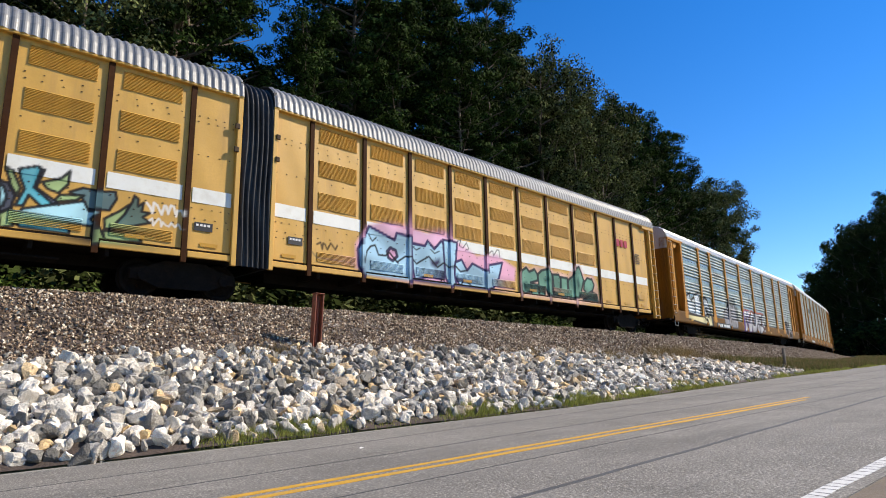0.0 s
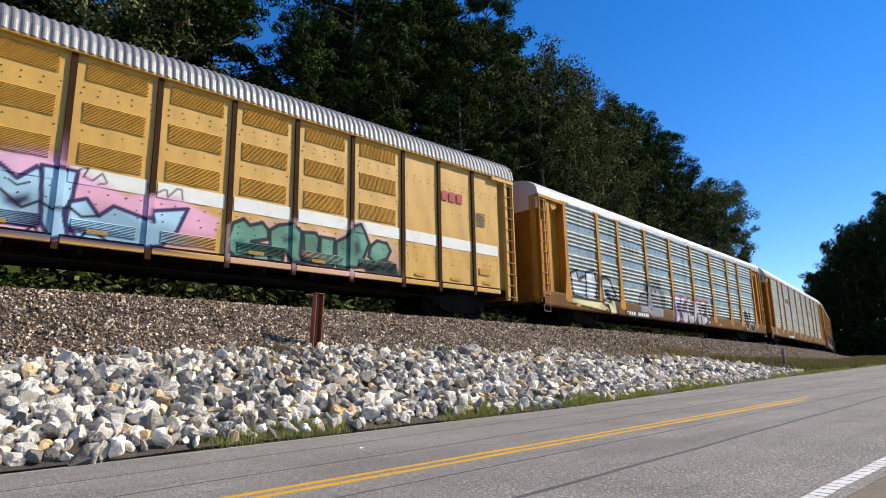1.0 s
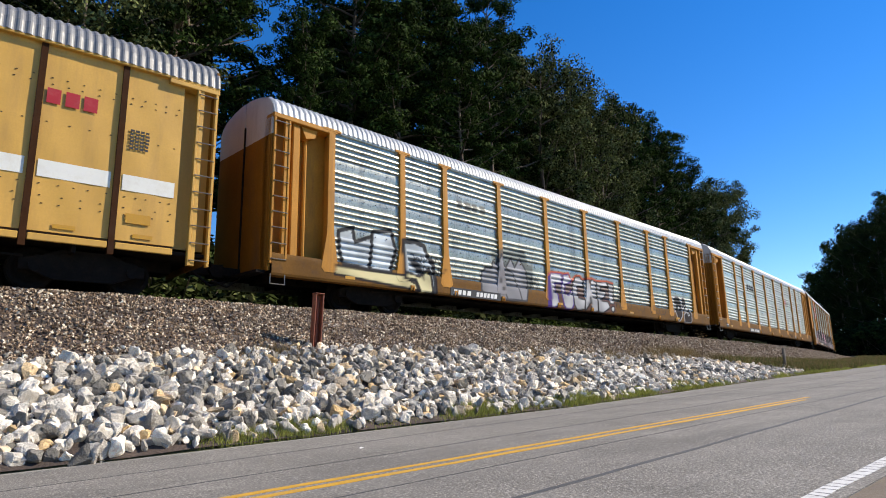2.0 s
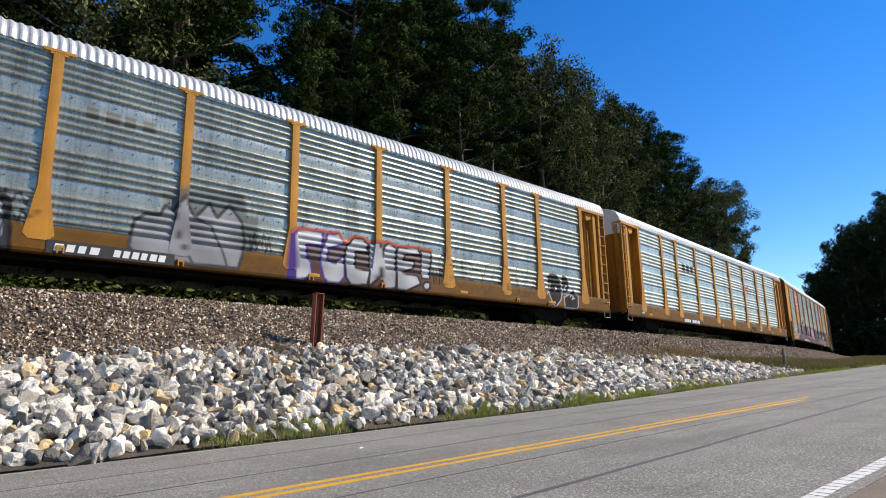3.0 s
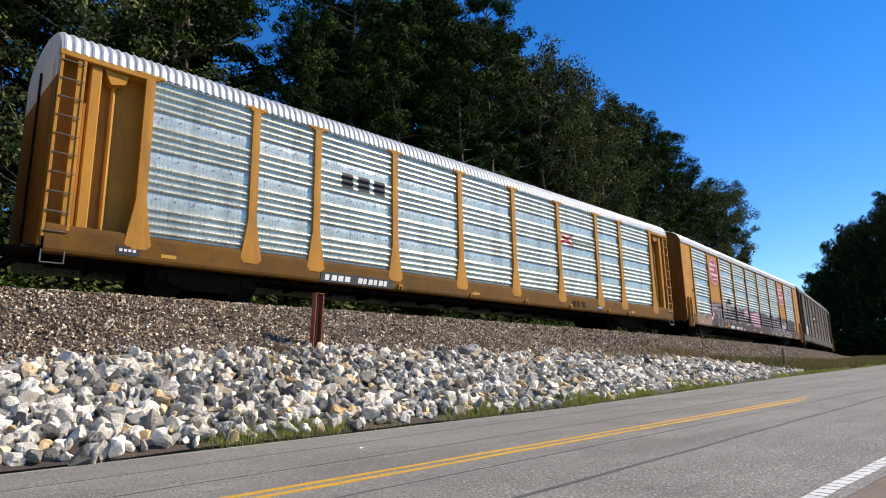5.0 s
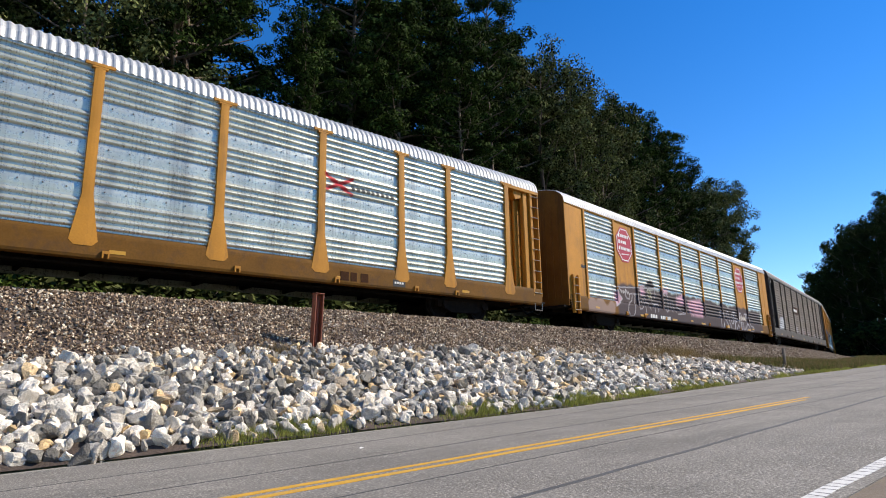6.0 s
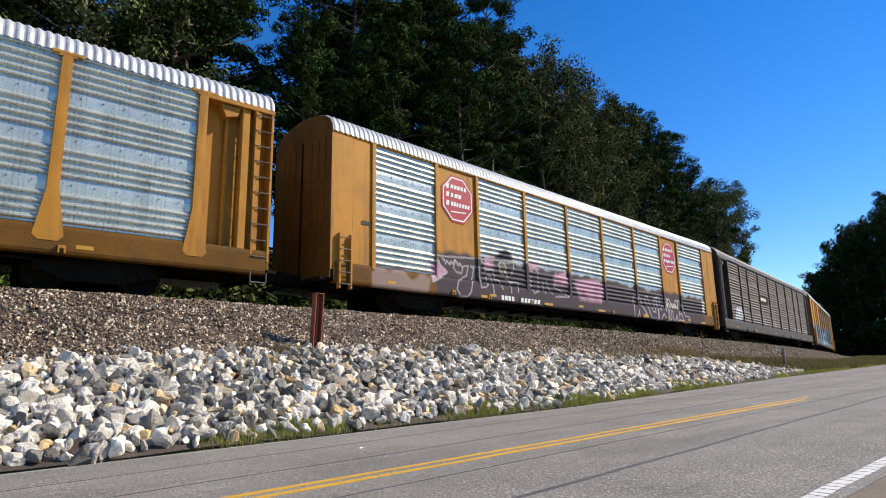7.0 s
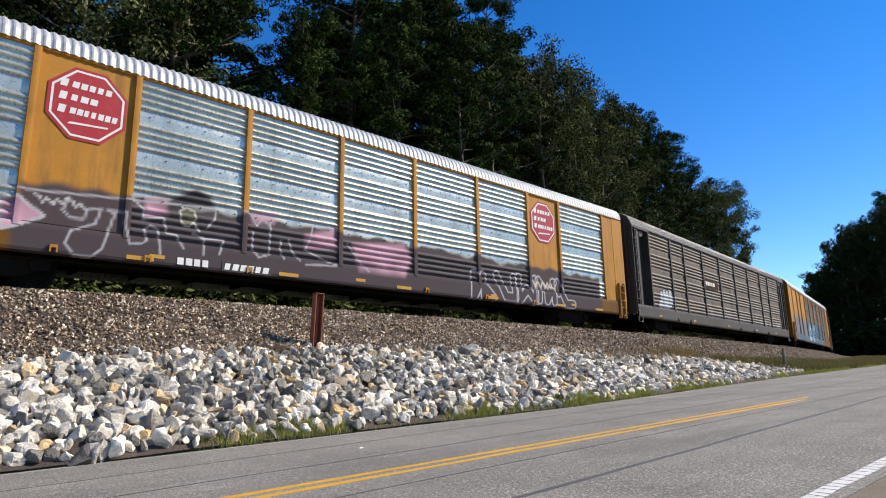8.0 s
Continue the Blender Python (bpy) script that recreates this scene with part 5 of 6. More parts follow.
    c = panel_car("yellow-framed grey corrugated car carrier with large sprayed grey letters", 26.6, posts, sc, galv=M_GALVW, doorw=M_DOORW, painted=((1.2, 2.85), (3.45, 3.95)), seed=3)
    board = part("number_board", Shape().box(-6.95, -4.5, FL - 0.040, FL - 0.031, 0.64, 0.90), M_LBLACK, c, "black board")
    marking(board, -6.83, 0.69, 0.85, 0.15, 4, M_LWHITE, "white bars on a black board", FL - 0.041, seed=9, lean=0.03)
    marking(board, -5.75, 0.69, 1.08, 0.15, 6, M_LWHITE, "", FL - 0.041, seed=10, lean=0.03)
    TRAIN.append((c, 29.15, 9.7))

    sd = Spray().mark(-6.3, 3.35, 1.7, 0.46, 3, (0.02, 0.024, 0.035), 12, 0.95)
    x0, z0 = 4.15, 3.45
    sd.stroke([(x0, z0 - 0.22), (x0 + 0.85, z0 + 0.2)], 0.05, (0.45, 0.03, 0.04)).stroke([(x0 - 0.05, z0 + 0.2), (x0 + 0.8, z0 - 0.24)], 0.06, (0.5, 0.03, 0.04))
    sd.mark(4.95, 3.33, 1.55, 0.13, 9, (0.03, 0.03, 0.04), 13).rect(4.5, 6.5, 3.18, 3.22, (0.05, 0.05, 0.055))
    d = panel_car("yellow-framed car carrier with clean silvery corrugated panels and a white roof", 26.6, posts, sd, doorw=M_DOORW, painted=((3.05, 3.95),), seed=6)
    board = part("number_board", Shape().box(-6.95, -4.5, FL - 0.040, FL - 0.031, 0.64, 0.90), M_LBLACK, d, "black board")
    marking(board, -6.83, 0.69, 0.85, 0.15, 4, M_LWHITE, "white bars on a black board", FL - 0.041, seed=14, lean=0.03)
    marking(board, -5.75, 0.69, 1.08, 0.15, 6, M_LWHITE, "", FL - 0.041, seed=15, lean=0.03)
    marking(d, 4.6, 0.74, 1.0, 0.24, 3, M_RIB, "dull red owner's mark", FL - 0.034, seed=15)
    for q in (6.4, -11.9):
        plate = part("data_plate", Shape().box(q, q + 0.45, FL - 0.037, FL - 0.031, 0.72, 0.92), M_LBLACK, d, "small black data plate")
        marking(plate, q + 0.05, 0.80, 0.35, 0.06, 4, M_LWHITE, "white bars", FL - 0.039, seed=3)
    TRAIN.append((d, 57.15, 9.7))

    pe = [1.46, 4.02, 5.96, 8.61, 11.39, 14.10, 16.92, 19.65, 21.58, 24.70]
    se = Spray()
    se.patch(-9.3, 11.2, 0.4, 2.12, (0.066, 0.052, 0.058), 0.97, 2.2, 0.09)
    se.patch(-11.9, -9.4, 0.4, 1.15, (0.35, 0.27, 0.25), 0.6, 4.2, 0.3)
    se.blob([(-9.43, 1.58), (-9.18, 1.69), (-8.68, 1.36), (-9.16, 1.08), (-9.37, 0.99)], (0.46, 0.27, 0.33), (0.44, 0.42, 0.44), 0.03, 0.95)
    se.blob([(-6.83, 2.07), (-6.41, 2.22), (-6.35, 1.77), (-6.84, 1.66)], (0.46, 0.27, 0.33), None, 0.03, 0.85)
    se.blob([(-2.86, 1.83), (-1.91, 2.16), (-1.86, 1.58), (-2.85, 1.45)], (0.46, 0.27, 0.33), None, 0.03, 0.85)
    se.blob([(-1.37, 1.81), (0.54, 2.07), (0.85, 1.59), (0.5, 1.04), (-1.14, 1.04)], (0.46, 0.27, 0.33), None, 0.03, 0.85)
    se.blob([(-4.37, 2.22), (-3.64, 2.29), (-3.75, 1.99), (-4.32, 1.94)], (0.46, 0.27, 0.33), None, 0.03, 0.85)
    se.blob([(-6.38, 2.13), (-5.77, 2.53), (-5.42, 2.4), (-5.27, 2.12), (-6.3, 1.94)], (0.05, 0.042, 0.05), None, 0.03, 0.95)
    se.stroke([(-8.29, 1.82), (-8.39, 1.54), (-8.25, 1.41), (-8, 1.4), (-7.96, 1.63), (-7.69, 1.68), (-7.78, 1.35), (-8.22, 1.13), (-8.3, 0.86), (-8.13, 0.65), (-7.83, 0.63), (-7.63, 0.83), (-7.43, 1.61), (-7.57, 1.68), (-7.21, 1.68), (-7.23, 1.44), (-7.11, 1.01), (-6.86, 1.05)], 0.022, (0.44, 0.42, 0.44), 0.85)
    se.stroke([(-6.82, 1.09), (-6.76, 1.15), (-6.83, 1.37), (-6.71, 1.48), (-6.54, 1.42), (-6.47, 0.86)], 0.022, (0.44, 0.42, 0.44), 0.85)
    se.stroke([(-7.16, 2.09), (-6.86, 1.81), (-6.87, 1.61), (-6.44, 1.7), (-6.35, 1.36), (-6.14, 1.35), (-5.98, 1.05)], 0.022, (0.44, 0.42, 0.44), 0.85)
    se.stroke([(-5.25, 2.12), (-5.27, 1.88), (-5.45, 1.62)], 0.022, (0.44, 0.42, 0.44), 0.85)
    se.stroke([(-5.77, 1.44), (-5.51, 1.37), (-5.52, 0.97)], 0.022, (0.44, 0.42, 0.44), 0.85)
    se.stroke([(-5.57, 1.35), (-5.04, 1.39), (-5.15, 1.02)], 0.022, (0.44, 0.42, 0.44), 0.85)
    se.stroke([(-4.36, 2.11), (-4.21, 1.87), (-4.06, 2.08), (-3.87, 1.93), (-3.76, 2.18)], 0.022, (0.44, 0.42, 0.44), 0.85)
    se.stroke([(-4.31, 1.69), (-4.32, 1.26), (-4.16, 1.07), (-3.87, 1.18), (-3.84, 1.93)], 0.022, (0.44, 0.42, 0.44), 0.85)
    se.stroke([(-3.54, 1.6), (-3.57, 1.36), (-3.46, 1.11)], 0.022, (0.44, 0.42, 0.44), 0.85)
    se.stroke([(-3.33, 1.63), (-3.22, 1.33), (-3.01, 1.14)], 0.022, (0.44, 0.42, 0.44), 0.85)
    se.stroke([(-2.58, 2.25), (-2.68, 1.78), (-2.85, 1.45), (-2.59, 1.34), (-1.88, 1.11), (-2.84, 1.04)], 0.022, (0.44, 0.42, 0.44), 0.85)
    se.stroke([(-1.53, 1.78), (-1.14, 1.36), (-0.82, 1.07)], 0.022, (0.44, 0.42, 0.44), 0.85)
    se.stroke([(-9.27, 1.84), (-8.92, 1.85), (-7.13, 1.99), (-4.65, 2.17), (-2.61, 2.22)], 0.022, (0.44, 0.42, 0.44), 0.85)
    se.stroke([(-6.08, 2.08), (-5.91, 1.85), (-5.63, 1.52)], 0.02, (0.6, 0.58, 0.5), 0.95)
    se.blob([(-6.09, 1.92), (-5.95, 2.02), (-5.76, 1.98), (-5.72, 1.77), (-5.87, 1.58), (-6.04, 1.64)], (0.16, 0.15, 0.10), (0.5, 0.48, 0.4), 0.02, 0.95)
    se.piece(5, 3.4, 0.65, 5.8, 1.05, 0.13, [(0.13, 0.115, 0.165), (0.07, 0.065, 0.09)], (0.50, 0.48, 0.52), None, seed=68, line_w=0.05, hollow=True)
    se.scrawl(-8.9, 1.62, 0.9, 0.16, (0.6, 0.58, 0.58), 17, 0.018)
    se.scrawl(6.6, 1.3, 1.4, 0.25, (0.7, 0.62, 0.5), 18, 0.03)
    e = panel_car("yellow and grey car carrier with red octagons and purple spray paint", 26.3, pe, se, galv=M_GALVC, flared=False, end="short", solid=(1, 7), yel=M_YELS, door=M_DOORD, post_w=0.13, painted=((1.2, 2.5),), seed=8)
    for q in (-8.14, 7.44):
        plate = sign_plate(e, q, 3.84, 1.5, 1.58, M_RED, "octagonal_sign", "red octagonal sign with a white rim", y=FL + 0.018)
        part("sign_rim", rim_shape(q, 3.84, 1.38, 1.46, FL + 0.012), M_LWHITE, plate, "white rim")
        for k, w in enumerate((0.92, 0.62, 1.08)):
            z = 4.17 - k * 0.29
            part("initial_bar", Shape().prism([(q - 0.55, z - 0.015), (q - 0.42, z - 0.015), (q - 0.39, z + 0.155), (q - 0.52, z + 0.155)], FL + 0.0085, FL + 0.0125), M_LWHITE, plate)
            marking(plate, q - 0.33, z, w * 0.86, 0.135, (5, 3, 7)[k], M_LWHITE, "white bars", FL + 0.0125, seed=k, lean=0.02)
        part("sign_flourish", Shape().prism([(q - 0.35, 3.36), (q + 0.4, 3.42), (q + 0.42, 3.46), (q - 0.3, 3.41)], FL + 0.008, FL + 0.0125), M_LWHITE, plate)
    marking(e, -6.1, 0.68, 0.75, 0.16, 4, M_LWHITE, "white bars on the sill", FL - 0.036, seed=19)
    board = part("number_board", Shape().box(-5.08, -3.80, FL - 0.040, FL - 0.031, 0.64, 0.87), M_LBLACK, e, "black board")
    marking(board, -5.02, 0.68, 1.16, 0.15, 6, M_LWHITE, "white bars on a black board", FL - 0.041, seed=21, lean=0.03)
    for q in (-7.15, -3.6, 0.2, 4.1, 8.0, 10.6):
        part("reflector", Shape().box(q, q + 0.55, FL - 0.037, FL - 0.031, 0.68, 0.77), M_ORANGE, e, "amber reflective strip")
    marking(e, -12.1, 2.35, 0.4, 0.11, 5, M_LBLACK, "small dark bars", FL - 0.002, seed=20)
    TRAIN.append((e, 85.33, 9.6))

    sf = Spray()
    sf.piece(3, -10.8, 0.75, 2.2, 1.3, 0.17, [(0.45, 0.46, 0.47)], ink, None, seed=71)
    for i, q in enumerate((-4.4, -1.6, 1.2)):
        sf.piece(3, q, 0.8, 2.4, 0.85, 0.12, [(0.20, 0.13, 0.12), (0.24, 0.22, 0.22)], (0.33, 0.31, 0.31), None, seed=74 + i, line_w=0.03)
    sf.piece(6, 5.4, 0.7, 5.6, 0.9, 0.14, [(0.33, 0.25, 0.24), (0.30, 0.30, 0.30)], (0.1, 0.09, 0.09), None, seed=79, line_w=0.03)
    f = panel_car("dark brown-grey car carrier with dirty corrugated panels and black ends", 26.4, posts, sf, galv=M_GALVD, yel=M_DARKP, roof=M_ROOFD, flared=False, door=M_DARKP, post_w=0.12, painted=((1.2, 2.2),), seed=10)
    plate = part("name_board", Shape().box(-4.4, -2.0, FL - 0.002, FL + 0.008, 2.75, 3.35), M_RIB, f, "dull red board")
    marking(plate, -4.0, 2.95, 1.5, 0.22, 5, M_LWHITE, "white bars", FL - 0.003, seed=2)
    TRAIN.append((f, 112.6, 9.6))

    sg = Spray()
    sg.patch(-12.9, 6.5, 0.4, 2.6, (0.07, 0.15, 0.22), 0.75, 1.0, 0.5)
    sg.piece(4, -4.0, 0.8, 5.5, 1.5, 0.2, [(0.12, 0.30, 0.42), (0.35, 0.45, 0.5)], ink, None, seed=81)
    g = panel_car("yellow car carrier with corrugated panels and blue spray paint", 26.6, posts, sg, galv=M_GALVD, yel=M_YELS, flared=False, end="short", solid=(0, 1, 2), painted=((1.2, 2.9),), seed=12)
    TRAIN.append((g, 140.9, 9.7))
    k = panel_car("dark car carrier with dirty grey corrugated panels", 26.6, posts, None, galv=M_GALVD, yel=M_DARKP, roof=M_ROOFD, flared=False, door=M_DARKP, post_w=0.12, seed=14)
    TRAIN.append((k, 169.1, 9.7))


def rim_shape(x, z, w, h, y):
    """A thin eight-cornered ring."""
    s = Shape()

    def ring(w, h):
        c = 0.3 * w
        return [(x - w / 2 + c, z - h / 2), (x + w / 2 - c, z - h / 2), (x + w / 2, z - h / 2 + c), (x + w / 2, z + h / 2 - c), (x + w / 2 - c, z + h / 2), (x - w / 2 + c, z + h / 2), (x - w / 2, z + h / 2 - c), (x - w / 2, z - h / 2 + c)]
    o, i = ring(w, h), ring(w - 0.09, h - 0.09)
    s.v = [(a, y - 0.003, b2) for a, b2 in o] + [(a, y - 0.003, b2) for a, b2 in i]
    s.f = [(j, (j + 1) % 8, (j + 1) % 8 + 8, j + 8) for j in range(8)]
    s.m = [0] * 8
    return s


# ---- trees and plants ----
def leaf_mesh(name, centres, sizes, per, spread, lw, ll, material, rng, droop=0.0):
    """Clumps of small leaves: each clump a cloud of leaf quads round its centre."""
    n = len(centres)
    c = np.repeat(np.asarray(centres), per, 0)
    sz = np.repeat(np.asarray(sizes), per)
    d = rng.normal(size=(n * per, 3))
    d /= np.linalg.norm(d, axis=1)[:, None]
    r = rng.uniform(0.12, 1.0, n * per) ** 0.45
    pos = c + d * (r * sz)[:, None] * np.array(spread)
    nrm = d + rng.normal(size=(n * per, 3)) * 0.32 + np.array([0.0, 0.0, 0.15])
    nrm /= np.linalg.norm(nrm, axis=1)[:, None]
    u = np.cross(nrm, rng.normal(size=(n * per, 3)))
    u[:, 2] -= droop
    u /= np.linalg.norm(u, axis=1)[:, None]
    w = np.cross(nrm, u)
    w /= np.linalg.norm(w, axis=1)[:, None]
    L = (ll * rng.uniform(0.6, 1.3, n * per))[:, None]
    W = (lw * rng.uniform(0.6, 1.3, n * per))[:, None]
    quad = np.stack([pos - u * L * 0.5, pos + w * W * 0.5, pos + u * L * 0.5, pos - w * W * 0.5], 1).reshape(-1, 3)
    me = bpy.data.meshes.new(name)
    k = n * per
    me.vertices.add(k * 4)
    me.vertices.foreach_set("co", quad.astype(np.float32).ravel())
    me.loops.add(k * 4)
    me.loops.foreach_set("vertex_index", np.arange(k * 4, dtype=np.int32))
    me.polygons.add(k)
    me.polygons.foreach_set("loop_start", np.arange(0, k * 4, 4, dtype=np.int32))
    me.polygons.foreach_set("loop_total", np.full(k, 4, dtype=np.int32))
    me.materials.append(material)
    me.update()
    me.validate()
    return me


def limb(s, p, d, length, r, rng, bend=0.25, n=4):
    pts = [Vector(p)]
    d = Vector(d).normalized()
    for i in range(n):
        d = (d + Vector(rng.normal(size=3)) * bend * 0.4 + Vector((0, 0, bend * 0.25))).normalized()
        pts.append(pts[-1] + d * length / n)
    for i in range(n):
        s.tube(pts[i], pts[i + 1], r * (1 - i / n * 0.8), r * (1 - (i + 1) / n * 0.8), 5, caps=False)
    return pts


def make_pine(seed, H, crown0, reach, material, label, per=180, fine=0.82):
    rng = np.random.default_rng(seed)
    t = thing("pine_tree", label, "tree", "woods")
    s = Shape()
    p = Vector((0, 0, -0.3))
    n = 10
    lean = rng.normal(size=2) * 0.012
    axis = []
    for i in range(n + 1):
        z = -0.3 + (H + 0.3) * i / n
        axis.append(Vector((lean[0] * z + 0.12 * math.sin(z * 0.4 + seed), lean[1] * z + 0.1 * math.cos(z * 0.33 + seed), z)))
    r0 = 0.012 * H
    for i in range(n):
        s.tube(axis[i], axis[i + 1], r0 * (1 - 0.9 * i / n), r0 * (1 - 0.9 * (i + 1) / n), 9, caps=False)
    centres, sizes = [], []
    m = 46
    for i in range(m):
        f = crown0 + (1 - crown0) * (i + rng.uniform(0, 1)) / m
        z = H * f
        a = i * 2.4 + rng.uniform(-0.5, 0.5)
        g = (f - crown0) / (1 - crown0)
        length = reach * (0.35 + 0.9 * math.sin(min(1.0, g * 1.15 + 0.15) * math.pi * 0.93) ** 0.8) * rng.uniform(0.6, 1.15)
        k = min(n - 1, int(f * n))
        base = axis[k].lerp(axis[k + 1], f * n - k)
        pts = limb(s, base, (math.cos(a), math.sin(a), 0.1 + 0.5 * g), length, 0.05 + 0.05 * (1 - g), rng)
        for j in (2, 3, 4):
            centres.append(tuple(pts[j] + Vector(rng.normal(size=3)) * 0.3))
            sizes.append(rng.uniform(0.5, 0.95) * (0.7 + reach * 0.09))
    part("trunk", s, M_BARK, t, "tall bare brown trunk with short limbs", smooth=True)
    part("crown", leaf_mesh("crown", centres, sizes, per, (1, 1, 0.62), 0.12 * fine, 0.34 * fine, material, rng), material, t, "dark tufted needles")
    return t


def make_broadleaf(seed, H, crown0, reach, material, label, per=200, fine=0.82):
    rng = np.random.default_rng(seed)
    t = thing("broadleaf_tree", label, "tree", "woods")
    s = Shape()
    n = 8
    axis = [Vector((0.15 * math.sin(i * 0.9 + seed), 0.15 * math.cos(i * 1.1 + seed), -0.3 + (H * 0.92 + 0.3) * i / n)) for i in range(n + 1)]
    r0 = 0.013 * H
    for i in range(n):
        s.tube(axis[i], axis[i + 1], r0 * (1 - 0.9 * i / n), r0 * (1 - 0.9 * (i + 1) / n), 9, caps=False)
    centres, sizes = [], []
    m = 40
    for i in range(m):
        f = crown0 + (0.93 - crown0) * (i + rng.uniform(0, 1)) / m
        g = (f - crown0) / (1 - crown0)
        a = i * 2.4 + rng.uniform(-0.5, 0.5)
        length = reach * (0.45 + 0.75 * math.sin((0.12 + 0.86 * g) * math.pi) ** 0.7) * rng.uniform(0.7, 1.15)
        k = min(n - 1, int(f / 0.92 * n))
        base = axis[k].lerp(axis[min(n, k + 1)], 0.5)
        pts = limb(s, base, (math.cos(a), math.sin(a), 0.45), length, 0.09 * (1 - 0.6 * g), rng, 0.35)
        for j in (2, 3, 4):
            centres.append(tuple(pts[j] + Vector(rng.normal(size=3)) * 0.35))
            sizes.append(rng.uniform(0.6, 1.1) * (0.65 + reach * 0.09))
    part("trunk", s, M_BARK, t, "grey-brown trunk with forking limbs", smooth=True)
    part("crown", leaf_mesh("crown", centres, sizes, per, (1, 1, 0.8), 0.16 * fine, 0.23 * fine, material, rng, 0.4), material, t, "dense small leaves")
    return t


def place(tree, made, x, y, scale, rz, squat=1.0):
    at = pose(x, y, ground_z(x, y) - 0.1, 0, 0, rz)
    size = Vector((scale * squat, scale * squat, scale))
    if made:                              # a copy starts from the first one's own size
        return copy_thing(tree, at @ Matrix.Diagonal((*(a / b2 for a, b2 in zip(size, tree.scale)), 1)))
    tree.matrix_basis = at @ Matrix.Diagonal((*size, 1))
    return tree


def make_woods():
    rnd = random.Random(12)
    pines = [make_pine(1, 24, 0.42, 3.6, M_PINE, "tall dark pine with a tufted crown"), make_pine(2, 24, 0.50, 3.2, M_PINE, "tall dark pine with a tufted crown"), make_pine(3, 24, 0.30, 4.0, M_PINE, "full dark pine with low limbs")]
    broad = [make_broadleaf(4, 22, 0.12, 4.2, M_LEAF, "grey-green broadleaf tree with dense foliage"), make_broadleaf(5, 22, 0.20, 3.8, M_LEAFD, "deep green broadleaf tree, leaves darkened for shade"), make_broadleaf(6, 22, 0.08, 3.4, M_LEAF, "slender grey-green broadleaf tree"), make_pine(7, 24, 0.35, 3.6, M_PINE, "dark pine deep in the woods", 55, 1.7), make_broadleaf(8, 22.5, 0.10, 4.2, M_LEAFD, "broadleaf tree deep in the woods, leaves darkened for shade", 60, 1.7)]
    used = set()

    def put(kind, x, y, top):
        base = pines[kind] if kind < 3 else broad[kind - 3]
        H = 24.3 if kind < 3 or kind == 6 else 22.0
        sc = (top - ground_z(x, y)) / H
        place(base, kind in used, x, y, sc, rnd.uniform(0, 360), rnd.uniform(0.9, 1.1) / max(0.8, sc) ** 0.3)
        used.add(kind)
    # the front of the woods: s along the flank line, how far beyond it, height of the top, kind
    front = ((-22, 13, 25, 0), (-17, 11.5, 22, 4), (-12.5, 14, 27, 1), (-8.5, 11, 21, 3), (-4.5, 13, 26, 0), (-2.3, 15, 27, 2), (2.0, 11.5, 19, 0), (6.6, 14, 28, 1), (8.5, 12, 23, 1),
             (13, 13, 27.2, 1), (13.25, 11, 23, 0), (17.5, 12.5, 27.5, 2), (22.75, 14.5, 27.6, 1), (25.75, 14.5, 28.3, 3), (23.25, 11.5, 25.4, 5), (30.75, 14.5, 28.4, 5), (29, 12, 25.5, 3), (35.5, 14.5, 27.1, 5), (33, 11.5, 23.6, 3), (41, 14, 26.7, 0),
             (40.25, 12, 26.5, 2), (50.75, 14.5, 29.7, 1), (47.75, 12, 26.6, 0), (57.75, 13.5, 28.1, 2), (57, 12, 25.3, 4), (62.75, 12, 24.9, 5), (82, 14.5, 29.6, 3), (80.5, 13, 28.9, 5), (85, 12.5, 30, 3), (86, 11.5, 29.7, 5))
    for s, o, top, kind in front:
        x, y, _ = along(s, o)
        put(kind, x, y, top)
    # deeper rows
    for row, (o, step) in enumerate(((19, 5.2), (25, 6.0), (33, 7.5))):
        s = -30 + row * 2
        while s < 84:
            x, y, _ = along(s + rnd.uniform(-1.5, 1.5), o + rnd.uniform(-2, 2))
            top = rnd.uniform(22, 27) + (2 if s < 30 else 0)
            if not 1.5 + 4 * row < s < 5.0 + 4 * row:      # a thin place where the sky shows through
                put(rnd.choice((6, 6, 7)), x, y, top)
            s += step
    # the stand past the bend, between road and railway; darker leaves supply its shade
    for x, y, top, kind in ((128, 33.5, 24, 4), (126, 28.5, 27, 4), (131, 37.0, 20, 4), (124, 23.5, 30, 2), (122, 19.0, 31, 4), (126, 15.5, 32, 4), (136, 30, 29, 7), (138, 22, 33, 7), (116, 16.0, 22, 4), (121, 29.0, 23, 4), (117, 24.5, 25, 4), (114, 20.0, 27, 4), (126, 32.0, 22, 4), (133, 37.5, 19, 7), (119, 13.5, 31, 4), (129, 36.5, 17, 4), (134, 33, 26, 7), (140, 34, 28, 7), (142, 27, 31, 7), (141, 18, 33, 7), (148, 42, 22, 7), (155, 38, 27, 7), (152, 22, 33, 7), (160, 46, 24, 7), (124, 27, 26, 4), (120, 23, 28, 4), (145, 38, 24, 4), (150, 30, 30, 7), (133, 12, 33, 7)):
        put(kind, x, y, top)


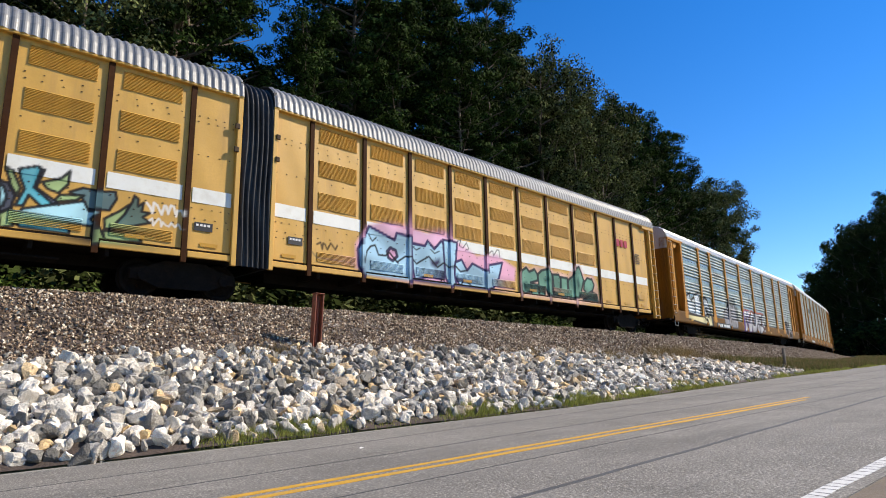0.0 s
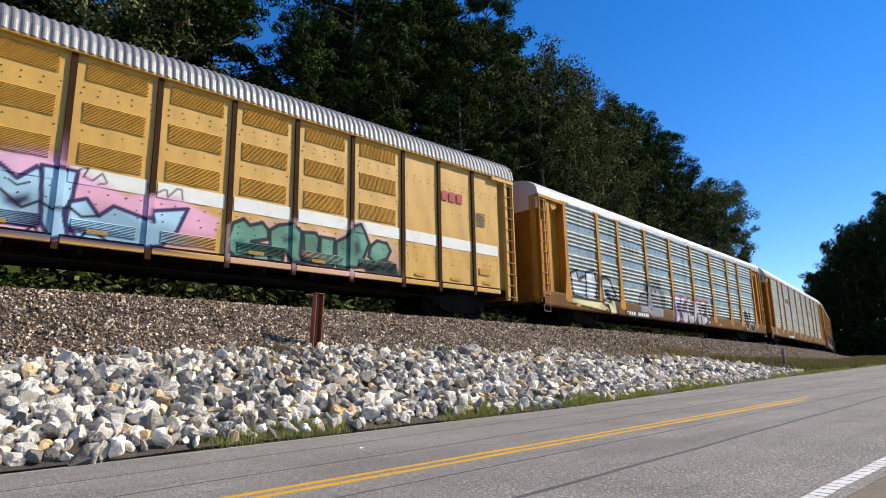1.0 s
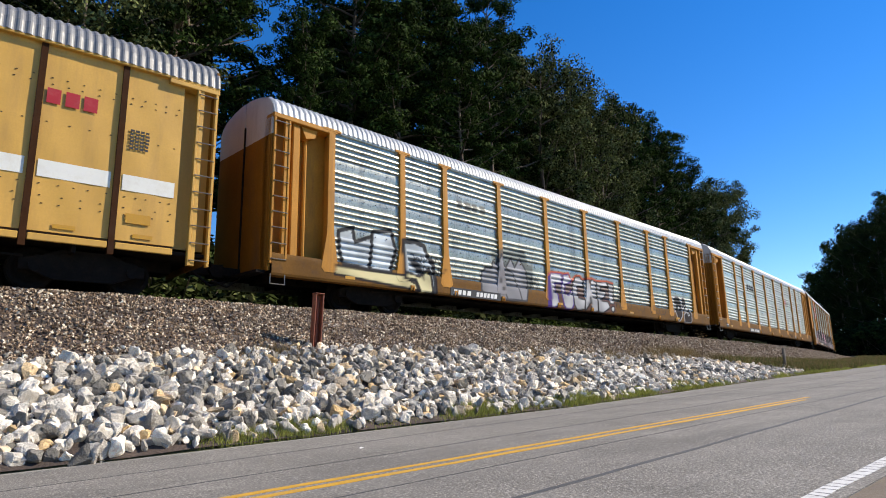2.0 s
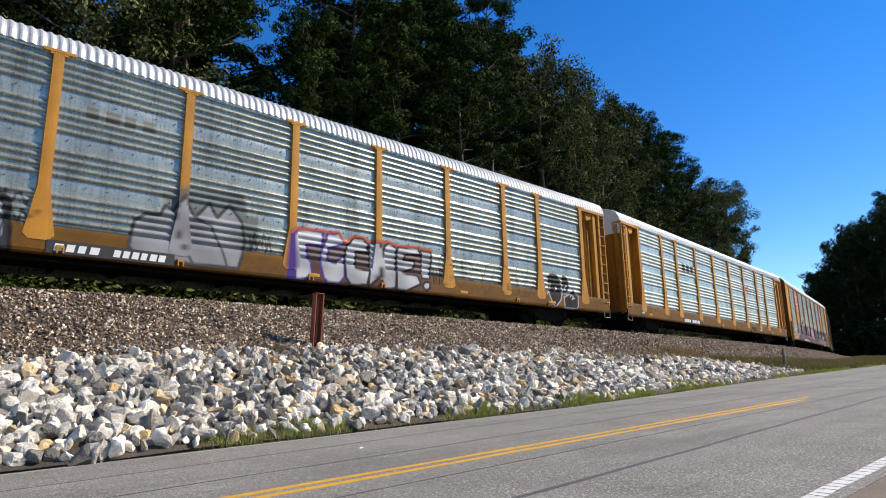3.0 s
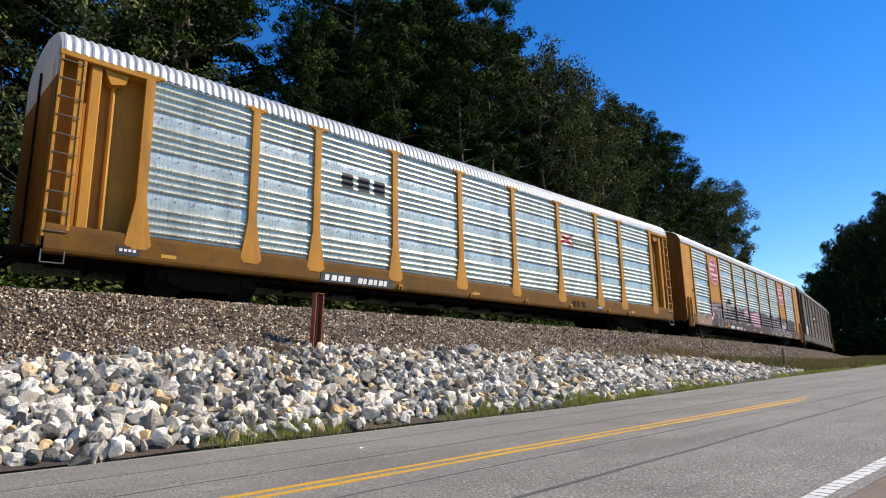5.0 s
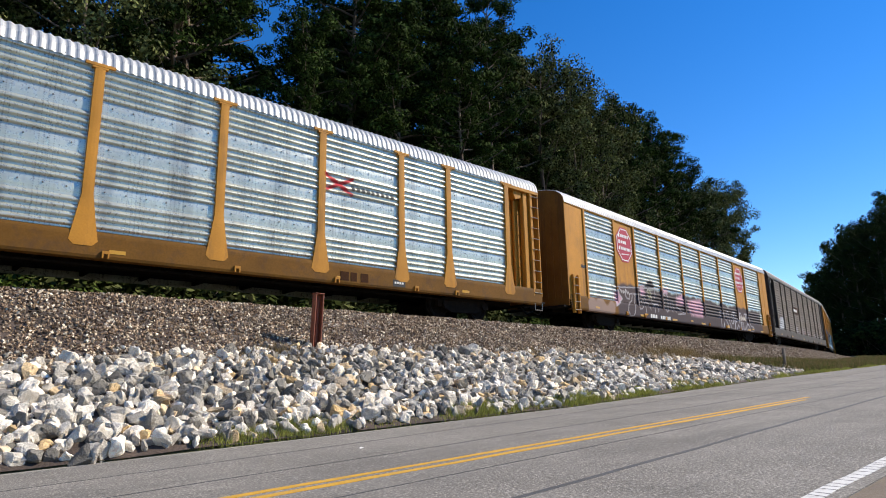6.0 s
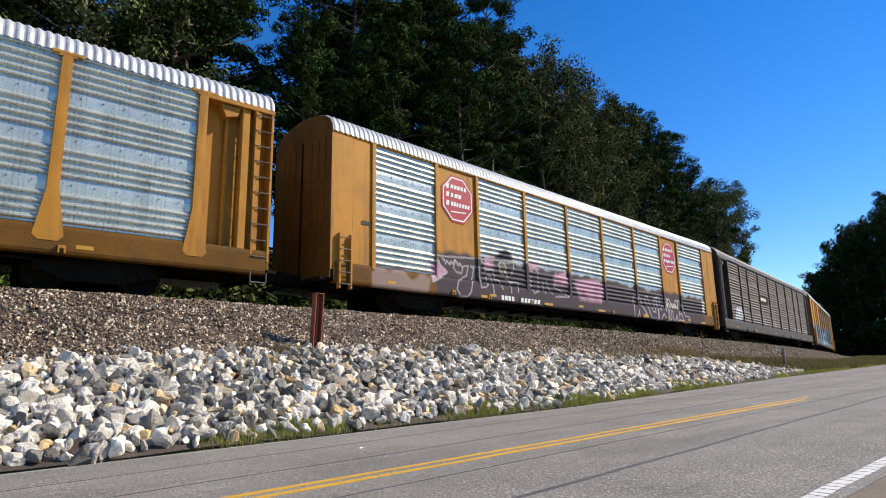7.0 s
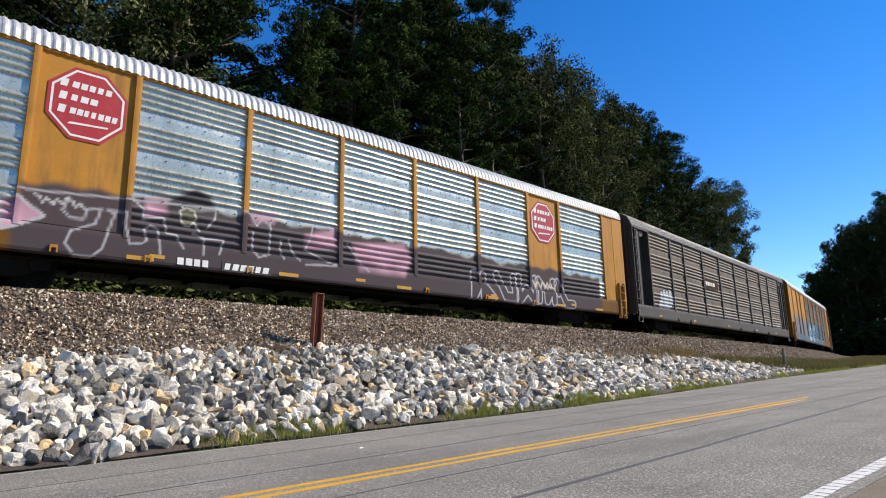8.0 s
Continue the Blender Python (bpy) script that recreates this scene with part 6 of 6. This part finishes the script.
def make_undergrowth():
    rng = np.random.default_rng(7)
    kinds = []
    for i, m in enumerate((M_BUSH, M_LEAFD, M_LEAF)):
        t = thing("bush", ("sunlit green bush", "deep green bush", "grey-green bush")[i] + " at the edge of the woods", "bush", "undergrowth")
        cs = [(rng.uniform(-0.9, 0.9), rng.uniform(-0.7, 0.7), rng.uniform(0.15, 1.1)) for _ in range(16)]
        s = Shape()
        for c in cs:
            s.tube((c[0] * 0.2, c[1] * 0.2, -0.1), c, 0.02, 0.008, 5, caps=False)
        part("stem", s, M_BARK, t)
        part("foliage", leaf_mesh("foliage", cs, [0.4] * 16, (110, 64, 64)[i], (1, 1, 0.8), (0.045, 0.07, 0.07)[i], (0.09, 0.13, 0.13)[i], m, rng), m, t)
        kinds.append([t, False])
    rnd = random.Random(5)
    for o, step, lo, hi, last in ((7.4, 1.5, 1.05, 1.7, 95), (9.2, 1.8, 1.5, 2.3, 95), (11.0, 2.2, 2.4, 3.4, 95), (15.5, 3.0, 3.4, 4.6, 95), (22.0, 4.0, 4.5, 6.0, 84)):
        s = -20
        while s < last:
            k = rnd.choice((0, 0, 0, 2)) if o < 8 else rnd.choice((1, 1, 2))
            x, y, _ = along(s + rnd.uniform(-0.6, 0.6), o + rnd.uniform(-0.7, 0.7))
            sc = rnd.uniform(lo, hi)
            place(kinds[k][0], kinds[k][1], x, y, sc, rnd.uniform(0, 360), 1.25)
            kinds[k][1] = True
            s += step * (1 if s < 50 else 1.4)
    # thicket at the foot of the stand past the bend
    for i in range(26):
        x, y = rnd.uniform(112, 122), 13 + 20 * i / 25
        place(kinds[1][0], True, x, y, rnd.uniform(2.6, 4.6), rnd.uniform(0, 360), 1.4)


# ---- stones, grass and small things along the bank ----
def hull_rock(seed, n=13, box=(1.0, 0.75, 0.6), rough=0.0):
    """A broken stone: the hull of a few points, its edges worn and its faces chipped, as plain vertices and faces."""
    rng = np.random.default_rng(seed)
    bm = bmesh.new()
    for _ in range(n):
        d = rng.normal(size=3)
        d /= (np.abs(d) ** 3.2).sum() ** (1 / 3.2)
        bm.verts.new(tuple(d * np.array(box) * rng.uniform(0.42, 0.5)))
    bmesh.ops.convex_hull(bm, input=bm.verts)
    bmesh.ops.delete(bm, geom=[v for v in bm.verts if not v.link_faces], context="VERTS")
    if rough:
        bmesh.ops.subdivide_edges(bm, edges=bm.edges[:], cuts=2, use_grid_fill=True)
        bmesh.ops.smooth_vert(bm, verts=bm.verts[:], factor=0.16, use_axis_x=True, use_axis_y=True, use_axis_z=True)
        for v in bm.verts:
            v.co *= 1.02 + rough * noise.noise(v.co * 3.1 + Vector((seed, 0, 0))) + 0.5 * rough * noise.noise(v.co * 7.3 + Vector((0, seed, 0)))
        bmesh.ops.triangulate(bm, faces=bm.faces[:])
    bm.verts.index_update()
    vs = np.array([tuple(v.co) for v in bm.verts])
    fs = [tuple(v.index for v in f.verts) for f in bm.faces]
    bm.free()
    return vs, fs


def turn_matrix(rng, n):
    q = rng.normal(size=(n, 4))
    q /= np.linalg.norm(q, axis=1)[:, None]
    w, x, y, z = q.T
    return np.stack([1 - 2 * (y * y + z * z), 2 * (x * y - z * w), 2 * (x * z + y * w), 2 * (x * y + z * w), 1 - 2 * (x * x + z * z), 2 * (y * z - x * w), 2 * (x * z - y * w), 2 * (y * z + x * w), 1 - 2 * (x * x + y * y)], 1).reshape(-1, 3, 3)


def heap(name, templates, pos, sizes, material, rng, flat=None):
    """Many stones joined into one mesh."""
    pick = rng.integers(0, len(templates), len(pos))
    V, F, k = [], [], 0
    for i, (tv, tf) in enumerate(templates):
        sel = np.where(pick == i)[0]
        if not len(sel):
            continue
        rot = turn_matrix(rng, len(sel))
        vs = np.einsum("nij,vj->nvi", rot, tv) * sizes[sel][:, None, None]
        if flat is not None:
            vs[:, :, 2] *= flat
        vs += pos[sel][:, None, :]
        V.append(vs.reshape(-1, 3))
        tfa = np.array(tf)
        F.append((tfa[None] + (np.arange(len(sel)) * len(tv))[:, None, None] + k).reshape(-1, 3))
        k += len(sel) * len(tv)
    V, F = np.concatenate(V), np.concatenate(F)
    me = bpy.data.meshes.new(name)
    me.vertices.add(len(V))
    me.vertices.foreach_set("co", V.astype(np.float32).ravel())
    me.loops.add(F.size)
    me.loops.foreach_set("vertex_index", F.astype(np.int32).ravel())
    me.polygons.add(len(F))
    me.polygons.foreach_set("loop_start", np.arange(0, F.size, 3, dtype=np.int32))
    me.polygons.foreach_set("loop_total", np.full(len(F), 3, dtype=np.int32))
    me.polygons.foreach_set("use_smooth", np.zeros(len(F), dtype=bool))
    me.materials.append(material)
    me.update()
    me.validate()
    return me


def bank_y(x, o):
    """Y at which the offset from the flank line is o."""
    return CENTRE[1] - math.sqrt((R_FLANK - o) ** 2 - (x - CENTRE[0]) ** 2)


def make_rocks():
    rng = np.random.default_rng(31)
    tem = [hull_rock(100 + i, 12 + i % 5, (1.0, rng.uniform(0.62, 0.95), rng.uniform(0.40, 0.70)), 0.30) for i in range(26)]
    plain = [hull_rock(400 + i, 13, (1.0, 0.8, 0.6)) for i in range(12)]
    bank = thing("riprap_bank", "bank of pale broken quarry stones between road and ballast", "rock bank", kind="structure")
    s = Shape()
    xs = steps((-8, 34, 84))
    for x in xs:
        y0, y1 = edge_y(x) + 0.02, bank_y(x, -2.2) - max(0.0, x - 24) * 0.15
        for q in range(9):
            y = y0 + (y1 - y0) * q / 8
            s.v.append((x, y, ground_z(x, y) + (0.03 if q < 8 else -0.05) + 0.03 * wob(x, y, 3.0)))
    s.f = [(i * 9 + j, (i + 1) * 9 + j, (i + 1) * 9 + j + 1, i * 9 + j + 1) for i in range(len(xs) - 1) for j in range(8)]
    s.m = [0] * len(s.f)
    part("stony_soil", s, M_BALL, bank, "dark stony soil under the stones", smooth=True)
    meshes = []
    for v, f in tem:
        s = Shape()
        s.v, s.f, s.m = [tuple(q) for q in v], f, [0] * len(f)
        meshes.append(s.mesh("rock", M_ROCK))
    spots = []
    x = -6.0
    while x < 33.5:
        top = bank_y(x, -2.25)
        toe = edge_y(x) + 0.20 + 0.10 * wob(x, 3, 0.5) - 0.10 * min(1.0, max(0.0, (4 - x) / 3))
        if x > 24:
            top -= (x - 24) * 0.16
        y = toe
        while y < top:
            spots.append((x + rng.uniform(-0.085, 0.085), y + rng.uniform(-0.08, 0.08)))
            y += 0.145
        x += 0.15
    near = [q for q in spots if 1.2 < q[0] < 12 and rng.random() < 0.3]
    near = near[:300]
    chosen = set(near)
    for px, py in near:
        sz = rng.uniform(0.22, 0.40)
        ob = part("rock", meshes[int(rng.integers(0, len(meshes)))], M_ROCK, bank)
        a = rng.uniform(0, 360, 3)
        ob.matrix_basis = pose(px, py, ground_z(px, py) + sz * 0.22, *a) @ Matrix.Diagonal((sz, sz, sz, 1))
    # the stones past those, worn near the road's bend and plainer farther off
    for rest, shapes in (([q for q in spots if q not in chosen and q[0] < 13], tem), ([q for q in spots if q not in chosen and q[0] >= 13], plain)):
        sz = rng.uniform(0.17, 0.30, len(rest)) * np.where(rng.random(len(rest)) < 0.14, 1.35, 1.0)
        pos = np.array([(a, b2, ground_z(a, b2) + 0.24 * k) for (a, b2), k in zip(rest, sz)])
        part("rock_heap", heap("rock_heap", shapes, pos, sz, M_ROCKI, rng), M_ROCKI, bank, "more of the pale broken stones", kind="stuff")
    # small spalls between the big stones and on the verge
    n = 5200
    xs = rng.uniform(-6, 33, n)
    ys = np.array([rng.uniform(edge_y(a) + 0.14, bank_y(a, -2.0)) for a in xs])
    sz = rng.uniform(0.05, 0.15, n)
    pos = np.array([(a, b2, ground_z(a, b2) + 0.05) for a, b2 in zip(xs, ys)])
    part("spalls", heap("spalls", plain, pos, sz, M_ROCKI, rng), M_ROCKI, bank, kind="stuff")


def make_ballast(bed):
    rng = np.random.default_rng(32)
    tem = [hull_rock(200 + i, 7, (1.0, 0.8, 0.7)) for i in range(16)]
    P, S = [], []
    for s0, s1, n, lo, hi in ((-16, 6, 44000, 0.04, 0.09), (6, 24, 24000, 0.05, 0.10), (24, 48, 15000, 0.07, 0.13), (48, 100, 9000, 0.10, 0.18)):
        s = rng.uniform(s0, s1, n)
        o = rng.uniform(-2.75, 0.35, n)
        for a, b2 in zip(s, o):
            x, y, _ = along(a, b2)
            P.append((x, y, ground_z(x, y) + 0.05 + 0.03 * wob(x, y, 2.0)))
        S.append(rng.uniform(lo, hi, n))
    part("ballast_stones", heap("ballast_stones", tem, np.array(P), np.concatenate(S), M_BALS, rng), M_BALS, bed, "brown and grey crushed ballast stones", kind="stuff")


def blades(name, pts, heights, width, material, rng, lean=0.35):
    """Grass blades, each a bent strip of three faces."""
    n = len(pts)
    p = np.asarray(pts)
    a = rng.uniform(0, 2 * np.pi, n)
    side = np.stack([np.cos(a), np.sin(a), np.zeros(n)], 1)
    b2 = rng.uniform(0, 2 * np.pi, n)
    tip = np.stack([np.cos(b2), np.sin(b2), np.zeros(n)], 1) * (rng.uniform(0.2, 1.0, n) * lean)[:, None]
    h = np.asarray(heights)
    V = []
    for f, w in ((0.0, 1.0), (0.5, 0.8), (1.0, 0.1)):
        c = p + tip * (h * f * f)[:, None] * 1.6 + np.array([0, 0, 1.0]) * (h * f)[:, None]
        ww = side * (width * w * 0.5)
        V += [c - ww, c + ww]
    V = np.stack(V, 1).reshape(-1, 3)
    k = np.arange(n)[:, None] * 6
    F = np.concatenate([k + np.array([[0, 1, 3, 2]]), k + np.array([[2, 3, 5, 4]])], 1).reshape(-1, 4)
    me = bpy.data.meshes.new(name)
    me.vertices.add(len(V))
    me.vertices.foreach_set("co", V.astype(np.float32).ravel())
    me.loops.add(F.size)
    me.loops.foreach_set("vertex_index", F.astype(np.int32).ravel())
    me.polygons.add(len(F))
    me.polygons.foreach_set("loop_start", np.arange(0, F.size, 4, dtype=np.int32))
    me.polygons.foreach_set("loop_total", np.full(len(F), 4, dtype=np.int32))
    me.materials.append(material)
    me.update()
    me.validate()
    return me


def make_grass():
    rng = np.random.default_rng(33)
    # tufts along the asphalt's edge
    pts, hs = [], []
    for x in np.arange(2.0, 60, 0.035):
        d = wob(x, 0, 0.45, 9.0) + 0.35 * wob(x, 0, 1.7, 2.0) + min(0.25, (x - 2.5) * 0.08)
        m = int(max(0.0, (d + 0.1) * 75))
        for _ in range(m):
            y = edge_y(x) + 0.02 + rng.uniform(0.0, 0.34)
            xx = x + rng.uniform(-0.03, 0.03)
            pts.append((xx, y, ground_z(xx, y)))
            hs.append(rng.uniform(0.04, 0.12) * (0.8 + d))
    tagged(new("verge_grass", blades("verge_grass", pts, hs, 0.012, M_GRASS, rng)), "tufts of green grass along the asphalt's edge", "grass", kind="stuff")
    # the green bank past the stones
    pts, hs = [], []
    while len(pts) < 42000:
        x = 27 + 63 * rng.random() ** 1.2
        y0, y1 = edge_y(x) + 0.14, bank_y(x, -2.4)
        y = rng.uniform(y0, y1)
        edge = y1 - (x - 27) * 0.30 if x < 34 else y0 - 1
        if y < edge:
            continue
        pts.append((x, y, ground_z(x, y)))
        hs.append(rng.uniform(0.12, 0.34))
    k = int(len(pts) * 0.62)
    idx = rng.permutation(len(pts))
    P, H = np.array(pts)[idx], np.array(hs)[idx]
    tagged(new("bank_grass", blades("bank_grass", P[:k], H[:k], 0.035, M_BANKG, rng)), "rough green grass on the bank", "grass", kind="stuff")
    tagged(new("dry_bank_grass", blades("dry_bank_grass", P[k:], H[k:] * 1.15, 0.03, M_DRYG, rng)), "dry brown grass among the green", "grass", kind="stuff")
    # dry weeds at the foot of the ballast
    pts, hs = [], []
    for s, o, n, r, h in ((-6.9, -2.45, 260, 0.35, 0.28), (5.2, -2.5, 420, 0.8, 0.3), (7.4, -2.4, 260, 0.6, 0.22), (10.3, -2.3, 900, 1.3, 0.45), (12.2, -2.2, 500, 0.9, 0.35), (15.5, -2.4, 700, 2.0, 0.3), (1.5, -2.3, 160, 0.3, 0.25)):
        for _ in range(n):
            x, y, _a = along(s + rng.normal() * r, o + rng.normal() * 0.16)
            pts.append((x, y, ground_z(x, y)))
            hs.append(h * rng.uniform(0.5, 1.2))
    tagged(new("dry_weeds", blades("dry_weeds", pts, hs, 0.012, M_DRYG, rng, 0.5)), "dry brown weeds at the ballast's foot", "weeds", kind="stuff")
    # far woods that close the view down the road and behind the trees
    cs, sz = [], []
    for i in range(420):
        a = radians(rng.uniform(-80, 62))
        r = rng.uniform(230, 330)
        cs.append((r * math.cos(a), r * math.sin(a), rng.uniform(1, 15)))
        sz.append(rng.uniform(4, 7))
    far = tagged(new("far_woods", leaf_mesh("far_woods", cs, sz, 90, (1, 1, 0.8), 0.9, 1.3, M_LEAFD, rng)), "distant dark woods", "woods", kind="stuff")
    far.location.z = 1.0


def make_small_things():
    x, y, a = along(-5.90, -2.2)
    post = thing("marker_post", "rust-red steel channel post standing in the ballast", "post", at=(x, y, 1.83))
    post.rotation_euler = (0.03, 0.03, a)
    s = Shape()
    s.box(-0.105, 0.105, 0.03, 0.06, -0.45, 1.0, c=0.006)
    part("web", s, M_POST, post)
    for q in (-0.105, 0.075):
        part("flange", Shape().box(q, q + 0.03, -0.09, 0.03, -0.45, 1.0, c=0.006), M_POST, post)
    part("rib", Shape().box(-0.02, 0.02, -0.03, 0.03, -0.45, 0.86, c=0.006), M_POST, post)
    part("cap", Shape().box(-0.115, 0.115, -0.10, 0.07, 1.0, 1.02, c=0.006), M_POST, post)
    x, y = 32.6, 11.3
    stump = thing("wooden_post", "grey weathered wooden post at the end of the stones", "post", at=(x, y, ground_z(x, y)))
    s = Shape()
    s.tube((0, 0, -0.3), (0.02, 0.01, 1.0), 0.075, 0.065, 10)
    part("shaft", s, M_WOOD, stump, smooth=True)
    part("bevelled_top", Shape().tube((0.02, 0.01, 1.0), (0.02, 0.01, 1.03), 0.065, 0.045, 10), M_WOOD, stump)
    # a bare sapling among the weeds
    x, y, _ = along(13.2, -2.35)
    sap = thing("sapling", "thin young sapling with few leaves", "sapling", at=(x, y, ground_z(x, y)))
    rng = np.random.default_rng(41)
    s = Shape()
    tips = []
    pts = limb(s, (0, 0, -0.05), (0.05, 0, 1), 1.15, 0.014, rng, 0.15, 5)
    for i in range(9):
        k = pts[1 + i % 4]
        tips += limb(s, k, (math.cos(i * 2.2), math.sin(i * 2.2), 0.9), 0.4, 0.006, rng, 0.2, 2)[1:]
    part("stem", s, M_BARK, sap)
    part("foliage", leaf_mesh("foliage", [tuple(q) for q in tips], [0.12] * len(tips), 7, (1, 1, 1), 0.03, 0.06, M_DRYG, rng), M_DRYG, sap)
    # a scrap of paper on the road
    px, py = 4.73, 6.8
    z = road_z(px) + 0.017
    sc = Shape().add([(0, 0, 0), (0.07, 0.02, 0.012), (0.11, 0.06, 0.004), (0.05, 0.07, 0.016), (0.0, 0.04, 0.008)], [(0, 1, 3), (1, 2, 3), (0, 3, 4)])
    ob = tagged(new("paper_scrap", sc.mesh("paper_scrap", M_LWHITE)), "small crumpled white scrap lying on the asphalt", "litter")
    ob.location = (px, py, z)


# ---- movement ----
def place_at(t, s0, half):
    s = s0 - SPEED * t + 0.00335 * t * t
    xa, ya, _ = along(s - half, HALF)
    xb, yb, _ = along(s + half, HALF)
    return pose((xa + xb) / 2, (ya + yb) / 2, RAIL, 0, 0, math.degrees(math.atan2(yb - ya, xb - xa)))


def motions():
    for car, s0, half in TRAIN:
        walk(car, [(i * 0.25, place_at(i * 0.25, s0, half)) for i in range(33)])
    step = 1 / FPS
    for w, q in WHEEL_SETS:
        walk(w, [(i * step, pose(q, 0, WHEEL_R, 0, -math.degrees(SPEED * i * step / WHEEL_R) % 360, 0)) for i in range(241)])


make_ground()
make_road()
BED = make_track()
make_train()
make_woods()
make_undergrowth()
make_grass()
make_small_things()
make_ballast(BED)
make_rocks()
motions()
